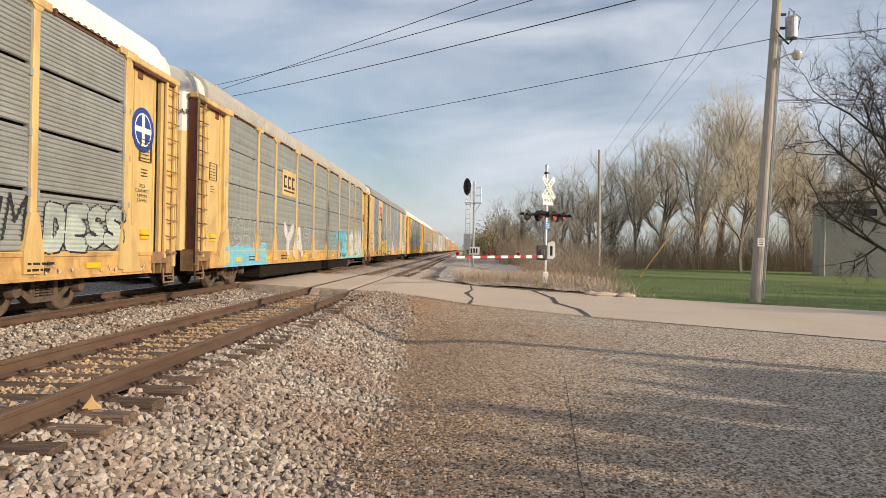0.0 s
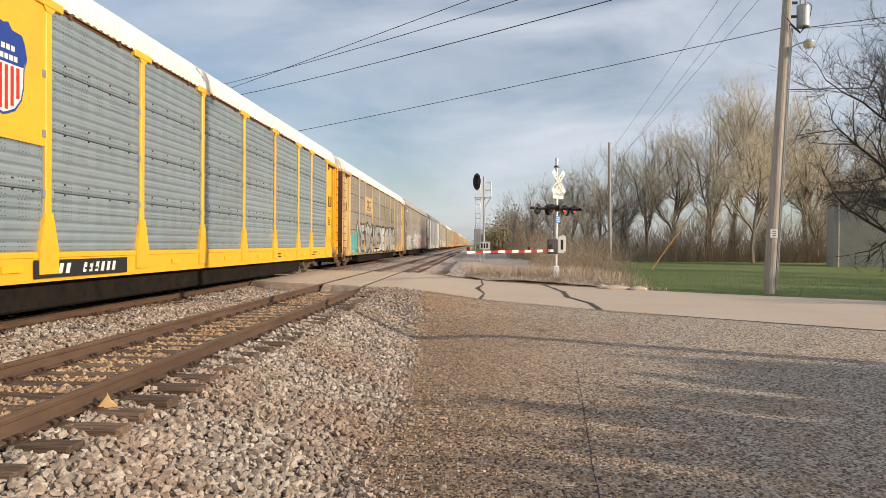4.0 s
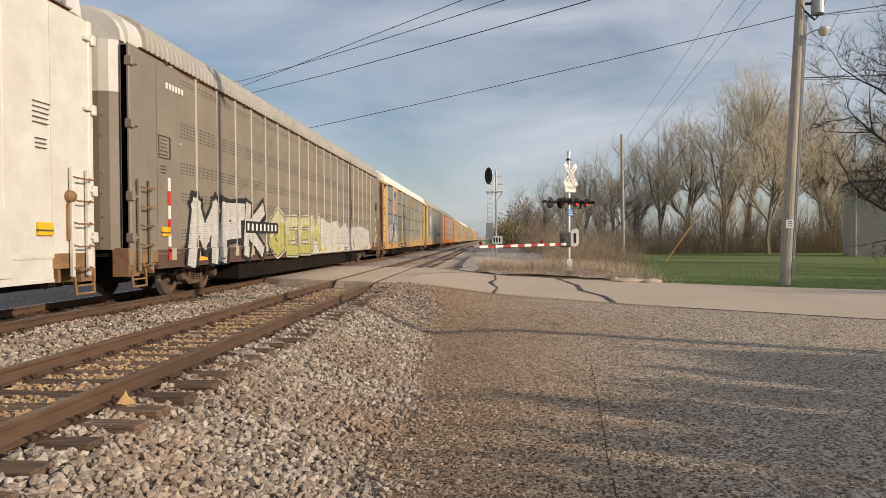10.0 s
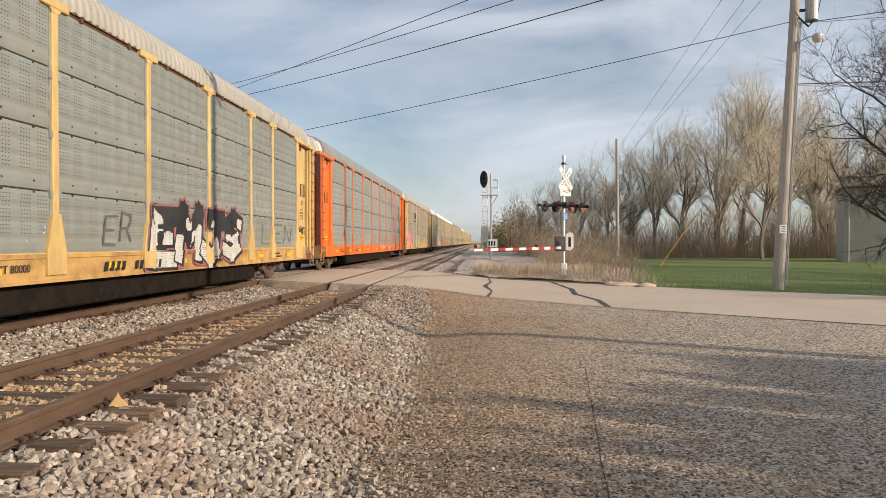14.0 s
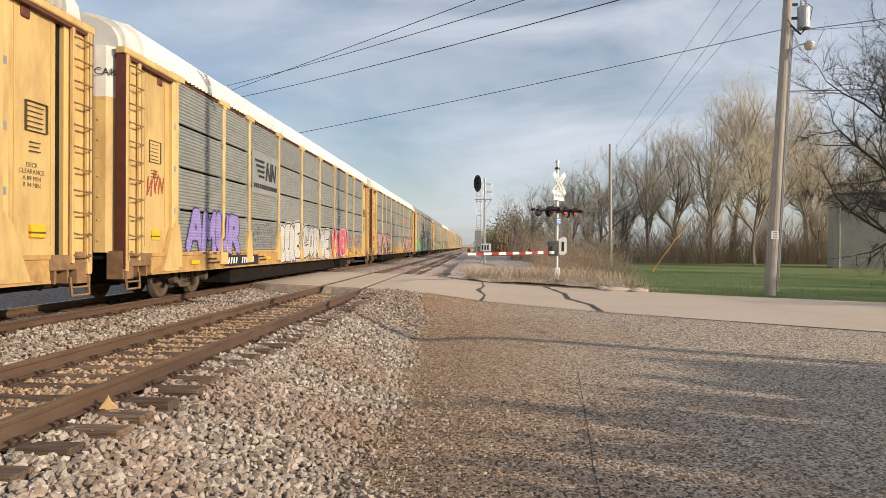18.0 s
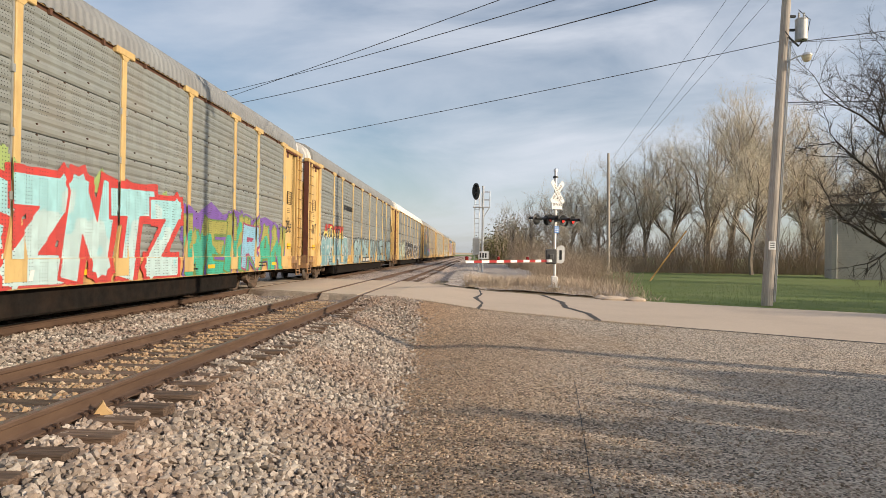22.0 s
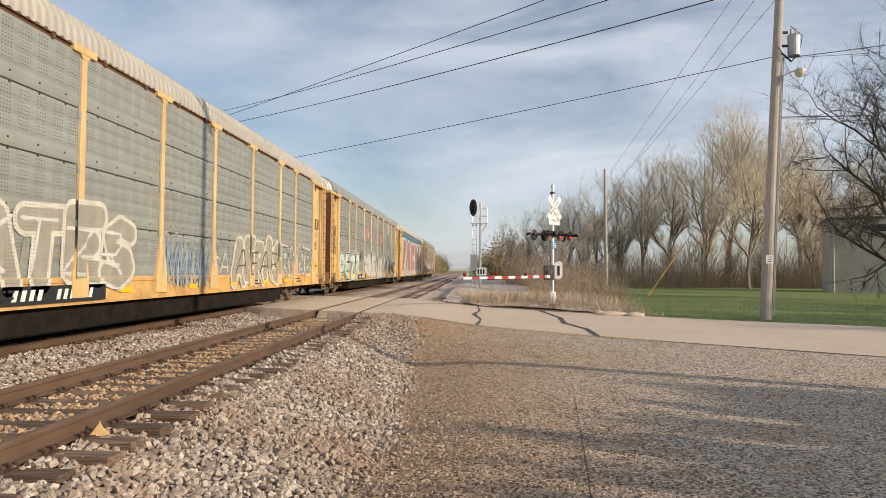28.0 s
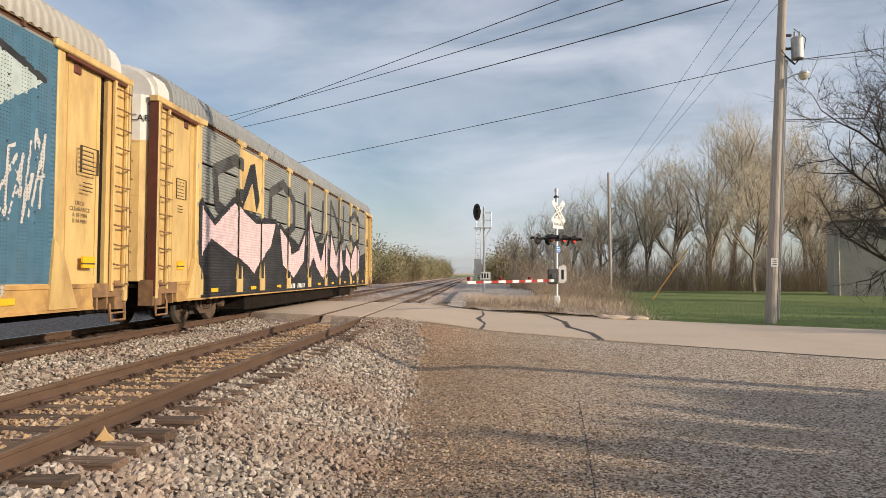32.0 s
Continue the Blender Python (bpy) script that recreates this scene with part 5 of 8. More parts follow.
    if kind == "ribbed":
        for y in (-12.85, 12.85):
            decal(car, "corner_strip", [(rect(y - .06, y + .06, .86 + .3 * i, 1.14 + .3 * i), (SHIELD_RED, CHALK)[i % 2]) for i in range(6)], "red and white striped reflective strip", POST_X - 0.008)
        decal(car, "number_panel", [(b, CHALK) for b in bars(-12.95, 4.55, 4.68, [.09] * 6, .05)] + ([(rect(-8.4, -5.6, 1.50, 1.84), INK)] + [(b, CHALK) for b in bars(-8.3, 1.57, 1.77, [.14] * 8, .2)]), "white number bars", FACE + 0.03)
    for y in (-11.2, -8.2, -5.6, -2.9, 0.2, 2.9, 5.8, 8.2, 11.1):
        sharing("reflector", kept("reflector", reflector_mesh), car, (0, y, 0.86))
    return car


def bolt_mesh(w):
    """Rows of dark bolt heads where one sheet laps over the next."""
    bm = bmesh.new()
    for k in range(1, 4):
        for dz in (-0.03, 0.14):
            for i in range(4):
                y, z = -w / 2 + w * (i + 0.7) / 4.4, 1.10 + 0.992 * k + dz
                box(bm, FACE - 0.02, FACE + 0.010, y - 0.014, y + 0.014, z - 0.014, z + 0.014)
    return mesh_of("lap_bolts", bm, SPIKE)


def flush_post(material):
    bm = bmesh.new()
    box(bm, 1.45, FACE + 0.001, -0.10, 0.10, SILL1 - 0.02, EAVE - 0.02)
    return mesh_of("side_post", bm, material)


def post_mesh_thin(material):
    bm = bmesh.new()
    box(bm, 1.47, POST_X - 0.02, -0.045, 0.045, 0.86, EAVE - 0.02, 0.014)
    box(bm, 1.47, POST_X, -0.10, 0.10, 0.86, 1.12, 0.012)
    return mesh_of("side_post", bm, material)


def top_rail(material):
    """Drip edge under the roof with small hangers, and the ledge over the sill."""
    bm = bmesh.new()
    box(bm, 1.44, 1.585, -13.9, 13.9, EAVE + 0.0, EAVE + 0.03, 0.008, 1)
    box(bm, 1.44, 1.53, -13.9, 13.9, EAVE - 0.06, EAVE + 0.0, 0.0, 1)
    for i in range(18):
        y = -12.9 + 25.8 * i / 17
        box(bm, 1.50, 1.595, y - 0.03, y + 0.03, EAVE - 0.09, EAVE + 0.01, 0.0, 1)
    box(bm, 1.44, 1.575, -12.1, 12.1, SILL1 + 0.005, SILL1 + 0.035)
    return mesh_of("top_rail", bm, [material, SLOT])


def far_wall(material):
    bm = bmesh.new()
    box(bm, -1.56, -1.46, -13.9, 13.9, 1.08, EAVE)
    return mesh_of("far_wall", bm, material)


def flat_end(material):
    bm = bmesh.new()
    box(bm, 1.40, 1.575, 12.28, 14.4, SILL1 - 0.1, 5.08, 0.03)
    box(bm, 1.40, 1.59, 13.3, 13.35, 1.2, 5.0)
    box(bm, 1.40, 1.60, 14.28, 14.4, 0.8, 5.08, 0.02)
    for z in (1.35, 2.15, 3.55, 4.75):
        box(bm, 1.50, 1.66, 14.30, 14.42, z - 0.09, z + 0.09, 0.015)
        box(bm, 1.58, 1.64, 14.14, 14.32, z - 0.03, z + 0.03, 0.008)
    return mesh_of("end_panel", bm, material)


def brake_wheel_mesh():
    """Small hand brake housing with its chain guide."""
    bm = bmesh.new()
    lathe(bm, [(0.0, 0.10), (0.07, 0.10), (0.11, 0.07), (0.13, 0.0)], (1.58, 13.72, 2.02), (1, 0, 0), 14)
    box(bm, 1.57, 1.62, 13.66, 13.78, 1.30, 1.90, 0.01)
    return mesh_of("brake_housing", bm, GRIME)


# ---- emblems, drawn as plain shapes ----
def emblem_shield(car, y, z, s=1.0, plate=True, white=False, tall=2.1):
    pcs = [(rect(y - 1.0, y + 1.0, z - tall / 2, z + tall / 2), car_coat[car.name])] if plate else []
    left = [(-.46, .52), (-.54, .38), (-.60, .12), (-.53, -.08), (-.52, -.40), (-.46, -.66), (-.30, -.86), (-.12, -.94)]
    body = [(y + u * s, z + v * s) for u, v in [(0, .62), (-.14, .66), (-.26, .54)] + left + [(0, -.98)] + [(-u, v) for u, v in reversed(left)] + [(.22, .54), (.12, .66)]]
    pcs += [([(y + 1.06 * (u - y), z + 1.05 * (v - z)) for u, v in body], SHIELD_BLUE), (body, CHALK)]
    upper = [(u, v) for u, v in body if v > z - .1 * s]
    pcs += [([(u, max(v, z - .06 * s)) for u, v in upper], SHIELD_BLUE)]
    pcs += [(b, CHALK) for b in bars(y - .30 * s, z + .18 * s, z + .28 * s, [.09 * s] * 5, .035 * s) + bars(y - .33 * s, z + .0 * s, z + .10 * s, [.09 * s] * 6, .03 * s)]
    if not white:
        pcs += [(rect(y + k * 0.15 * s - 0.038 * s, y + k * 0.15 * s + 0.038 * s, z - (0.92 - 0.04 * k * k) * s, z - 0.10 * s), SHIELD_RED) for k in (-2.5, -1.5, -.5, .5, 1.5, 2.5)]
    decal(car, "emblem", pcs, "blue shield emblem over red and white stripes" if not white else "blue and white shield emblem", FACE + 0.02)


def emblem_round(car, y, z):
    decal(car, "emblem", [(disc(y, z, 0.48), SHIELD_BLUE), (disc(y, z, 0.36), CHALK), (disc(y, z, 0.33), SHIELD_BLUE), (rect(y - .06, y + .06, z - .33, z + .33), CHALK), (rect(y - .33, y + .33, z - .06, z + .06), CHALK)],
          "round blue emblem with a white cross", 1.505)


def emblem_plate(car, y, z, w=0.95):
    pcs = [(rect(y - w, y + w, z - .48, z + .48), car_coat[car.name])]
    for k in (-1, 0, 1):
        c = y + k * .55
        pcs += [(rect(c - .2, c + .2, z + .17, z + .27), INK), (rect(c - .2, c - .08, z - .13, z + .18), INK), (rect(c - .2, c + .2, z - .2, z - .1), INK)]
    pcs.append((rect(y - .75, y + .75, z - .34, z - .28), INK))
    decal(car, "emblem", pcs, "yellow plate with dark marks", FACE + 0.014)


def emblem_lines(car, y, z, plate=None, s=1.0):
    pcs = [(rect(y - 1.25 * s, y + 1.3 * s, z - .7 * s, z + .62 * s), plate)] if plate else []
    pcs += [([(y - 1.05 * s + .12 * k * s, z + (.38 - .16 * k) * s), (y - .05 * s, z + (.38 - .16 * k) * s), (y - .15 * s, z + (.30 - .16 * k) * s), (y - 1.0 * s + .12 * k * s, z + (.30 - .16 * k) * s)], INK) for k in range(4)]
    pcs += [([(y + (o + a) * s, z + b * s) for a, b in q], INK) for o in (0.0, .52) for q in ([(0, -.22), (.14, .38), (.30, .38), (.16, -.22)], [(.14, .30), (.22, .38), (.46, -.14), (.38, -.22)], [(.38, -.22), (.50, .38), (.62, .38), (.50, -.22)])]
    pcs += [(b, INK) for b in bars(y - 1.1 * s, z - .52 * s, z - .38 * s, [.13 * s] * 13, .05 * s)]
    decal(car, "emblem", pcs, "black emblem with slanting lines", FACE + 0.014)


def emblem_badge(car, y, z):
    def oct_(r, k):
        return [(y - r * .55, z + r), (y + r * .55, z + r), (y + r * .8, z + r * .65), (y + r * .8, z - r * .65), (y + r * .55, z - r), (y - r * .55, z - r), (y - r * .8, z - r * .65), (y - r * .8, z + r * .65)]
    pcs = [(oct_(.40, 0), SHIELD_RED), (oct_(.37, 0), CHALK), (oct_(.35, 0), SHIELD_RED)]
    for k in range(4):
        pcs += [(b, CHALK) for b in bars(y - .19 + .02 * k, z + .16 - .13 * k, z + .23 - .13 * k, [.10] + [.05] * (3 + k % 2), .02)]
    decal(car, "emblem", pcs, "red eight-sided emblem with white marks", FACE + 0.014)


def number_marks(car, y, dark=True, colour=None):
    """Reporting marks on the sill, as plain bars."""
    pcs = [(rect(y - 1.35, y + 1.35, .70, .99), INK)] if dark else []
    pcs += [([(u + (0.05 if v > .8 else 0), v) for u, v in b], CHALK if dark else (colour or INK)) for b in bars(y - 1.15, .76, .93, [.10] * 4, .09) + bars(y - .1, .76, .93, [.09] * 6, .09)]
    decal(car, "number_panel", pcs, "white marks on a black sill panel" if dark else "dark marks on the sill", SILL_X + 0.012)


def small_marks(car, seed):
    """Data lines, stencils and a warning plate at the ends and on the sill, as plain bars."""
    r = random.Random(seed)
    bm_pcs = []
    flush = car.get("flush")
    fine = 0.014
    for y0 in (-13.3, 12.85):
        for k in range(5):
            bm_pcs += [(b, DUST_INK) for b in bars(y0 + .05, 3.42 - .08 * k, 3.42 + fine - .08 * k, [r.uniform(.03, .06) for _ in range(5)], .03)]
        for k in range(3):
            bm_pcs += [(b, DUST_INK) for b in bars(y0 + .1, 2.86 - .07 * k, 2.86 + fine - .07 * k, [r.uniform(.02, .05) for _ in range(4)], .03)]
        if not flush:
            bm_pcs += [(o, DUST_INK) for o in (rect(y0, y0 + .5, 3.50, 3.507), rect(y0, y0 + .5, 3.04, 3.047), rect(y0, y0 + .008, 3.04, 3.507), rect(y0 + .492, y0 + .5, 3.04, 3.507))]
        bm_pcs.append((rect(y0 + .1, y0 + .45, 1.38, 1.58), REFLECT))
        bm_pcs.append((rect(y0 + .1, y0 + .45, 1.44, 1.47), DUST_INK))
    decal(car, "data_stencil", bm_pcs, "small stencilled data lines", 1.497 if car["posts"] and not car.get("flush") else 1.585)
    pcs = []
    for y0 in (-10.4, -6.6, 4.4, 9.4):
        for k in range(2):
            pcs += [(b, INK) for b in bars(y0 + r.uniform(-.2, .2), .90 - .1 * k, .94 - .1 * k, [r.uniform(.06, .2) for _ in range(4)], .04)]
    decal(car, "sill_stencil", pcs, "small stencilled lines on the sill", SILL_X + 0.010)


W_, K_ = (0.61, 0.60, 0.575), (0.016, 0.016, 0.018)
CARS = [
    ("stack", YELLOW, STEEL, ROOF_WHITE, "yellow autorack car with grey ribbed sides and white roof"),
    ("perf", YELLOW, STEEL_DOTS, ROOF_GREY, "yellow autorack car with pale blue graffiti along the sill"),
    ("broad", PALE, STEEL_BLUE, ROOF_DARK, "pale yellow autorack car with blue grey sides and red lettering"),
    ("groove", BRIGHT, STEEL_BLUE, ROOF_WHITE, "bright yellow autorack car with shield emblem and clean sides"),
    ("perf", PALE, STEEL_TAN, ROOF_WHITE, "tan rust stained autorack car with black and white graffiti"),
    ("ribbed", BROWN, BROWN_DOTS, ROOF_GREY, "brown ribbed autorack car with pink and white graffiti"),
    ("broad", WHITE, STEEL_SLATE, ROOF_DARK, "white autorack car with slate grey sides and an orange stripe"),
    ("ribbed", BROWN, BROWN_DOTS, ROOF_GREY, "brown ribbed autorack car with yellow and white graffiti"),
    ("stack", PALE, STEEL, ROOF_WHITE, "tan autorack car with large shield emblem and white scrawls"),
    ("perf", YELLOW, STEEL_DOTS, ROOF_GREY, "yellow autorack car with white emblem and black graffiti"),
    ("perf", ORANGE, STEEL, ROOF_DARK, "orange autorack car with grey sides and white tags"),
    ("perf", YELLOW, STEEL_TAN, ROOF_GREY, "yellow autorack car with pink sprayed patch"),
    ("stack", YELLOW, STEEL, ROOF_WHITE, "yellow autorack car with black line emblem and white graffiti"),
    ("stack", YELLOW, STEEL, ROOF_WHITE, "yellow autorack car with brown and pink graffiti"),
    ("groove", YELLOW, STEEL_DOTS, ROOF_DARK, "yellow autorack car with green and red graffiti murals"),
    ("groove", YELLOW, STEEL_DOTS, ROOF_DARK, "yellow autorack car with teal and white graffiti"),
    ("stack", YELLOW, STEEL, ROOF_WHITE, "yellow autorack car with black and white block graffiti"),
    ("perf", YELLOW, STEEL_TAN, ROOF_GREY, "yellow autorack car with cyan and pink graffiti"),
    ("perf", PALE, STEEL_DOTS, ROOF_GREY, "pale yellow autorack car with white bubble graffiti"),
    ("groove", YELLOW, STEEL_DOTS, ROOF_DARK, "yellow autorack car with red badge and white graffiti"),
    ("groove", YELLOW, STEEL_DOTS, ROOF_GREY, "autorack car covered by a huge salmon and blue mural"),
    ("stack", YELLOW, STEEL, ROOF_DARK, "last autorack car covered by a black and pink mural"),
]
CLEARANCE, LOAD_LIMIT, CAR_WORD = words_mesh("DECK\nCLEARANCE\nA 89 MIN\nB 94 MIN", 0.105, DUST_INK), words_mesh("LD LMT 80000", 0.17, INK), words_mesh("CAR", 0.2, INK)
car_coat, cars = {}, []
for k, (kind, coat, panel, roof, label) in enumerate(CARS):
    c = make_car(kind, coat, panel, roof, label)
    if kind == "broad":
        c["flush"] = 1
    car_coat[c.name] = coat
    if kind in ("stack", "perf", "groove"):
        sharing("stencil", CLEARANCE, c, (1.494, 13.02, 2.35))
        if k in (1, 2, 9, 15, 18):
            sharing("stencil", LOAD_LIMIT, c, (SILL_X + 0.004, {1: -1.6, 2: -2.0, 9: -2.6}.get(k, 3.6), 0.88))
        sharing("stencil", CAR_WORD, c, (1.24, -14.505, 4.62), (0, 0, -1.13))
    cars.append(c)

# graffiti: car, from, to (metres from the car's leading end), low, high, colours (back, outline, fill, second fill), shapes
SALMON, PURPLE, CREAM, SKY = (0.36, 0.165, 0.132), (0.20, 0.10, 0.40), (0.62, 0.60, 0.52), (0.20, 0.52, 0.66)
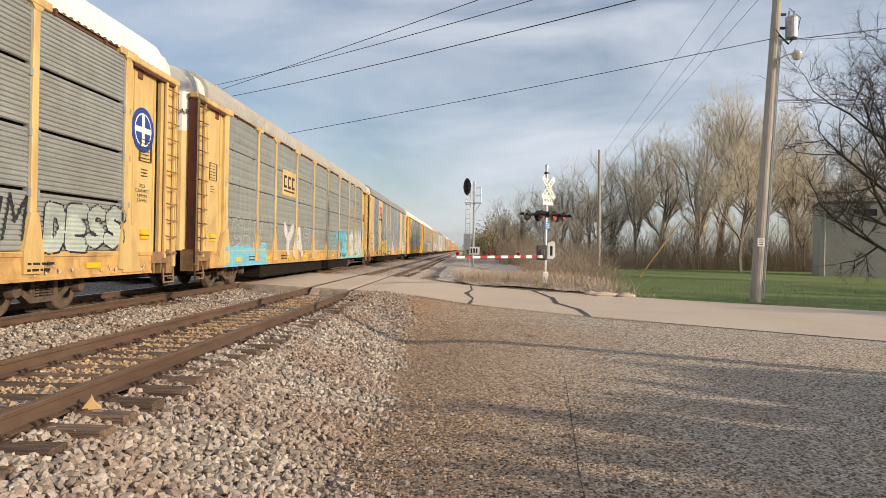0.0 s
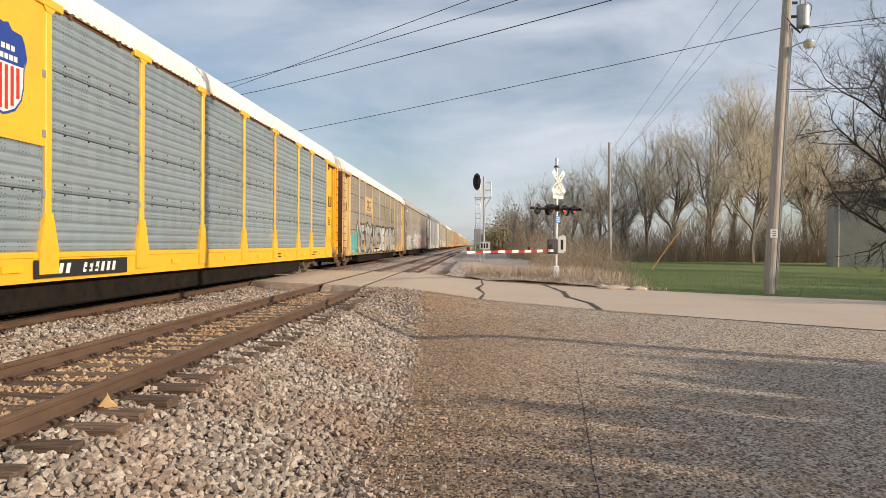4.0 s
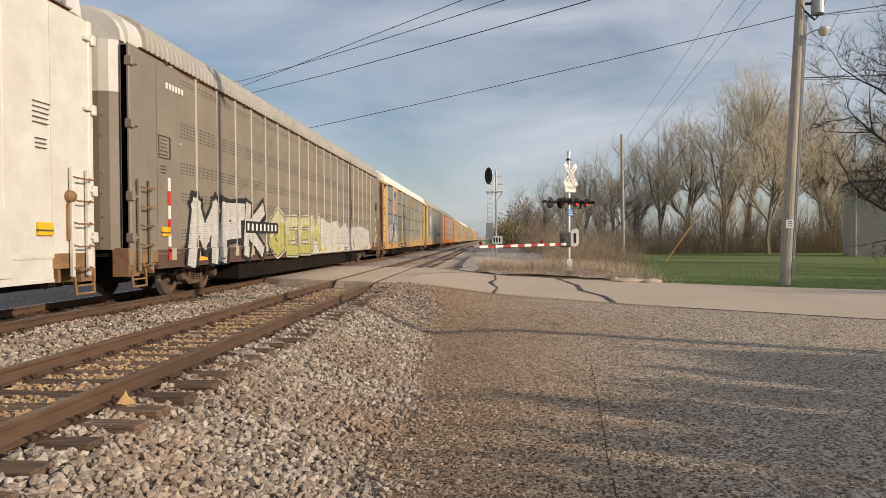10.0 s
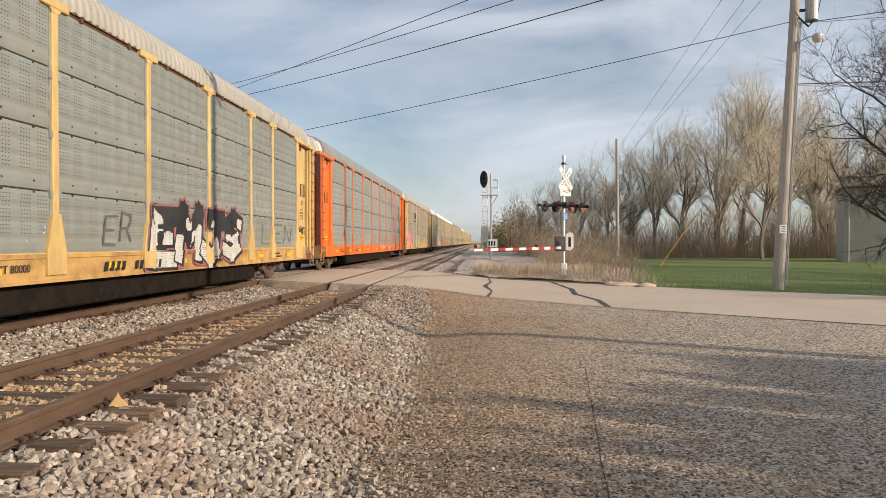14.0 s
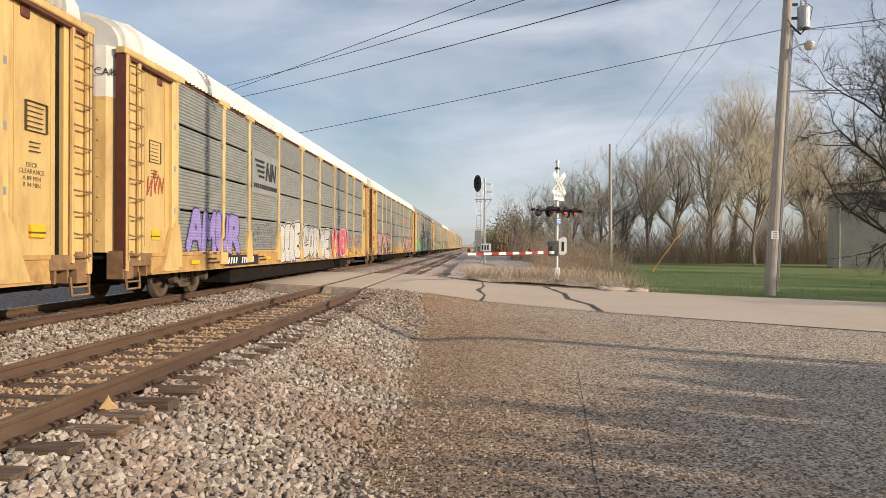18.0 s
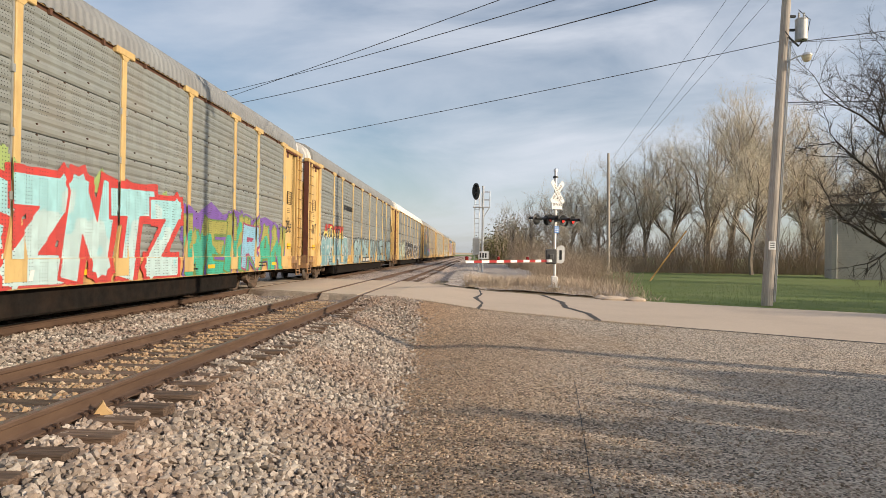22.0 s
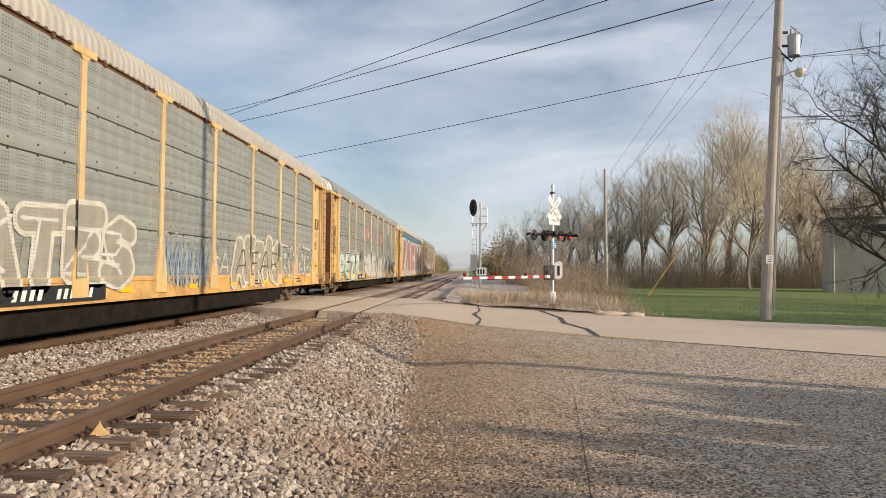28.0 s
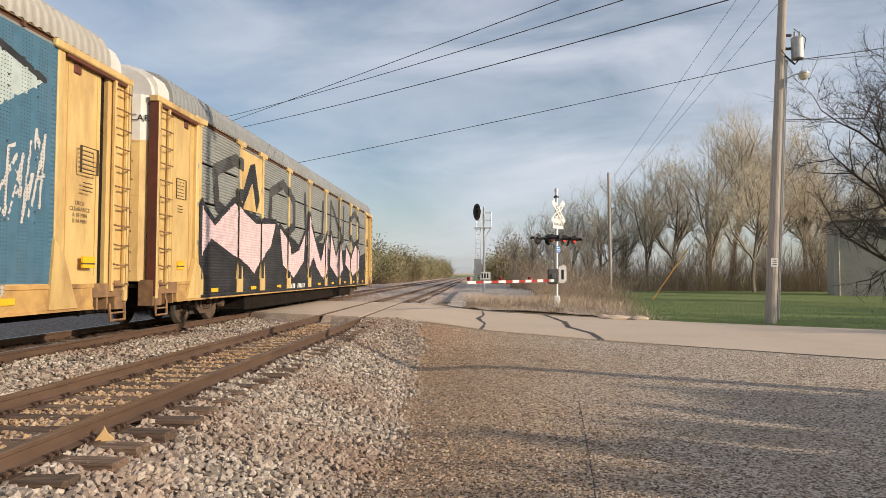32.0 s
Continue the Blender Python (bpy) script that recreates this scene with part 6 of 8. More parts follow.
# car, from, to, low, high, colours, sprayed shape by shape, manner: block, bubble, hollow or scrawl
SPRAY = [
    (0, 9.7, 12.1, 1.10, 2.0, (None, K_, (0.46, 0.52, 0.47), (0.34, 0.38, 0.35)), "DESS", "bubble"), (0, 7.6, 9.3, 1.1, 2.1, (None, None, K_, None), "RNM", "scrawl"), (0, -0.5, 13.0, 0.66, 0.95, (None, None, W_, None), "", "scrawl"),
    (1, -11.8, -8.3, 1.10, 2.15, (None, (0.52, 0.62, 0.62), None, None), "CHIL", "hollow"), (1, -6.3, -3.4, 0.82, 2.15, (None, None, W_, None), "YA", "bubble"), (1, -3.4, -0.4, 0.95, 2.1, (None, (0.58, 0.60, 0.58), None, None), "RU", "hollow"),
    (1, 1.7, 4.0, 0.92, 2.1, (None, (0.24, 0.58, 0.62), None, None), "GE", "hollow"), (1, 3.8, 6.9, 0.72, 2.2, (SKY, (0.06, 0.28, 0.36), SKY, (0.16, 0.44, 0.56)), "TS", "bubble"), (1, 7.6, 12.2, 0.80, 2.3, ((0.34, 0.62, 0.66), None, W_, None), "SAN", "bubble"),
    (2, -7.3, -3.7, 0.66, 2.05, (None, K_, (0.78, 0.55, 0.12), (0.74, 0.62, 0.30)), "SINN", "bubble"), (2, 6.1, 7.3, 0.85, 1.95, (None, (0.2, 0.2, 0.2), W_, None), "IT", "bubble"), (2, 7.6, 9.2, 2.0, 2.45, (None, None, K_, None), "CHIS", "scrawl"),
    (2, 9.9, 12.3, 0.75, 2.25, (W_, K_, W_, (0.5, 0.5, 0.5)), "BG", "bubble"), (2, -13.6, -12.3, 1.0, 1.7, (None, None, (0.35, 0.08, 0.05), None), "RL", "scrawl"),
    (4, -10.2, -1.2, 0.80, 2.60, ((0.12, 0.13, 0.13), K_, (0.30, 0.30, 0.295), (0.42, 0.42, 0.41)), "YESCME", "block"), (4, -1.2, 7.1, 0.66, 2.45, (K_, K_, W_, None), "DEGRABE", "bubble"), (4, 7.5, 10.6, 1.1, 1.9, (None, None, (0.2, 0.19, 0.17), None), "LEM", "scrawl"),
    (5, -12.9, -8.0, 0.76, 2.2, ((0.42, 0.50, 0.52), (0.20, 0.27, 0.30), (0.50, 0.52, 0.51), (0.58, 0.60, 0.59)), "GTAPE", "bubble"), (5, -5.4, 0.1, 0.90, 2.6, (W_, K_, W_, (0.60, 0.66, 0.66)), "WSON", "block"),
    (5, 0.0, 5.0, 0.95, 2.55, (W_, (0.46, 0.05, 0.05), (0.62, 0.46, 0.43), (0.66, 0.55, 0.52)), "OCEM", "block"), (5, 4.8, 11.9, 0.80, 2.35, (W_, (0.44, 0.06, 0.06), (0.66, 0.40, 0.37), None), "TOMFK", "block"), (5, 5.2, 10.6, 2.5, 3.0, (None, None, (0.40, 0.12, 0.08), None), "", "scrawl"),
    (6, -11.8, -9.7, 1.15, 2.0, (None, (0.30, 0.32, 0.32), W_, None), "SOLO", "bubble"), (6, -9.2, -7.8, 1.1, 1.7, (None, None, K_, None), "ER", "scrawl"), (6, -4.2, 1.2, 0.68, 1.0, (None, None, K_, None), "HICNSY", "scrawl"), (6, 1.5, 6.0, 0.62, 2.2, (W_, K_, (0.33, 0.40, 0.13), (0.52, 0.57, 0.34)), "RHUD8", "bubble"), (6, 7.9, 9.2, 1.0, 1.7, (None, None, K_, None), "KR", "scrawl"),
    (7, -11.9, -6.9, 0.72, 2.4, (K_, K_, W_, None), "MFK", "block"), (7, -12.9, -12.2, 2.9, 3.6, (None, None, W_, None), "RE", "scrawl"), (7, -6.4, -0.1, 0.75, 2.25, ((0.56, 0.56, 0.50), (0.16, 0.16, 0.08), (0.46, 0.44, 0.12), (0.58, 0.56, 0.32)), "GEEM", "bubble"),
    (8, -12.2, -7.5, 1.08, 2.5, (None, (0.05, 0.045, 0.04), (0.55, 0.54, 0.50), (0.40, 0.39, 0.36)), "WTRER", "block"), (8, -4.6, 9.2, 1.1, 2.1, (None, (0.48, 0.47, 0.45), None, None), "TEMKOL", "hollow"), (8, 9.9, 11.3, 1.15, 1.9, (None, None, (0.30, 0.295, 0.27), None), "", "scrawl"), (8, 11.4, 12.1, 1.15, 1.8, (None, None, W_, None), "BS", "scrawl"), (8, -12, 2.0, 0.66, 0.95, (None, None, W_, None), "", "scrawl"),
    (9, -9.2, -4.6, 1.0, 2.2, (None, (0.52, 0.53, 0.51), (0.27, 0.31, 0.34), None), "AROS", "outline"), (9, -9.0, -4.8, 1.1, 2.1, (None, None, (0.12, 0.15, 0.18), None), "AROS", "scrawl"), (9, -9.1, -4.9, 1.15, 2.0, (None, None, (0.34, 0.38, 0.41), None), "MEWS", "scrawl"), (9, 1.4, 6.6, 0.72, 2.15, ((0.36, 0.12, 0.13), K_, W_, K_), "EMJS", "block"), (9, -0.2, 0.9, 1.15, 1.95, (None, None, (0.14, 0.13, 0.12), None), "ER", "scrawl"), (9, -2.2, -1.5, 1.2, 1.6, (None, None, W_, None), "B", "scrawl"), (9, 8.2, 11.6, 1.1, 2.0, (None, None, (0.17, 0.16, 0.14), None), "LEN", "scrawl"),
    (10, -9.6, -1.0, 1.0, 1.8, (None, None, (0.62, 0.62, 0.60), None), "LOMSE", "scrawl"), (10, 1.0, 9.0, 0.75, 1.4, (None, None, (0.62, 0.62, 0.60), None), "", "scrawl"),
    (11, -11.8, -8.8, 0.85, 2.3, ((0.80, 0.16, 0.42), (0.80, 0.16, 0.42), (0.82, 0.24, 0.46), None), "OO", "bubble"), (11, -4.4, -1.4, 1.05, 2.05, (CREAM, CREAM, (0.40, 0.36, 0.29), None), "WETZT", "block"), (11, -1.4, 1.0, 1.1, 1.7, (None, None, CREAM, None), "LUS", "scrawl"),
    (12, -11.6, -8.2, 1.05, 2.2, (None, (0.05, 0.03, 0.20), (0.32, 0.26, 0.58), None), "AMUR", "bubble"), (12, -7.2, -4.5, 1.15, 2.0, (None, (0.14, 0.14, 0.14), None, None), "GRRN", "hollow"), (12, -4.2, -1.8, 0.70, 2.1, (W_, K_, W_, None), "BENE", "bubble"), (12, -1.4, 3.3, 0.70, 2.05, (W_, K_, W_, (0.5, 0.5, 0.5)), "COROE", "bubble"),
    (12, 4.0, 7.6, 0.68, 2.05, ((0.66, 0.20, 0.24), W_, (0.66, 0.12, 0.16), None), "OUEN", "bubble"), (12, 8.0, 11.8, 1.1, 2.0, (None, None, (0.35, 0.07, 0.05), None), "NKA", "scrawl"), (12, 2.2, 3.9, 1.3, 2.1, (None, None, (0.35, 0.07, 0.05), None), "EM", "scrawl"),
    (13, -12.2, -5.0, 0.62, 2.15, (K_, (0.60, 0.36, 0.33), (0.05, 0.03, 0.03), (0.50, 0.30, 0.28)), "ZAURESG", "block"), (13, -12.2, -5.0, 0.62, 1.9, (None, None, (0.62, 0.40, 0.38), None), "", "scrawl"), (13, 4.2, 12.4, 0.64, 2.1, (K_, (0.60, 0.36, 0.33), (0.05, 0.03, 0.03), (0.46, 0.28, 0.26)), "MRSEGMH", "block"), (13, 4.2, 12.4, 0.64, 2.0, (None, None, (0.62, 0.40, 0.38), None), "", "scrawl"),
    (14, -12.0, -3.2, 0.62, 2.3, (PURPLE, (0.03, 0.09, 0.05), (0.05, 0.40, 0.30), (0.22, 0.46, 0.12)), "GLWANE", "block"), (14, -3.0, 3.9, 0.62, 2.5, ((0.60, 0.06, 0.05), (0.60, 0.06, 0.05), (0.52, 0.70, 0.70), (0.36, 0.66, 0.70)), "SZNTZ", "block"), (14, 4.2, 12.2, 0.62, 2.25, (PURPLE, (0.16, 0.24, 0.06), (0.05, 0.42, 0.28), (0.36, 0.35, 0.09)), "WEMKAN", "block"), (14, 8.0, 9.6, 0.7, 2.1, (None, (0.35, 0.06, 0.14), (0.25, 0.50, 0.66), None), "R", "block"),
    (15, -12.1, -5.8, 0.62, 2.08, ((0.05, 0.08, 0.09), W_, (0.17, 0.34, 0.37), (0.26, 0.44, 0.46)), "GRZMED", "block"), (15, -11.4, -7.2, 1.95, 2.6, (None, K_, (0.74, 0.60, 0.16), (0.62, 0.06, 0.05)), "ATMTE", "block"), (15, -12.0, -11.2, 2.5, 2.9, (None, None, K_, None), "WB", "scrawl"), (15, -4.0, 1.1, 0.62, 2.15, (None, K_, (0.24, 0.37, 0.39), (0.32, 0.45, 0.46)), "SMOH", "block"), (15, 1.5, 12.2, 0.62, 2.2, (None, K_, (0.22, 0.34, 0.36), (0.30, 0.42, 0.44)), "AVUELNR", "block"),
    (16, -12.0, -7.0, 0.66, 2.45, (None, K_, (0.42, 0.50, 0.40), (0.52, 0.57, 0.47)), "YAMS", "block"), (16, -6.3, 1.3, 0.64, 2.45, (K_, W_, K_, None), "JAEPSU", "block"), (16, 1.5, 11.0, 0.64, 2.3, (W_, W_, K_, None), "NEKOA", "block"), (16, 9.8, 11.9, 1.5, 2.4, (None, None, K_, None), "CAPT", "scrawl"),
    (17, -11.0, -8.8, 0.95, 2.3, (None, (0.03, 0.10, 0.25), SKY, W_), "OG", "bubble"), (17, -7.8, 0.9, 0.9, 2.0, ((0.70, 0.25, 0.45), (0.03, 0.3, 0.3), (0.16, 0.52, 0.54), (0.70, 0.30, 0.5)), "AWOMOR", "block"), (17, 1.8, 8.0, 1.1, 1.8, (None, None, W_, None), "SETLM", "scrawl"),
    (18, -9.4, -2.6, 0.90, 2.35, (None, CREAM, (0.335, 0.325, 0.27), None), "CHATES", "outline"), (18, -9.3, -2.9, 1.0, 2.2, (None, None, W_, None), "SEKTZR", "scrawl"), (18, -9.3, -3.4, 0.95, 2.1, (None, None, (0.30, 0.28, 0.20), None), "CHATES", "scrawl"),
    (18, -1.4, 1.2, 0.80, 2.1, (None, (0.40, 0.45, 0.50), None, None), "WMRA", "hollow"), (18, -1.2, 1.2, 0.75, 2.0, (None, None, (0.20, 0.26, 0.34), None), "MWHN", "scrawl"), (18, -1.3, 1.1, 0.72, 1.9, (None, None, (0.30, 0.38, 0.46), None), "NMWK", "scrawl"),
    (18, 2.9, 7.6, 0.80, 2.3, (None, CREAM, (0.345, 0.33, 0.27), None), "AERAS", "outline"), (18, 3.1, 7.4, 0.95, 2.0, (None, None, (0.10, 0.09, 0.06), None), "AEAR", "scrawl"), (18, 7.6, 12.0, 1.0, 2.2, (None, CREAM, None, None), "RNND", "outline"), (18, 1.2, 2.6, 1.0, 1.8, (None, None, CREAM, None), "SA", "scrawl"),
    (19, -12.0, -6.0, 0.70, 2.25, ((0.45, 0.62, 0.62), K_, (0.48, 0.62, 0.54), (0.60, 0.66, 0.60)), "PEZR", "bubble"), (19, -5.9, -4.5, 1.7, 2.5, (None, None, (0.05, 0.05, 0.05), None), "WER", "scrawl"), (19, -4.3, 0.5, 0.64, 2.3, (W_, K_, W_, (0.56, 0.56, 0.55)), "PONZE", "bubble"), (19, 0.9, 5.4, 0.64, 2.2, (W_, K_, W_, (0.56, 0.56, 0.55)), "CUDE", "bubble"), (19, 7.4, 12.0, 0.72, 2.05, ((0.32, 0.62, 0.62), W_, K_, None), "NMMJ", "block"), (19, 5.6, 7.0, 1.3, 2.1, (None, None, (0.12, 0.12, 0.12), None), "SEM", "scrawl"),
]
STYLE = {"block": dict(thick=0.118, rim=0.034, back=0.03, drop=0.05), "bubble": dict(thick=0.128, rim=0.032, back=0.03, square=False, drop=0.03, skew=0.06),
         "hollow": dict(thick=0.085, rim=0.030, square=False, drop=0), "outline": dict(thick=0.118, rim=0.055, square=False, drop=0, skew=0.05), "scrawl": dict(thick=0.026, square=False, drop=0)}
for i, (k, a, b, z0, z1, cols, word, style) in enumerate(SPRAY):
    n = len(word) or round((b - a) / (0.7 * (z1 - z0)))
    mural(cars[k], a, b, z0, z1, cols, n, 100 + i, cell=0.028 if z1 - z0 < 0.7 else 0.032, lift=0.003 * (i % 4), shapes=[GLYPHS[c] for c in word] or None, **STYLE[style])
# solid sprayed fields: car, colour, outline
FIELDS = [
    (1, SKY, [(-12.4, 0.64), (-12.4, 1.22), (-10.6, 1.30), (-9.2, 1.18), (-8.5, 1.45), (-8.3, 0.64)]), (1, (0.26, 0.58, 0.66), [(4.2, 0.66), (5.0, 1.15), (8.0, 1.2), (12.6, 1.3), (12.9, 0.66)]),
    (2, (0.62, 0.52, 0.49), [(0.4, 0.72), (0.4, 1.9), (0.8, 2.0), (1.1, 1.75), (1.5, 2.0), (1.9, 1.95), (2.1, 0.72)]), (4, (0.10, 0.42, 0.40), [(-12.0, 0.7), (-11.6, 2.0), (-10.9, 1.6), (-10.2, 2.3), (-9.6, 2.0), (-9.7, 0.68)]),
    (4, (0.30, 0.31, 0.31), [(-9.9, 0.68), (-9.7, 1.0), (-1.2, 0.98), (-1.0, 0.68)]), (4, (0.10, 0.42, 0.40), [(-1.9, 1.2), (-1.5, 2.5), (-0.7, 2.2), (-0.9, 1.2)]), (5, (0.48, 0.50, 0.50), [(-13.0, 0.72), (-12.9, 1.1), (-8.2, 1.15), (-7.9, 0.72)]),
    (5, (0.24, 0.42, 0.52), [(11.7, 0.9), (11.7, 2.0), (12.2, 2.1), (12.4, 0.9)]), (7, W_, [(-1.6, 0.74), (-0.9, 1.9), (0.2, 2.2), (1.4, 2.0), (2.9, 2.15), (3.4, 1.8), (4.6, 2.1), (5.0, 1.85), (8.5, 2.0), (10.8, 1.8), (11.2, 0.74)]),
    (8, (0.46, 0.455, 0.41), [(9.55, 1.13), (9.52, 1.9), (9.6, 2.12), (10.1, 2.2), (10.4, 2.5), (10.9, 2.48), (11.1, 2.15), (11.6, 2.2), (11.75, 1.95), (11.5, 1.13)]),
    (14, (0.36, 0.48, 0.16), [(-2.9, 2.3), (-2.6, 2.75), (-2.2, 2.35), (-1.7, 2.8), (-1.3, 2.3)]), (14, (0.36, 0.48, 0.16), [(-0.4, 2.3), (0.0, 2.7), (0.4, 2.35), (0.8, 2.8), (1.1, 2.3)]), (14, (0.36, 0.48, 0.16), [(2.2, 2.3), (2.5, 2.65), (2.8, 2.3), (3.3, 2.6), (3.6, 2.25)]),
    (14, PURPLE, [(4.0, 1.5), (4.2, 2.4), (5.0, 2.2), (5.8, 2.55), (6.6, 2.25), (7.6, 2.45), (8.8, 2.2), (10.2, 2.4), (11.6, 2.2), (12.0, 1.5)]),
]
for i, (k, c, outline) in enumerate(FIELDS):
    ys, zs = [u for u, v in outline], [v for u, v in outline]
    mural(cars[k], min(ys), max(ys), min(zs), max(zs), (None, None, c, None), 1, 800 + i, cell=0.04, lift=-0.004, drop=0, rim=0, polys=[outline])
mural(cars[7], 0.2, 10.6, 0.85, 1.95, (None, None, (0.50, 0.49, 0.47), None), 8, 700, thick=0.022, drop=0, square=False)
cars[20]["posts"] = 0
# the great mural: blue ground above, black edges, pale blue ground, salmon fields with a light rim
DEEP, ICE, BLUSH = (0.065, 0.165, 0.25), (0.47, 0.56, 0.55), (0.55, 0.33, 0.27)
TOP = [(-12.1, 4.62), (-9.0, 4.72), (-6.4, 4.62), (-6.1, 4.25), (-5.6, 4.3), (-5.3, 4.7), (-2.9, 4.62), (-2.6, 4.15), (-2.2, 4.2), (-2.0, 4.6), (2.6, 4.62), (2.9, 4.3), (3.1, 4.62), (5.5, 4.66), (5.9, 4.2), (6.5, 4.7), (11.2, 4.75), (12.0, 4.4), (10.2, 2.9), (11.6, 1.1), (12.1, 1.1)]
TOP = [(max(-12.1, u - 0.5) if u < 12 else u, v) for u, v in TOP]
for outline, c, up in (([(-12.1, 1.12), (-12.1, 4.98), (12.1, 4.98), (12.1, 1.12)], ICE, -0.005), ([(u, v - 0.12 if v > 1.2 else v) for u, v in TOP] + [(12.1, 5.0), (-12.1, 5.0)], K_, -0.003), (TOP + [(12.1, 5.0), (-12.1, 5.0)], DEEP, -0.001), ([(2.7, 2.2), (3.1, 2.95), (3.15, 2.2)], DEEP, 0.001),
                       ([(-12.1, 0.68), (-12.1, 1.1), (11.2, 1.1), (11.0, 0.90), (-2, 0.86), (-4, 0.68)], (0.50, 0.46, 0.40), 0.0)):
    mural(cars[20], -12.1, 12.1, min(v for u, v in outline), max(v for u, v in outline) - 0.2, (None, None, c, None), 1, 900, cell=0.07, lift=up, drop=0, rim=0, polys=[outline])
BLOCKS = [[(-11.4, 1.12), (-9.7, 1.12), (-7.3, 3.6), (-6.8, 4.35), (-9.4, 4.5), (-9.9, 4.3)], [(-8.2, 1.12), (-5.9, 4.35), (-3.2, 4.32), (-2.5, 1.12), (-5.3, 1.12), (-5.55, 2.75), (-6.75, 1.12)],
          [(-2.0, 1.12), (-2.1, 2.7), (-1.6, 2.85), (-2.0, 3.0), (-1.9, 4.3), (2.5, 4.25), (2.3, 3.0), (0.0, 2.85), (-0.2, 1.12)], [(0.0, 1.15), (0.4, 2.4), (2.4, 2.5), (2.4, 1.15)],
          [(3.3, 1.12), (3.4, 4.3), (5.5, 4.3), (5.6, 3.1), (8.2, 4.45), (10.3, 4.4), (7.9, 2.8), (10.6, 1.12), (8.3, 1.12), (7.0, 2.1), (6.0, 1.12)]]
BLOCKS = [[(u - 0.5, v) for u, v in poly] for poly in BLOCKS]
mural(cars[20], -12.1, 10.8, 1.05, 4.6, (None, None, SALMON, None), 1, 901, cell=0.06, drop=0, rim=0, polys=BLOCKS, lift=0.003)
mural(cars[20], -12.1, 10.8, 1.05, 4.6, (None, BLUSH, None, None), 1, 901, cell=0.06, drop=0, rim=0, polys=BLOCKS, inset=0.16, lift=0.0045)
mural(cars[20], 11.0, 12.0, 1.9, 3.6, (None, None, W_, None), 4, 906, thick=0.012, lift=0.004, square=False, drop=0)
# the last car: black ground, pink running shapes, dark arcs above
mural(cars[21], -12.1, 12.1, 0.68, 2.4, (None, None, K_, None), 1, 908, cell=0.08, lift=-0.004, drop=0, rim=0, polys=[[(-12.1, 0.68), (-12.1, 2.7), (-9, 2.2), (-5, 2.9), (-2.5, 2.3), (0, 2.9), (3, 2.3), (6.4, 2.6), (9, 2.2), (12.1, 2.6), (12.1, 0.68)]])
RUNS = [[(-11.8, 1.6), (-11.8, 3.0), (-10.4, 2.55), (-9.0, 3.3), (-7.2, 2.85), (-5.2, 3.0), (-5.7, 2.2), (-6.6, 1.8), (-7.3, 1.3), (-7.9, 1.55), (-9.4, 1.9), (-10.6, 2.2), (-11.3, 1.7)], [(-4.7, 2.9), (-4.3, 1.6), (-2.9, 1.15), (-1.5, 1.8), (-1.3, 2.9), (-2.2, 2.2), (-3.2, 2.0), (-3.9, 2.6)],
        [(-0.9, 1.5), (-0.8, 3.7), (0.3, 2.7), (1.4, 1.8), (2.4, 3.1), (2.7, 1.5), (1.8, 1.05), (0.6, 1.6), (0.1, 2.0)], [(3.2, 1.7), (3.4, 3.2), (4.5, 2.1), (5.6, 3.0), (6.2, 1.5), (4.9, 1.1)], [(6.8, 1.8), (7.0, 2.7), (8.3, 2.1), (9.6, 2.9), (10.9, 2.5), (10.7, 1.6), (8.9, 1.2)]]
RUNS = [[(max(-12.1, u - 0.8), v) for u, v in poly] for poly in RUNS]
mural(cars[21], -12, 11.5, 0.9, 3.8, (None, K_, (0.74, 0.56, 0.58), None), 1, 909, cell=0.05, rim=0.06, drop=0.02, polys=RUNS, lift=0.003)
mural(cars[21], -12.0, 10.8, 2.3, 5.0, (None, None, (0.03, 0.03, 0.03), (0.07, 0.07, 0.065)), 5, 911, cell=0.05, thick=0.055, drop=0, skew=0.0, square=False, shapes=[GLYPHS[c] for c in "GOUNO"])
decal(cars[21], "plate", [(rect(-9.3, -7.5, 3.2, 4.95), YELLOW)], "yellow plate half painted over", FACE + 0.014)
mural(cars[21], -9.2, -7.4, 3.2, 4.9, (None, None, K_, None), 1, 912, cell=0.04, lift=0.012, drop=0, rim=0, polys=[[(-9.2, 3.2), (-9.2, 3.7), (-8.6, 4.6), (-8.2, 4.7), (-7.7, 3.6), (-8.0, 3.2), (-8.4, 4.1)]])
for o in cars[20].children:
    if o.name.startswith("side_post"):
        tone = DEEP if o.location.y > 11 else ICE
        o.data = kept(("painted_post", tone), lambda: flush_post(paint(tone)))
for k, y, z, c in ((12, -13.4, 2.3, (0.45, 0.10, 0.05)), (14, 12.7, 1.9, K_), (15, -13.4, 2.0, K_), (13, -13.4, 1.5, K_), (18, -13.4, 2.6, K_), (18, -13.4, 4.0, K_), (19, -13.4, 2.0, (0.2, 0.13, 0.06)), (9, 12.7, 1.4, K_), (1, 12.7, 1.9, W_), (16, -13.4, 1.6, K_)):
    mural(cars[k], y, y + 0.75, z, z + 0.55, (None, None, c, None), 3, 500 + k, thick=0.035, cell=0.02, lift=-0.058, square=False, drop=0)
emblem_round(cars[0], 13.0, 3.7)
emblem_plate(cars[1], -5.6, 3.7)
emblem_shield(cars[3], -8.4, 3.95, 0.8, tall=2.3)
emblem_plate(cars[4], -5.9, 3.75, 1.35)
emblem_shield(cars[8], -8.4, 4.2, 0.95, tall=2.0)
emblem_shield(cars[9], -8.4, 4.1, 0.95, white=True, tall=2.3)
emblem_lines(cars[11], -5.95, 3.85, None, 1.0)
emblem_lines(cars[12], -5.9, 3.6, STEEL, 1.0)
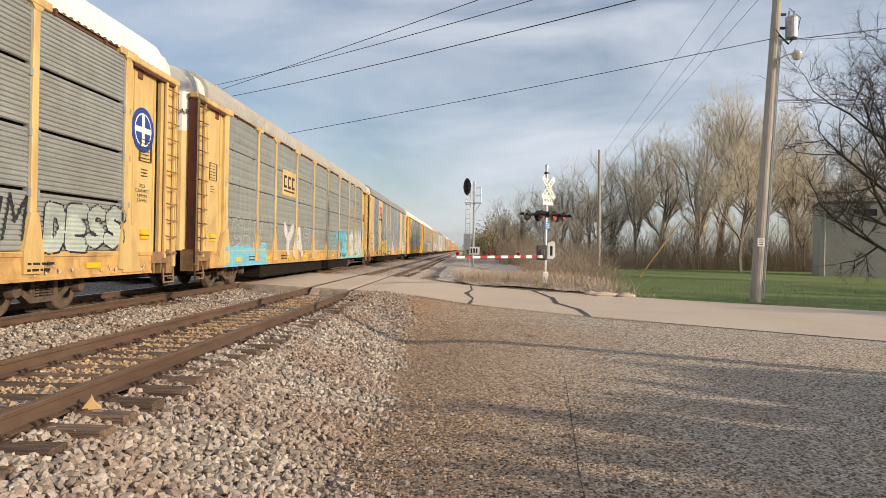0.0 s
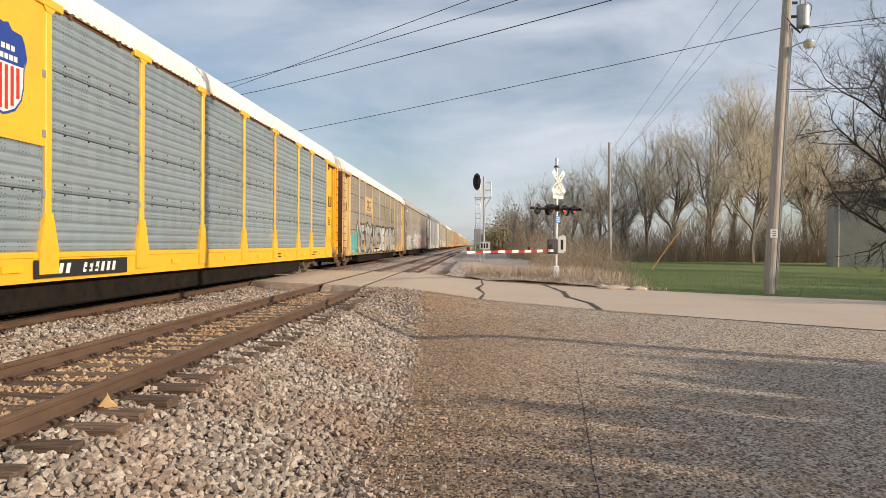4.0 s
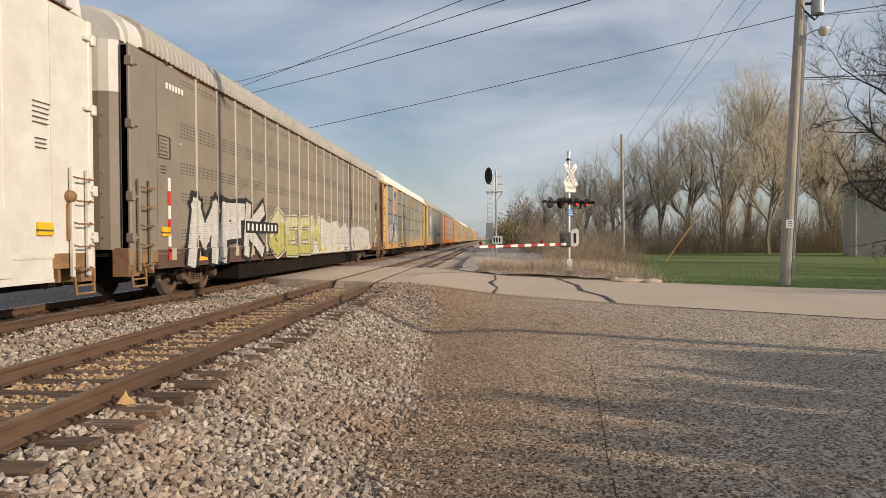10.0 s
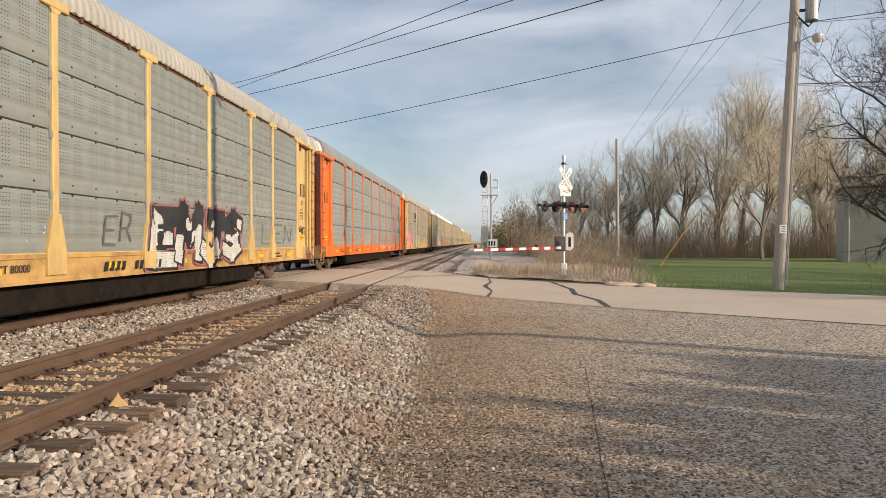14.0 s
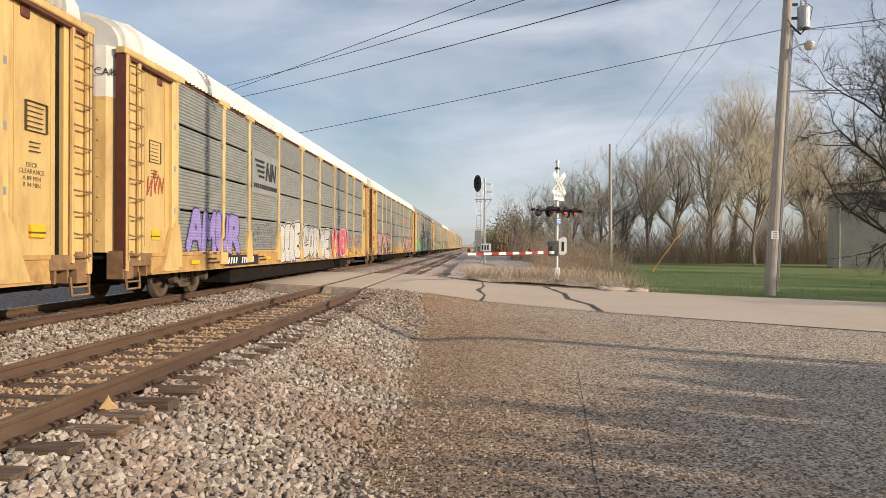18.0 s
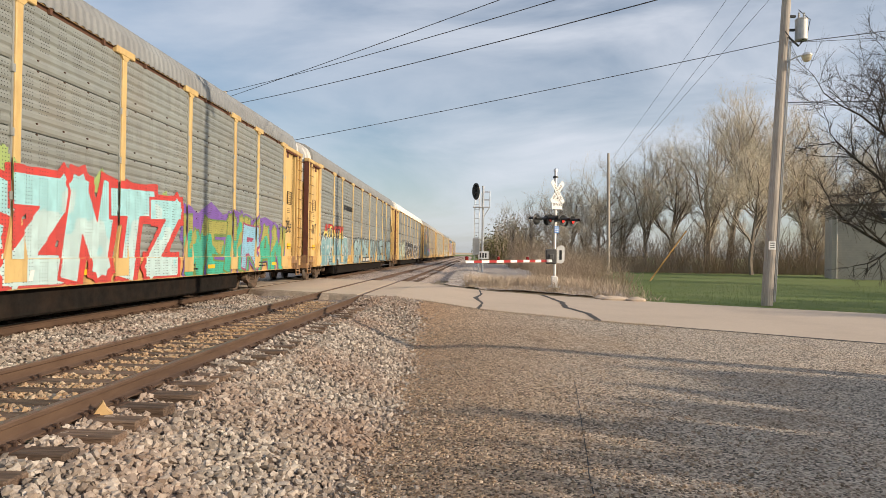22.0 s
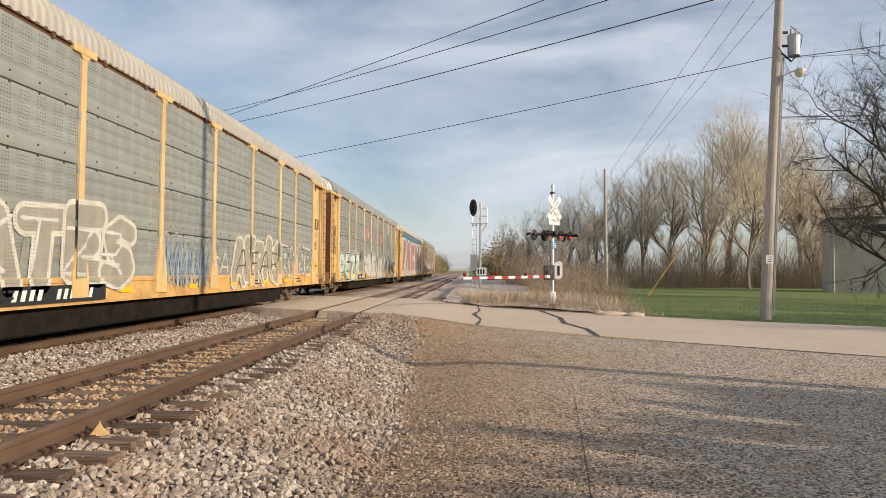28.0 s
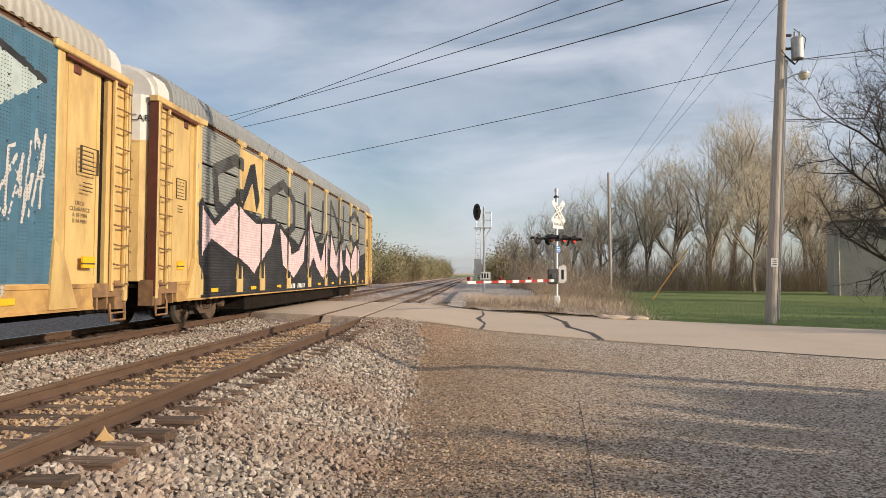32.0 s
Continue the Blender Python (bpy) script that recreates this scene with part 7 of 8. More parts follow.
emblem_lines(cars[14], -2.9, 3.6, None, 0.9)
emblem_shield(cars[17], -8.4, 3.95, 0.85, tall=2.3)
emblem_round(cars[18], -13.0, 4.0)
emblem_badge(cars[19], -2.9, 3.68)
emblem_badge(cars[19], 3.1, 3.68)
decal(cars[6], "stripe", [(rect(4.5, 7.0, 3.55, 3.75), EMBER)], "orange stripe", FACE + 0.01)
decal(cars[13], "stripe", [(rect(4.45, 7.0, 3.4, 3.62), EMBER)], "orange stripe", FACE + 0.01)
decal(cars[2], "lettering", [(o, SHIELD_RED) for o in (rect(-9.0, -8.82, 3.9, 4.5), rect(-9.0, -7.65, 4.4, 4.55), rect(-8.4, -8.22, 3.9, 4.45), rect(-9.0, -8.22, 3.85, 4.0), rect(-7.83, -7.65, 3.85, 4.5))]
      + [(b, INK) for b in bars(-9.05, 3.5, 3.62, [.09] * 9, .07)], "red band emblem over dark marks", FACE + 0.03)
decal(cars[15], "lettering", [(b, INK) for b in bars(-6.9, 3.52, 3.78, [.05, .2, .05, .2, .05, .2, .2, .05, .05, .05, .2], .1)], "black lettering", FACE + 0.012)
for k, y, dark in ((1, 5.5, False), (2, -2.2, True), (3, -6.4, True), (4, -2.6, True), (8, -4.0, True), (11, -4.2, True), (12, -8.0, True), (13, -5.2, True), (14, -2.0, True), (15, 0.2, True), (16, -7.2, False), (18, -5.0, True), (19, -5.2, True), (20, -7.2, True), (21, -3.2, True), (6, -4.5, False), (9, 1.0, False)):
    number_marks(cars[k], y, dark)
for k in range(22):
    small_marks(cars[k], k)


# small surges and checks of the train's pace: seconds, metres ahead or behind
PACE = [(0, 0.08), (1, 0.05), (3, 0.0), (6, -0.03), (7, -0.28), (8, -0.33), (9, 0.06), (10, -0.25), (11, 0.1), (12, 0.13), (13, -0.32), (14, -0.52), (17, 0.15), (18, 0.05), (19, 0.1), (20, 0.07), (22, 0.1), (24, 0.14), (25, 0.0), (28, -0.08), (29, -0.13), (30, -0.1), (32, -0.05)]


def train_at(k, t):
    """Where car k's middle is along the track."""
    return -14.355 + 29.958 * (k + 0.5) - 18.160 * t - 0.0201 * t * t + lerp_table(PACE, t)


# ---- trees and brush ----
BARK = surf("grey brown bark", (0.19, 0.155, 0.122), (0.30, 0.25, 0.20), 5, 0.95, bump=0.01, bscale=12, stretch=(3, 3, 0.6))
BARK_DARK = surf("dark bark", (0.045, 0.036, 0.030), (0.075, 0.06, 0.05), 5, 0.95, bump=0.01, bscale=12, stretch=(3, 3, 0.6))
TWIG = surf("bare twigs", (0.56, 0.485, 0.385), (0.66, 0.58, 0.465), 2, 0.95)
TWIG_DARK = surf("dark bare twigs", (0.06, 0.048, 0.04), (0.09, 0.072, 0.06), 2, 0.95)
BUD = surf("yellow green buds", (0.52, 0.47, 0.28), (0.60, 0.53, 0.34), 1.5, 0.9)
LEAF = surf("olive spring leaves", (0.17, 0.17, 0.075), (0.25, 0.22, 0.11), 0.6, 0.9)
BRUSH = surf("brown brush twigs", (0.34, 0.265, 0.19), (0.44, 0.35, 0.26), 1.5, 0.95)
STRAW = surf("dead straw grass", (0.55, 0.445, 0.33), (0.42, 0.325, 0.235), 1.5, 0.95, dirt=(0.64, 0.53, 0.40), dscale=1.5, damount=0.6)
REED = surf("tan brush stems", (0.40, 0.31, 0.22), (0.50, 0.40, 0.29), 1.5, 0.95)
BLADE = surf("green grass blades", (0.13, 0.18, 0.04), (0.18, 0.225, 0.06), 1.2, 0.9)


class Bundle:
    """Collects many thin prisms and small leaves, then makes one mesh."""

    def __init__(self):
        self.v, self.f = [], []

    def stick(self, a, b, ra, rb, sides=3):
        d = (b - a)
        if d.length < 1e-5:
            return
        d.normalize()
        u = d.orthogonal().normalized()
        w = d.cross(u)
        n = len(self.v)
        for c, r in ((a, ra), (b, rb)):
            for k in range(sides):
                g = 2 * math.pi * k / sides
                self.v.append(tuple(c + r * (math.cos(g) * u + math.sin(g) * w)))
        for k in range(sides):
            j = (k + 1) % sides
            self.f.append((n + k, n + j, n + sides + j, n + sides + k))

    def leaf(self, c, size, r):
        u = Vector((r.gauss(0, 1), r.gauss(0, 1), r.gauss(0, 1))).normalized() * size
        w = u.orthogonal().normalized() * size * 0.6
        n = len(self.v)
        self.v += [tuple(c - u), tuple(c + w), tuple(c + u), tuple(c - w)]
        self.f.append((n, n + 1, n + 2, n + 3))

    def blade(self, x, y, z, h, lean, wide, r):
        a = r.uniform(0, 6.28)
        n = len(self.v)
        dx, dy = math.cos(a) * wide, math.sin(a) * wide
        lx, ly = r.gauss(0, lean), r.gauss(0, lean)
        self.v += [(x - dx, y - dy, z), (x + dx, y + dy, z), (x + lx * .4 + dx * .7, y + ly * .4 + dy * .7, z + h * .6), (x + lx * .4 - dx * .7, y + ly * .4 - dy * .7, z + h * .6), (x + lx, y + ly, z + h)]
        self.f += [(n, n + 1, n + 2, n + 3), (n + 3, n + 2, n + 4)]

    def mesh(self, name, material):
        me = bpy.data.meshes.new(name)
        me.from_pydata(self.v, [], self.f)
        me.materials.append(material)
        return me


def grow_tree(seed, height, spread, forks, bark, twig, bud=None, budsize=0.10, budshare=0.5, lean=0.0, fine=1.0, up=0.35, low=0.25, thin=0.016):
    """A bare spring tree: tapered trunk, limbs that fork and thin out, a crown of twigs, buds at the tips."""
    r = random.Random(seed)
    wood, twigs, buds = Bundle(), Bundle(), Bundle()

    def limb(p, d, length, rad, level):
        steps = 5 if level == 0 else 4 if level < 2 else 3
        pts = [p]
        for i in range(steps):
            d = (d + Vector((r.gauss(0, 1), r.gauss(0, 1), r.gauss(0, 0.8))) * (0.055 + 0.065 * level) + Vector((0, 0, up * 0.25))).normalized()
            q = p + d * length / steps
            ra, rb = rad * (1 - 0.55 * i / steps), rad * (1 - 0.55 * (i + 1) / steps)
            (wood if level < 3 else twigs).stick(p, q, ra, rb, 6 if level == 0 else 4 if level < 3 else 3)
            p = q
            pts.append(p)
            last = level >= forks
            if not last:
                if level == 0 and (i + 1) / steps < low:
                    continue
                kids = {1: 2, 2: 2}.get(level, 2) if level else (3 if i > 1 else 2)
                for _ in range(kids if r.random() < 0.85 else kids - 1):
                    side = Vector((r.gauss(0, 1), r.gauss(0, 1), r.gauss(0, 0.6) + 0.25)).normalized()
                    nd = (d * (0.75 if level else 0.55) + side * spread).normalized()
                    limb(p, nd, length * r.uniform(0.40, 0.62) * (1.0 if level else 1.05), max(thin, rb * r.uniform(0.5, 0.72)), level + 1)
            else:
                for _ in range(max(1, round(2 * fine))):
                    side = (d + Vector((r.gauss(0, 1), r.gauss(0, 1), r.gauss(0, 1))) * 0.55 + Vector((0, 0, up * 0.2))).normalized()
                    e = p + side * length * r.uniform(0.35, 0.8)
                    twigs.stick(p, e, rb * 0.8, rb * 0.35)
                    if bud and r.random() < budshare:
                        buds.leaf(e + Vector((r.gauss(0, .1), r.gauss(0, .1), r.gauss(0, .1))), budsize * r.uniform(0.5, 1.2), r)

    limb(Vector((0, 0, -0.3)), Vector((lean, 0, 1)).normalized(), height * 0.62, height * 0.016 + 0.05, 0)
    top = max(p[2] for p in twigs.v)
    for b in (wood, twigs, buds):                           # bring the tree to its stated height
        b.v = [(x * height / top, y * height / top, z * height / top) for x, y, z in b.v]
    return wood.mesh("trunk", bark), twigs.mesh("crown", twig), buds.mesh("buds", bud) if bud else None


def tree(meshes, at, turn, label, size=1.0, category="tree", group="tree line"):
    t = thing("tree", at, label, category, group)
    t.rotation_euler = (0, 0, turn)
    t.scale = (size, size, size)
    for nm, me in zip(("trunk", "crown", "bud_growth"), meshes):
        if me:
            sharing(nm, me, t)
    return t


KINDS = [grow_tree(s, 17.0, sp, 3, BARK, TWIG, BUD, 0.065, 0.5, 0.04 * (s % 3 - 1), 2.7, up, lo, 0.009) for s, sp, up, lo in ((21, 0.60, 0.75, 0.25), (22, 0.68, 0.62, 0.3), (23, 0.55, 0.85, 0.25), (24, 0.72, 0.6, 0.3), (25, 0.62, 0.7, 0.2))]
rng = random.Random(9)
ROW = [  # x, y, height
    (33.5, 74, 21), (29.0, 76, 22.0), (25.5, 72, 17.6), (22.3, 75, 16.6), (19.0, 73, 15.0), (16.6, 76, 12.8), (13.8, 74, 12.6), (11.4, 78, 12.2),
    (9.0, 76, 10.0), (6.8, 80, 8.6), (38.5, 78, 19), (44, 80, 18), (50, 84, 18), (57, 82, 17), (5.2, 92, 8.6), (27.5, 66, 15.0), (65, 90, 17), (48, 96, 20)]
for x, y, h in ROW:
    tree(KINDS[rng.randrange(5)], (x, y, land(x, y)), rng.uniform(0, 6.28), "tall bare spring tree with pale yellow green buds", 1.1 * h / 17.0)

for i in range(12):
    x = 9 + 3.8 * i + rng.uniform(-1, 1)
    y = 70 + rng.uniform(-1, 6)
    tree(KINDS[rng.randrange(5)], (x, y, land(x, y)), rng.uniform(0, 6.28), "slender young bare tree at the wood's edge", rng.uniform(0.34, 0.58), group="saplings")

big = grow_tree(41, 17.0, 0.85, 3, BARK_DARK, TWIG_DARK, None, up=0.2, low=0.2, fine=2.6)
tree(big, (25.2, 38.5, -0.35), 0.6, "large dark bare tree with drooping limbs by the building", 1.0, group="")
tree(KINDS[1], (31.5, 47.0, -0.35), 2.0, "bare tree beside the grey building", 0.8, group="")
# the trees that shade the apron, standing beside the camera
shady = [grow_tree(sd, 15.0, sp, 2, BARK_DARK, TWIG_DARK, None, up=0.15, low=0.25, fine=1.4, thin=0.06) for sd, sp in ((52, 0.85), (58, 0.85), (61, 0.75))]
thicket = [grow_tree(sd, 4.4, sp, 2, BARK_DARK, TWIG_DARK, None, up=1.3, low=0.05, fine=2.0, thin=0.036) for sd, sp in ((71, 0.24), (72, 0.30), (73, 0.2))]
for i in range(52):
    x, y = 12.9 + 2.4 * math.sin(2.4 * i), -3.2 + 0.155 * i + 0.4 * math.sin(5.1 * i)
    tree(thicket[i % 3], (x, y, -0.6), 1.3 * i, "slender bare sapling whose stems shade the apron", (x - 0.6 - 0.6 * (i * 7 % 6)) / 12.3 * (0.92 - 0.0035 * i), group="saplings by the apron")
for i in range(64):
    x, y = 9.4 + 1.4 * math.sin(3.7 * i), -4.2 + 0.14 * i + 0.3 * math.sin(2.9 * i)
    tree(thicket[i % 3], (x, y, -0.6), 2.1 * i, "low bare sapling whose stems shade the apron", 0.56 + 0.07 * (i * 5 % 4), group="saplings by the apron")
for i in range(40):
    x, y = 9.9 + 1.2 * math.sin(2.3 * i), 2.6 + 0.145 * i + 0.3 * math.sin(4.3 * i)
    tree(thicket[i % 3], (x, y, -0.6), 1.9 * i, "short bare sapling whose stems shade the apron", 0.46 + 0.06 * (i * 3 % 4), group="saplings by the apron")
for i, (x, y) in enumerate(((24.6, 19.6), (26.0, 20.6), (27.5, 23.6), (28.6, 26.0))):
    tree(thicket[i % 3], (x, y, -0.6), 1.7 * i, "slender bare sapling shading the lawn", 1.35, group="saplings by the lawn")
for i, (x, y, s) in enumerate(((36.0, 13.3, 0.95), (38.0, 19.0, 0.9), (40.0, 24.5, 0.95))):
    tree(shady[i % 3], (x, y, -0.6), 3.0 + i, "bare roadside tree casting shade on the lawn", s, group="shade trees")


def brush_field(name, count, spots, height, material, label, leaf=None, seed=3, wide=0.02, leafsize=0.1, share=2):
    """Tangled stems fanning from many roots; leaf: a second mesh of small leaves."""
    r = random.Random(seed)
    b, lv = Bundle(), Bundle()
    for _ in range(count):
        x, y, hmul = spots(r)
        z = land(x, y)
        for _ in range(5):
            h = height * hmul * r.uniform(0.45, 1.1)
            p = Vector((x + r.gauss(0, 0.25), y + r.gauss(0, 0.25), z - 0.1))
            q = p + Vector((r.gauss(0, 0.16), r.gauss(0, 0.16), 0.55)) * h
            e = q + Vector((r.gauss(0, 0.18), r.gauss(0, 0.18), 0.45)) * h
            b.stick(p, q, wide, wide * 0.7)
            b.stick(q, e, wide * 0.7, wide * 0.3)
            for _ in range(2):
                s = q.lerp(e, r.random())
                b.stick(s, s + Vector((r.gauss(0, 0.16), r.gauss(0, 0.16), r.uniform(0.05, 0.35))) * h, wide * 0.5, wide * 0.25)
            if leaf:
                for _ in range(share):
                    c = q.lerp(e, r.uniform(-0.8, 1.1))
                    lv.leaf(c + Vector((r.gauss(0, .22), r.gauss(0, .22), r.gauss(0, .18))) * h * 0.6, leafsize * r.uniform(0.5, 1.3), r)
    ob = new(name, b.mesh(name, material))
    tagged(ob, label, "shrubs", kind="stuff")
    if leaf:
        o2 = new(name + "_leaves", lv.mesh(name + "_leaves", leaf))
        tagged(o2, label, "shrubs", kind="stuff")


def wood_edge(r):
    x = r.uniform(4, 62)
    return x, 69 + r.uniform(-3, 9) + 0.05 * x, r.uniform(0.4, 1.15) + (0.9 if r.random() < 0.12 else 0)


def rail_brush(r):
    y = r.uniform(30.5, 66)
    return 2.0 + 0.085 * (y - 20) + r.uniform(0.0, 4.6), y, r.uniform(0.4, 1.15) * (0.55 + 0.45 * ease((y - 30) / 16))


brush_field("undergrowth", 1500, wood_edge, 3.3, BRUSH, "tangled brown undergrowth along the wood's edge", None, 3, 0.022)
brush_field("trackside_brush", 420, rail_brush, 2.3, REED, "tall tan dead brush beside the railway", None, 5, 0.014)


def clump(seed, n, height, wide, leafsize):
    r = random.Random(seed)
    b, lv = Bundle(), Bundle()
    for _ in range(n):
        a, rr = r.uniform(0, 6.28), wide * math.sqrt(r.random())
        top = Vector((math.cos(a) * rr, math.sin(a) * rr, height * r.uniform(0.35, 1.0) * (1.05 - 0.5 * (rr / wide) ** 2)))
        root = Vector((top.x * 0.4, top.y * 0.4, -0.2))
        mid = root.lerp(top, 0.6) + Vector((r.gauss(0, .2), r.gauss(0, .2), 0))
        b.stick(root, mid, 0.05, 0.03)
        b.stick(mid, top, 0.03, 0.012)
        for _ in range(26):
            c = mid.lerp(top, r.uniform(-0.6, 1.1)) + Vector((r.gauss(0, .35), r.gauss(0, .35), r.gauss(0, .3)))
            lv.leaf(c, leafsize * r.uniform(0.5, 1.3), r)
    return b.mesh("stems", BRUSH), lv.mesh("foliage", LEAF)


SHRUBS = [clump(s, 110, 6.0, 3.0, 0.13) for s in (1, 2, 3)]


def shrub(at, size, turn, k, label, group):
    t = thing("shrub", at, label, "shrub", group)
    t.scale, t.rotation_euler = (size, size, size), (0, 0, turn)
    sharing("stem_growth", SHRUBS[k][0], t)
    sharing("foliage", SHRUBS[k][1], t)


y = 60.0
for i in range(34):
    shrub((-17.0 - rng.uniform(0, 3.5), y, -0.5), rng.uniform(1.0, 1.45) * (1 + 0.0012 * (y - 60)), rng.uniform(0, 6), i % 3, "olive green shrub coming into leaf along the track", "trackside shrubs")
    y *= 1.058
for i, (x, y, s) in enumerate(((4.2, 104, 1.25), (6.8, 110, 1.35), (3.0, 125, 1.1), (9.4, 112, 1.2), (5.0, 150, 1.1), (8.5, 170, 1.4), (4.0, 210, 1.2), (7, 260, 1.5))):
    shrub((x, y, -0.4), s, rng.uniform(0, 6), i % 3, "dense olive green shrub beyond the signal mast", "far shrubs")

# dead grass round the crossing gate, and green blades along the lawn's edge
r = random.Random(6)
tuft = Bundle()
for _ in range(7500):
    x = r.uniform(-0.4, 7.2)
    e = far_edge(x) + 0.25 + 8.0 * r.random() ** 1.4
    if x > 5.0 and r.random() < (x - 5.0) / 2.4:
        continue
    d = 0.35 + 0.65 * ease((e - far_edge(x)) / 2.5)
    tuft.blade(x, e, land(x, e), d * r.uniform(0.15, 0.62), 0.22, 0.009, r)
tagged(new("dead_grass", tuft.mesh("dead_grass", STRAW)), "dry tan dead grass round the crossing gate", "grass", kind="stuff")
lawn = Bundle()
for _ in range(16000):
    x = r.uniform(5.0, 34)
    y = far_edge(x) + 0.05 + 26 * r.random() ** 2.0
    lawn.blade(x, y, land(x, y) - 0.05, r.uniform(0.04, 0.08), 0.04, 0.007, r)
tagged(new("lawn_blades", lawn.mesh("lawn_blades", BLADE)), "short green grass blades of the lawn", "grass", kind="stuff")
weeds = Bundle()
for _ in range(1500):
    x = r.uniform(-2.4, 4.5)
    y = near_edge(x) - abs(r.gauss(0, 0.12))
    weeds.blade(x, y, land(x, y), r.uniform(0.02, 0.07), 0.04, 0.006, r)
tagged(new("edge_weeds", weeds.mesh("edge_weeds", STRAW)), "thin dry weeds along the road's edge", "grass", kind="stuff")
bm = bmesh.new()
for x, y, sx in ((5.35, 24.9, 0.55), (6.1, 24.7, 0.35), (4.9, 25.3, 0.25)):
    n0 = len(bm.verts)
    bmesh.ops.create_icosphere(bm, subdivisions=2, radius=1.0)
    bm.verts.ensure_lookup_table()
    for v in bm.verts[n0:]:
        v.co = Vector((x + v.co.x * sx, y + v.co.y * 0.22, land(x, y) + 0.04 + v.co.z * 0.11)) + 0.04 * Vector(noise.noise_vector(v.co * 2.3))
tagged(part("broken_concrete", bm, CONCRETE), "pale broken concrete lumps at the road's edge", "rubble")


# ---- crossing gate, signals, poles ----
GALV = surf("galvanised iron", (0.48, 0.48, 0.47), (0.38, 0.38, 0.37), 7, 0.5, 0.5)
GREY_BOX = surf("grey enamel box", (0.42, 0.42, 0.41), (0.36, 0.36, 0.35), 5, 0.5, dirt=(0.25, 0.22, 0.19), dscale=3, damount=0.4)
LAMP_RED = glow("lit red lens", (0.75, 0.03, 0.02), 0.8)
LENS_RED = plain("dark red lens", (0.22, 0.012, 0.012), 0.2)
DARK_BOX = surf("dark grey enamel", (0.10, 0.10, 0.10), (0.07, 0.07, 0.07), 5, 0.5, dirt=(0.16, 0.13, 0.10), dscale=3, damount=0.5)
BLUE_SIGN = plain("blue sign sheet", (0.05, 0.19, 0.50), 0.5)
WIRE = plain("black cable", (0.06, 0.06, 0.065), 0.6)
ORANGE_GUARD = plain("yellow orange guy guard", (0.62, 0.34, 0.09), 0.6)


def local_part(name, bm, m, parent, label=""):
    return part(name, bm, m, parent, label)


def lettering(parent, words, size, at, turn, m, name="lettering"):
    cu = bpy.data.curves.new(name, "FONT")
    cu.body, cu.size, cu.align_x, cu.align_y, cu.extrude = words, size, "CENTER", "CENTER", 0.001
    tmp = bpy.data.objects.new(name, cu)
    scene.collection.objects.link(tmp)
    me = bpy.data.meshes.new_from_object(tmp.evaluated_get(bpy.context.evaluated_depsgraph_get()))
    bpy.data.objects.remove(tmp)
    me.materials.clear()
    me.materials.append(m)
    ob = new(name, me)
    ob.parent = parent
    ob.matrix_basis = turn
    ob.location = at
    return ob


GATE = Vector((3.49, 28.47, -0.08))
gate = thing("crossing_gate", GATE, "lowered red and white crossing gate with flashing light mast", "crossing gate")
FACING = math.atan2(-0.70, 0.71)                          # the way its signs face
FX = Vector((math.cos(FACING), math.sin(FACING), 0))      # out of the signs
SX = Vector((-FX.y, FX.x, 0))                             # along the signs
TURN = Matrix((( SX.x, 0, FX.x), (SX.y, 0, FX.y), (0, 1, 0))).to_4x4()   # text plane: x along, y up, z out
bm = bmesh.new()
tube(bm, [(0, 0, 0.0), (0, 0, 5.05)], 0.065, 12)
lathe(bm, [(0, 0.0), (0, 0.09), (0.10, 0.08), (0.16, 0.0)], (0, 0, 5.0), (0, 0, 1), 12)
local_part("mast", bm, ALU, gate, "white aluminium mast")
bm = bmesh.new()
box(bm, -0.13, 0.13, -0.13, 0.13, 0.0, 0.46, 0.03)
box(bm, -0.18, 0.18, -0.18, 0.18, 0.0, 0.05, 0.01)
box(bm, -0.24, 0.24, -0.24, 0.24, -0.25, 0.02, 0.02)
local_part("junction_base", bm, SIGN_WHITE, gate, "pale cast base on a concrete foot")
# crossbuck
for a, words in ((48, "RAILROAD"), (-48, "CROSSING")):
    bm = bmesh.new()
    box(bm, -0.61, 0.61, -0.115, 0.115, -0.006, 0.006, 0.004)
    ob = local_part("crossbuck_blade", bm, SIGN_WHITE, gate)
    ob.matrix_basis = Matrix.Translation(Vector((0, 0, 4.1)) + FX * (0.10 if a > 0 else 0.125)) @ TURN @ Matrix.Rotation(radians(a if a > 0 else 180 + a if False else a), 4, "Z")
    t = lettering(ob, words, 0.17, (0, 0, 0.008), Matrix.Identity(4), SIGN_BLACK)
bm = bmesh.new()
box(bm, -0.36, 0.36, -0.19, 0.19, -0.005, 0.005, 0.004)
box(bm, -0.15, 0.15, 0.20, 0.50, -0.005, 0.005, 0.004)
tracks_sign = local_part("tracks_sign", bm, SIGN_WHITE, gate, "white track count sign")
tracks_sign.matrix_basis = Matrix.Translation(Vector((0, 0, 3.55)) + FX * 0.10) @ TURN
lettering(tracks_sign, "TRACKS", 0.17, (0, 0, 0.008), Matrix.Identity(4), SIGN_BLACK)
lettering(tracks_sign, "2", 0.27, (0, 0.34, 0.008), Matrix.Identity(4), SIGN_BLACK)
# bell and mast bands
bm = bmesh.new()
lathe(bm, [(0, 0), (0, 0.12), (0.06, 0.11), (0.12, 0.03), (0.12, 0)], (0, 0, 4.72), (0, 0, 1), 12)
for z in (3.0, 3.35, 4.3):
    lathe(bm, [(0, 0.067), (0, 0.085), (0.09, 0.085), (0.09, 0.067)], (0, 0, z), (0, 0, 1), 12)
local_part("bell", bm, SIGN_BLACK, gate, "black warning bell")
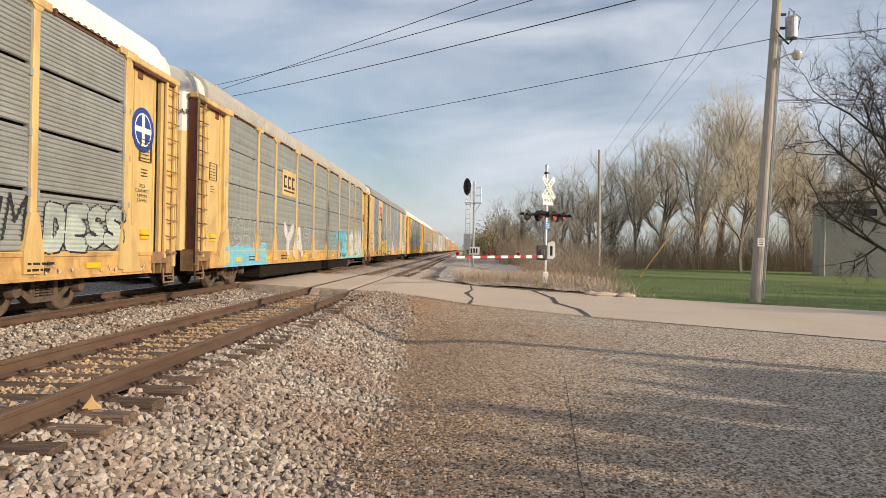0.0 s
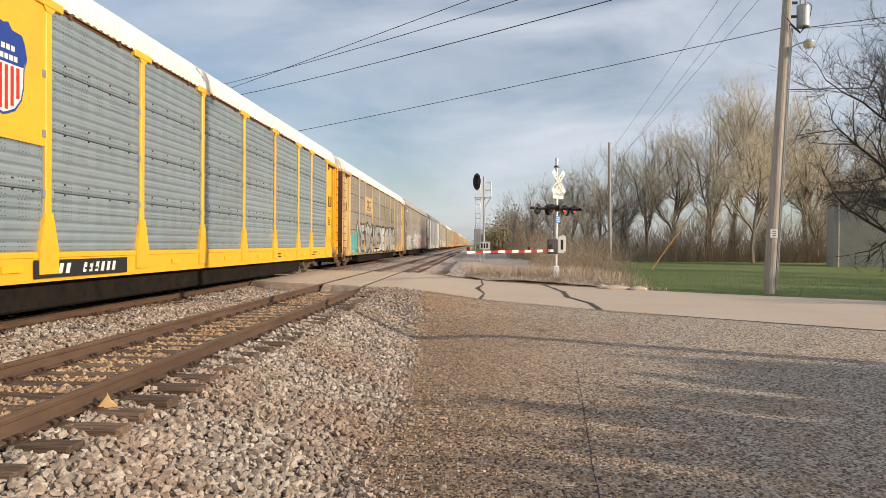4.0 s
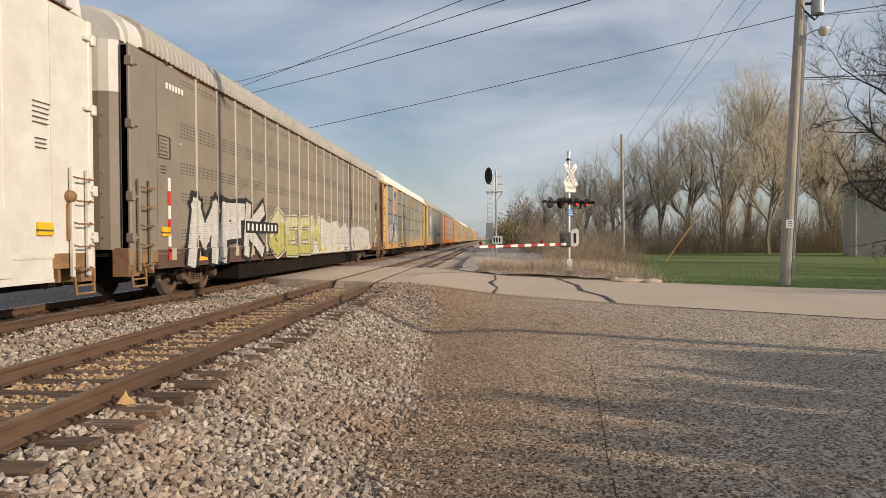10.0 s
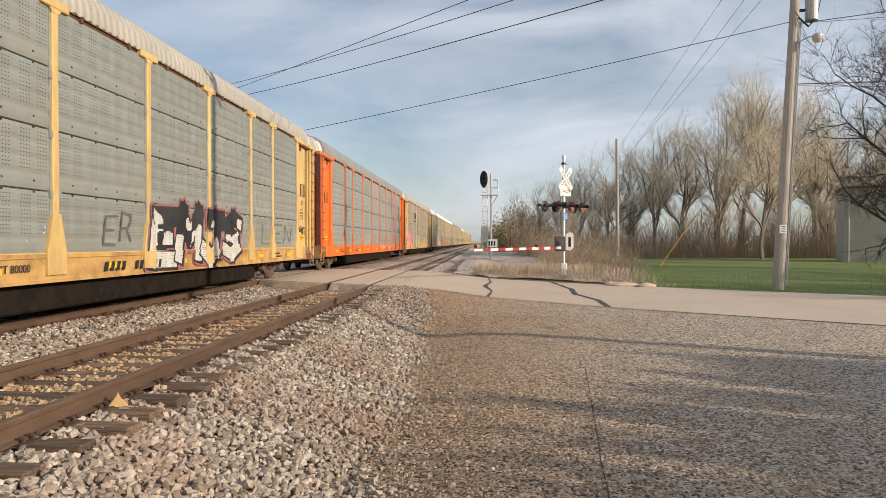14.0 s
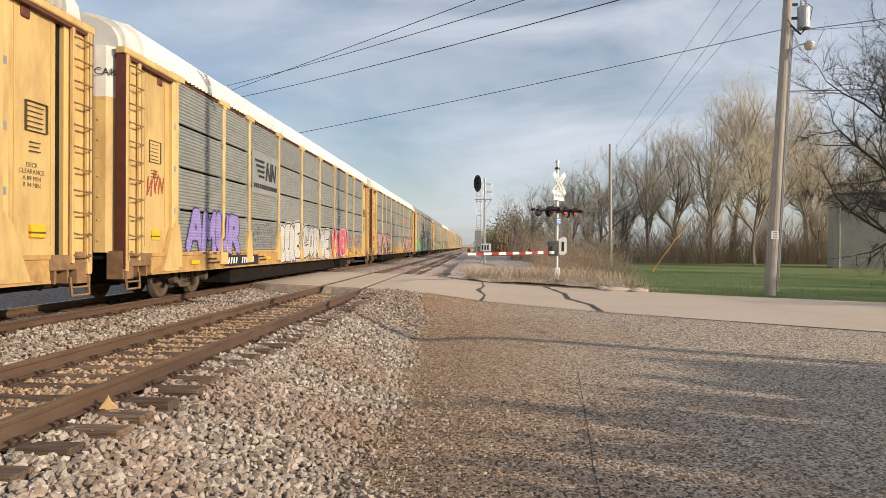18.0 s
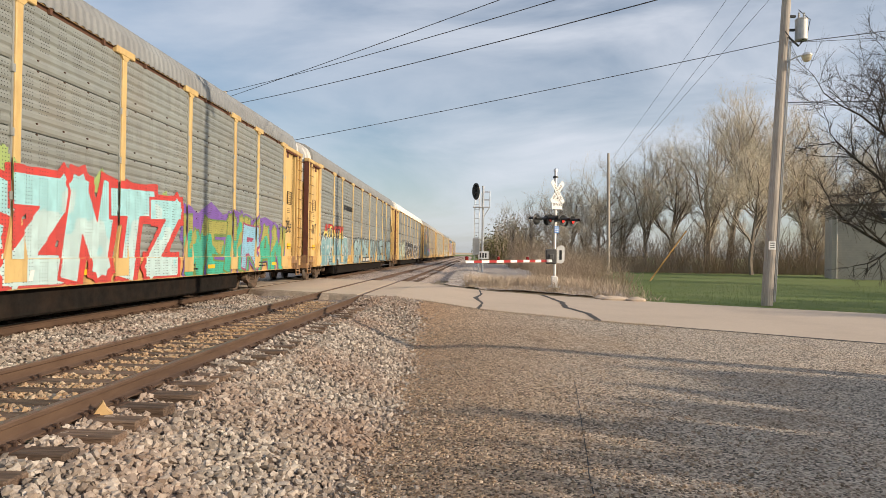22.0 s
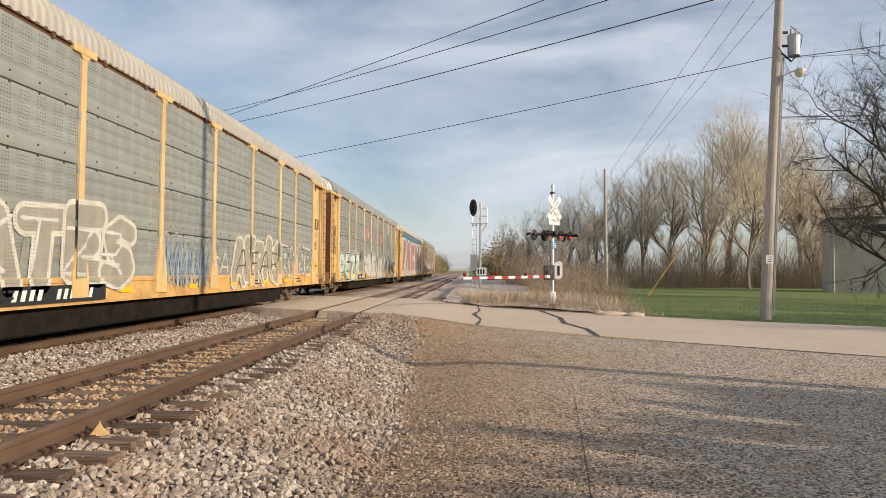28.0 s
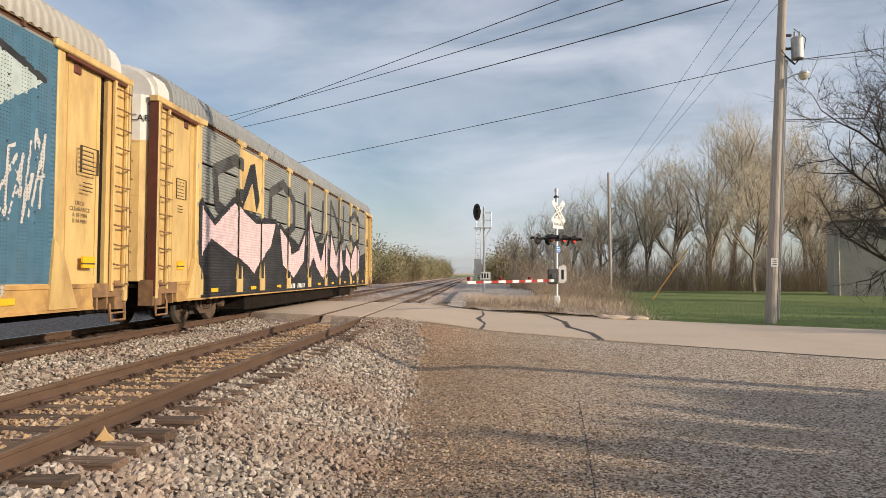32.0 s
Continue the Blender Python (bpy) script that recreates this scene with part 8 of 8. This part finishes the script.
bm = bmesh.new()
tube(bm, [-SX * 1.30 + Vector((0, 0, 2.92)), SX * 1.30 + Vector((0, 0, 2.92))], 0.05, 8)
box(bm, -0.13, 0.13, -0.13, 0.13, 2.82, 3.08, 0.03)
local_part("cross_arm", bm, SIGN_BLACK, gate, "black lamp arm")
for s, side, lit in ((-0.45, 1, 0), (1.15, 1, 1), (0.42, 1, 1), (-1.15, -1, 0), (-0.45, -1, 0), (0.85, -1, 0)):
    c = SX * s + Vector((0, 0, 2.88))
    n = FX * side
    bm = bmesh.new()
    lathe(bm, [(0.05, 0.0), (0.05, 0.15), (0.09, 0.24), (0.10, 0.24), (0.08, 0.13), (0.12, 0.105), (0.12, 0.0)], c, n, 20)
    for k in range(12):                                     # long hood over the upper half
        a0, a1 = math.pi * (k / 12) - 0.25, math.pi * ((k + 1) / 12) - 0.25
        up = Vector((0, 0, 1))
        sd = n.cross(up)
        q = []
        for a, o in ((a0, 0.10), (a1, 0.10), (a1, 0.42), (a0, 0.42)):
            q.append(bm.verts.new(c + n * o + (sd * math.cos(a + 0.25) + up * math.sin(a + 0.25)) * 0.125))
        bm.faces.new(q)
    lamp = local_part("flasher", bm, SIGN_BLACK, gate, "black hooded flashing lamp")
    bm = bmesh.new()
    lathe(bm, [(0.121, 0.10), (0.135, 0.07), (0.14, 0.0)], c, n, 16)
    local_part("lens", bm, LAMP_RED if lit else LENS_RED, lamp, "red lens")
bm = bmesh.new()
box(bm, -0.15, 0.15, -0.004, 0.004, 2.32, 2.62, 0.003)
b = local_part("blue_sign", bm, BLUE_SIGN, gate, "small blue notice")
b.matrix_basis = Matrix.Translation(FX * 0.09) @ Matrix.Rotation(FACING + math.pi / 2, 4, "Z")
bm = bmesh.new()
for k in range(3):
    for x0, x1 in ((-0.11, -0.02), (0.01, 0.11)):
        box(bm, x0, x1, -0.009, -0.005, 2.38 + 0.075 * k, 2.41 + 0.075 * k)
        box(bm, x0, x1, 0.005, 0.009, 2.38 + 0.075 * k, 2.41 + 0.075 * k)
b2 = local_part("notice_bars", bm, SIGN_WHITE, b)
# gate machine and arm
ARM = Vector((-0.52, -0.855, 0)).normalized()
SIDE = Vector((-ARM.y, ARM.x, 0))
bm = bmesh.new()
box(bm, -0.23, 0.23, -0.17, 0.17, 0.98, 1.62, 0.04)
box(bm, -0.10, 0.10, -0.25, 0.25, 1.18, 1.42, 0.03)
m_ = local_part("gate_machine", bm, DARK_BOX, gate, "dark grey gate machine housing")
m_.location = -FX * 0.05 - SX * 0.18
bm = bmesh.new()
extrude(bm, [(0.0, 1.05), (0.30, 1.0), (0.42, 1.12), (0.42, 1.72), (0.30, 1.80), (0.1, 1.72)], 1, -0.05, 0.05)
cw = local_part("counterweight", bm, SIGN_WHITE, gate, "white counterweight arm")
bm = bmesh.new()
box(bm, 0.18, 0.32, -0.056, 0.056, 1.15, 1.6, 0.02)
local_part("counterweight_slot", bm, SIGN_BLACK, cw)
n_bands, length = 13, 7.0
for i in range(n_bands):
    a, b_ = length * i / n_bands, length * (i + 1) / n_bands
    z0 = 1.12
    bm = bmesh.new()
    pts = []
    hw = 0.058 - 0.018 * i / n_bands
    for d, s, z in ((a, -0.02, -hw), (a, 0.02, -hw), (a, 0.02, hw), (a, -0.02, hw), (b_, -0.02, -hw), (b_, 0.02, -hw), (b_, 0.02, hw), (b_, -0.02, hw)):
        pts.append(bm.verts.new(ARM * (0.3 + d) + SIDE * s + Vector((0, 0, z0 + z - 0.004 * d))))
    for f in ((0, 1, 2, 3), (7, 6, 5, 4), (0, 4, 5, 1), (1, 5, 6, 2), (2, 6, 7, 3), (3, 7, 4, 0)):
        bm.faces.new([pts[k] for k in f])
    local_part("arm_band", bm, RED if i % 2 else SIGN_WHITE, gate)
for d in (2.3, 4.7, 6.9):
    bm = bmesh.new()
    lathe(bm, [(0, 0), (0, 0.06), (0.12, 0.06), (0.14, 0.0)], ARM * (0.3 + d) + Vector((0, 0, 1.15)), (0, 0, 1), 10)
    local_part("arm_lamp", bm, LENS_RED, gate, "small red arm lamp")

# railway signal on its mast
sig = thing("signal_mast", (0.62, 50.0, -0.25), "white railway signal mast with black target head and ladder", "signal")
bm = bmesh.new()
tube(bm, [(0, 0, 0), (0, 0, 6.75)], 0.085, 10)
local_part("mast", bm, ALU, sig)
bm = bmesh.new()
prof = [(0.52 * math.cos(a) * 0.72, 0.68 * math.sin(a)) for a in (2 * math.pi * k / 24 for k in range(24))]
extrude(bm, [(u * 0.8 - 0.55, v * 0.95 + 6.35) for u, v in prof], 1, -0.12, -0.06)
for z in (6.68, 6.35, 6.02):
    lathe(bm, [(0, 0.13), (0.25, 0.13), (0.25, 0.115), (0.02, 0.115), (0.02, 0)], (-0.55, -0.12, z), (0, -1, 0), 12)
local_part("signal_head", bm, SIGN_BLACK, sig, "black oval signal head")
bm = bmesh.new()
for s in (-0.62, -0.28):
    tube(bm, [(s, 0.02, 0.1), (s, 0.02, 6.7)], 0.03, 5)
for k in range(18):
    z = 0.3 + 0.36 * k
    tube(bm, [(-0.62, 0.02, z), (-0.28, 0.02, z)], 0.022, 5)
local_part("ladder", bm, ALU, sig)
bm = bmesh.new()
box(bm, -0.75, 0.55, -0.35, 0.35, 5.10, 5.16)
for x, y in ((0.52, -0.32), (0.52, 0.32), (-0.1, 0.32)):
    tube(bm, [(x, y, 5.15), (x, y, 6.3)], 0.026, 5)
for z in (5.7, 6.3):
    tube(bm, [(-0.1, 0.32, z), (0.52, 0.32, z), (0.52, -0.32, z), (0.1, -0.32, z)], 0.024, 5)
tube(bm, [(0.0, 0, 4.3), (0.5, 0, 5.1)], 0.035, 5)
local_part("platform", bm, ALU, sig, "small railed platform")
bm = bmesh.new()
box(bm, -0.75, -0.22, -0.2, 0.15, 1.5, 2.75, 0.03)
local_part("relay_box", bm, GREY_BOX, sig, "grey relay box")
bm = bmesh.new()
box(bm, -0.32, 0.48, -0.14, -0.11, 1.15, 1.75, 0.02)
pl = local_part("number_board", bm, SIGN_WHITE, sig, "white board with dark bars")
bm = bmesh.new()
for k in range(3):
    box(bm, -0.2 + 0.2 * k, -0.08 + 0.2 * k, -0.147, -0.142, 1.27, 1.63)
local_part("bars", bm, SIGN_BLACK, pl)


def wood_pole(at, top, r0, r1, label):
    p = thing("utility_pole", at, label, "utility pole", "wooden poles")
    bm = bmesh.new()
    n = 10
    a, b = Vector((0, 0, -0.4)), Vector(top) - Vector(at)
    tube(bm, [a.lerp(b, i / n) for i in range(n + 1)], [r0 + (r1 - r0) * i / n for i in range(n + 1)], 14)
    for v in bm.verts:
        v.co += 0.006 * Vector(noise.noise_vector(v.co * 3))
    part("pole", bm, POLE, p)
    return p


PB, PT = Vector((10.70, 24.36, -0.32)), Vector((11.36, 24.36, 11.9))
pole = wood_pole(PB, PT, 0.205, 0.145, "weathered grey wooden utility pole with transformer and lamp")


def on_pole(z, dx=0.0, dy=0.0):
    return PB.lerp(PT, (z - PB.z) / (PT.z - PB.z)) + Vector((dx, dy, 0)) - PB


bm = bmesh.new()
c = on_pole(9.25, 0.60, -0.05)
lathe(bm, [(0, 0), (0, 0.20), (0.02, 0.215), (0.72, 0.215), (0.76, 0.225), (0.80, 0.19), (0.84, 0.0)], c, (0, 0, 1), 18)
for dx in (-0.09, 0.09):
    lathe(bm, [(0, 0.045), (0.05, 0.03), (0.08, 0.045), (0.13, 0.03), (0.16, 0.045), (0.2, 0.02), (0.2, 0)], c + Vector((dx, 0, 0.83)), (0, 0, 1), 8)
part("transformer", bm, GALV, pole, "grey can transformer")
bm = bmesh.new()
for z in (9.65, 10.15):
    box(bm, *sum(([on_pole(z)[0] + 0.05, on_pole(z)[0] + 0.36], [-0.04, 0.04], [on_pole(z)[2] - 0.04, on_pole(z)[2] + 0.04]), []))
tube(bm, [on_pole(9.35, 0.1, -0.15), on_pole(9.0, 0.45, -0.2), on_pole(9.15, 0.55, -0.2)], 0.035, 6)
tube(bm, [on_pole(9.55, -0.05, -0.18), on_pole(9.1, 0.25, -0.25), on_pole(9.25, 0.62, -0.2), on_pole(9.6, 0.72, -0.1)], 0.018, 5)
tube(bm, [on_pole(10.4, 0.45, 0), on_pole(10.0, 0.85, -0.1), on_pole(9.2, 0.75, -0.1)], 0.014, 5)
part("bracket", bm, SIGN_BLACK, pole, "black bracket and jumper leads")
bm = bmesh.new()
tube(bm, [on_pole(8.45, 0.12, -0.05), on_pole(8.58, 0.35, -0.3), on_pole(8.60, 0.55, -0.45)], 0.03, 6)
lathe(bm, [(-0.02, 0.0), (-0.02, 0.12), (-0.10, 0.19), (-0.12, 0.19), (-0.04, 0.08)], on_pole(8.68, 0.62, -0.5), (0, 0, 1), 14)
lamp = part("street_lamp", bm, ALU, pole, "small outdoor lamp on a bracket")
bm = bmesh.new()
lathe(bm, [(0, 0.175), (-0.10, 0.16), (-0.20, 0.10), (-0.22, 0.0)], on_pole(8.56, 0.62, -0.5), (0, 0, 1), 14)
part("globe", bm, plain("clouded lamp globe", (0.55, 0.50, 0.36), 0.25), lamp, "clouded lamp globe")
bm = bmesh.new()
for dx in (0.11, 0.16):
    tube(bm, [on_pole(z, dx + 0.09 - 0.005 * z, -0.13) for z in (-0.3, 2, 4, 6, 9.2)], 0.022, 6)
part("conduit", bm, GALV, pole, "grey cable conduit")
bm = bmesh.new()
box(bm, *sum(([on_pole(1.6)[0] - 0.14, on_pole(1.6)[0] + 0.12], [-0.225, -0.21], [on_pole(1.6)[2], on_pole(1.6)[2] + 0.3]), []))
tag = part("pole_tag", bm, SIGN_WHITE, pole, "small white tag")
bm = bmesh.new()
for k in range(3):
    box(bm, *sum(([on_pole(1.6)[0] - 0.09, on_pole(1.6)[0] + 0.06], [-0.231, -0.227], [on_pole(1.6)[2] + 0.06 + 0.08 * k, on_pole(1.6)[2] + 0.09 + 0.08 * k]), []))
part("bars", bm, SIGN_BLACK, tag)

P2 = Vector((8.45, 9.65, -0.55))
pole2 = wood_pole(P2, P2 + Vector((0.05, 0, 12.3)), 0.155, 0.115, "wooden utility pole beside the apron whose shadow crosses the road")
bm = bmesh.new()
box(bm, -1.1, 1.1, -0.06, 0.06, 11.34, 11.46, 0.01)
part("cross_arm", bm, POLE, pole2)
P3 = Vector((-13.0, 33.0, -0.4))
wood_pole(P3, P3 + Vector((0, 0, 9.9)), 0.17, 0.12, "wooden utility pole beyond the train")
P4 = Vector((12.25, 60.0, -0.35))
wood_pole(P4, P4 + Vector((-0.15, 0, 11.0)), 0.16, 0.11, "slim wooden pole before the trees")


def cable(a, b, sag, rad, label="long black overhead power cable"):
    a, b = Vector(a), Vector(b)
    bm = bmesh.new()
    pts = []
    for i in range(25):
        u = i / 24
        p = a.lerp(b, u)
        p.z -= 4 * sag * u * (1 - u)
        pts.append(p - a)
    tube(bm, pts, rad * 0.62, 5)
    ob = part("overhead_cable", bm, WIRE)
    ob.location = a
    return tagged(ob, label, "cable", "overhead cables")


cable((-13.0, 33.0, 9.47), (8.45, 9.65, 7.35), 0.22, 0.020)
cable((-13.0, 33.0, 9.14), (8.45, 9.65, 8.05), 0.06, 0.020)
cable((-13.0, 33.0, 8.74), (8.45, 9.65, 6.65), 0.20, 0.022)
cable((-13.0, 33.0, 6.30), tuple(PB + on_pole(9.25, -0.1)), 0.09, 0.022)
for dx, za, zb in ((-0.9, 9.75, 10.75), (-0.3, 7.9, 10.75), (0.3, 8.15, 10.35)):
    cable((12.2, 60.0, za), (8.45 + dx, 9.65, zb), 0.03, 0.012, "thin black overhead wire")
cable(tuple(PB + on_pole(9.2, 0.3)), (34, 24, 13.6), 0.5, 0.025)
cable(tuple(PB + on_pole(9.2, 0.3)), (34, 25, 11.6), 0.3, 0.014)
cable(tuple(PB + on_pole(7.0, 0.15)), (34, 25, 8.2), 0.2, 0.03)
cable(tuple(PB + on_pole(6.95, 0.15)), (34, 27, 8.0), 0.3, 0.014)
bm = bmesh.new()
tube(bm, [(0, 0, 0), (2.7, 1.0, 3.45)], 0.05, 8)
g = part("guy_guard", bm, ORANGE_GUARD)
g.location = (12.0, 45.0, -0.35)
tagged(g, "yellow orange guard on a slanting guy wire", "guy guard")
bm = bmesh.new()
tube(bm, [(0, 0, 0), (5.4, 2.0, 6.9)], 0.008, 5)
part("guy_wire", bm, WIRE, g)

# ---- building behind the lawn ----
WALL = surf("grey beige painted block wall", (0.47, 0.43, 0.38), (0.42, 0.385, 0.34), 2, 0.9, dirt=(0.27, 0.24, 0.21), dscale=0.4, damount=0.5, lines=(2, 0.2, 0.003))
PANE = surf("dark window glass", (0.03, 0.035, 0.04), (0.05, 0.055, 0.06), 3, 0.08)
TRIM = plain("pale trim", (0.52, 0.49, 0.44), 0.6)
hut = thing("building", (29.9, 56.0, -0.40), "low grey beige flat roofed building behind the lawn", "building")
hut.rotation_euler = (0, 0, radians(-22))
bm = bmesh.new()
box(bm, 0, 16, 0, 5.2, 0, 6.1)
part("wall", bm, WALL, hut)
bm = bmesh.new()
box(bm, -0.12, 16.2, -0.12, 5.3, 6.1, 6.32, 0.03)
part("roof", bm, surf("dark roof edge", (0.13, 0.12, 0.11), (0.10, 0.09, 0.085), 3, 0.8), hut)
bm = bmesh.new()
for y0, y1, z0, z1 in ((3.0, 4.1, 5.0, 5.07), (3.0, 4.1, 5.65, 5.72), (3.0, 3.07, 5.07, 5.65), (4.03, 4.1, 5.07, 5.65)):
    box(bm, y0, y1, -0.30, 0.02, z0, z1)
w = part("window", bm, TRIM, hut, "small high window")
bm = bmesh.new()
box(bm, 3.07, 4.03, -0.22, 0.01, 5.07, 5.65)
part("pane", bm, PANE, w)
for x in (8.0, 11.0):
    bm = bmesh.new()
    box(bm, x, x + 1.2, -0.05, 0.02, 1.2, 2.3)
    w = part("window", bm, TRIM, hut)
    bm = bmesh.new()
    box(bm, x + 0.07, x + 1.13, -0.054, -0.03, 1.27, 2.23)
    part("pane", bm, PANE, w)
bm = bmesh.new()
tube(bm, [(0.35, -0.07, 0.0), (0.35, -0.07, 6.1)], 0.05, 8)
part("downpipe", bm, TRIM, hut)
# far overpass across the line
ov = thing("overpass", (-40, 520, -0.8), "distant pale concrete overpass across the railway", "bridge")
bm = bmesh.new()
box(bm, -20, 75, 0, 9, 1.6, 3.0)
part("deck", bm, CONCRETE, ov)
for x in (2, 22, 52):
    bm = bmesh.new()
    box(bm, x - 0.6, x + 0.6, 1, 8, -1.0, 1.6)
    part("pier", bm, CONCRETE, ov)


def motions():
    for k, c in enumerate(cars):
        walk(c, [(t, pose(T2, train_at(k, t), 0)) for t in range(33)])


motions()
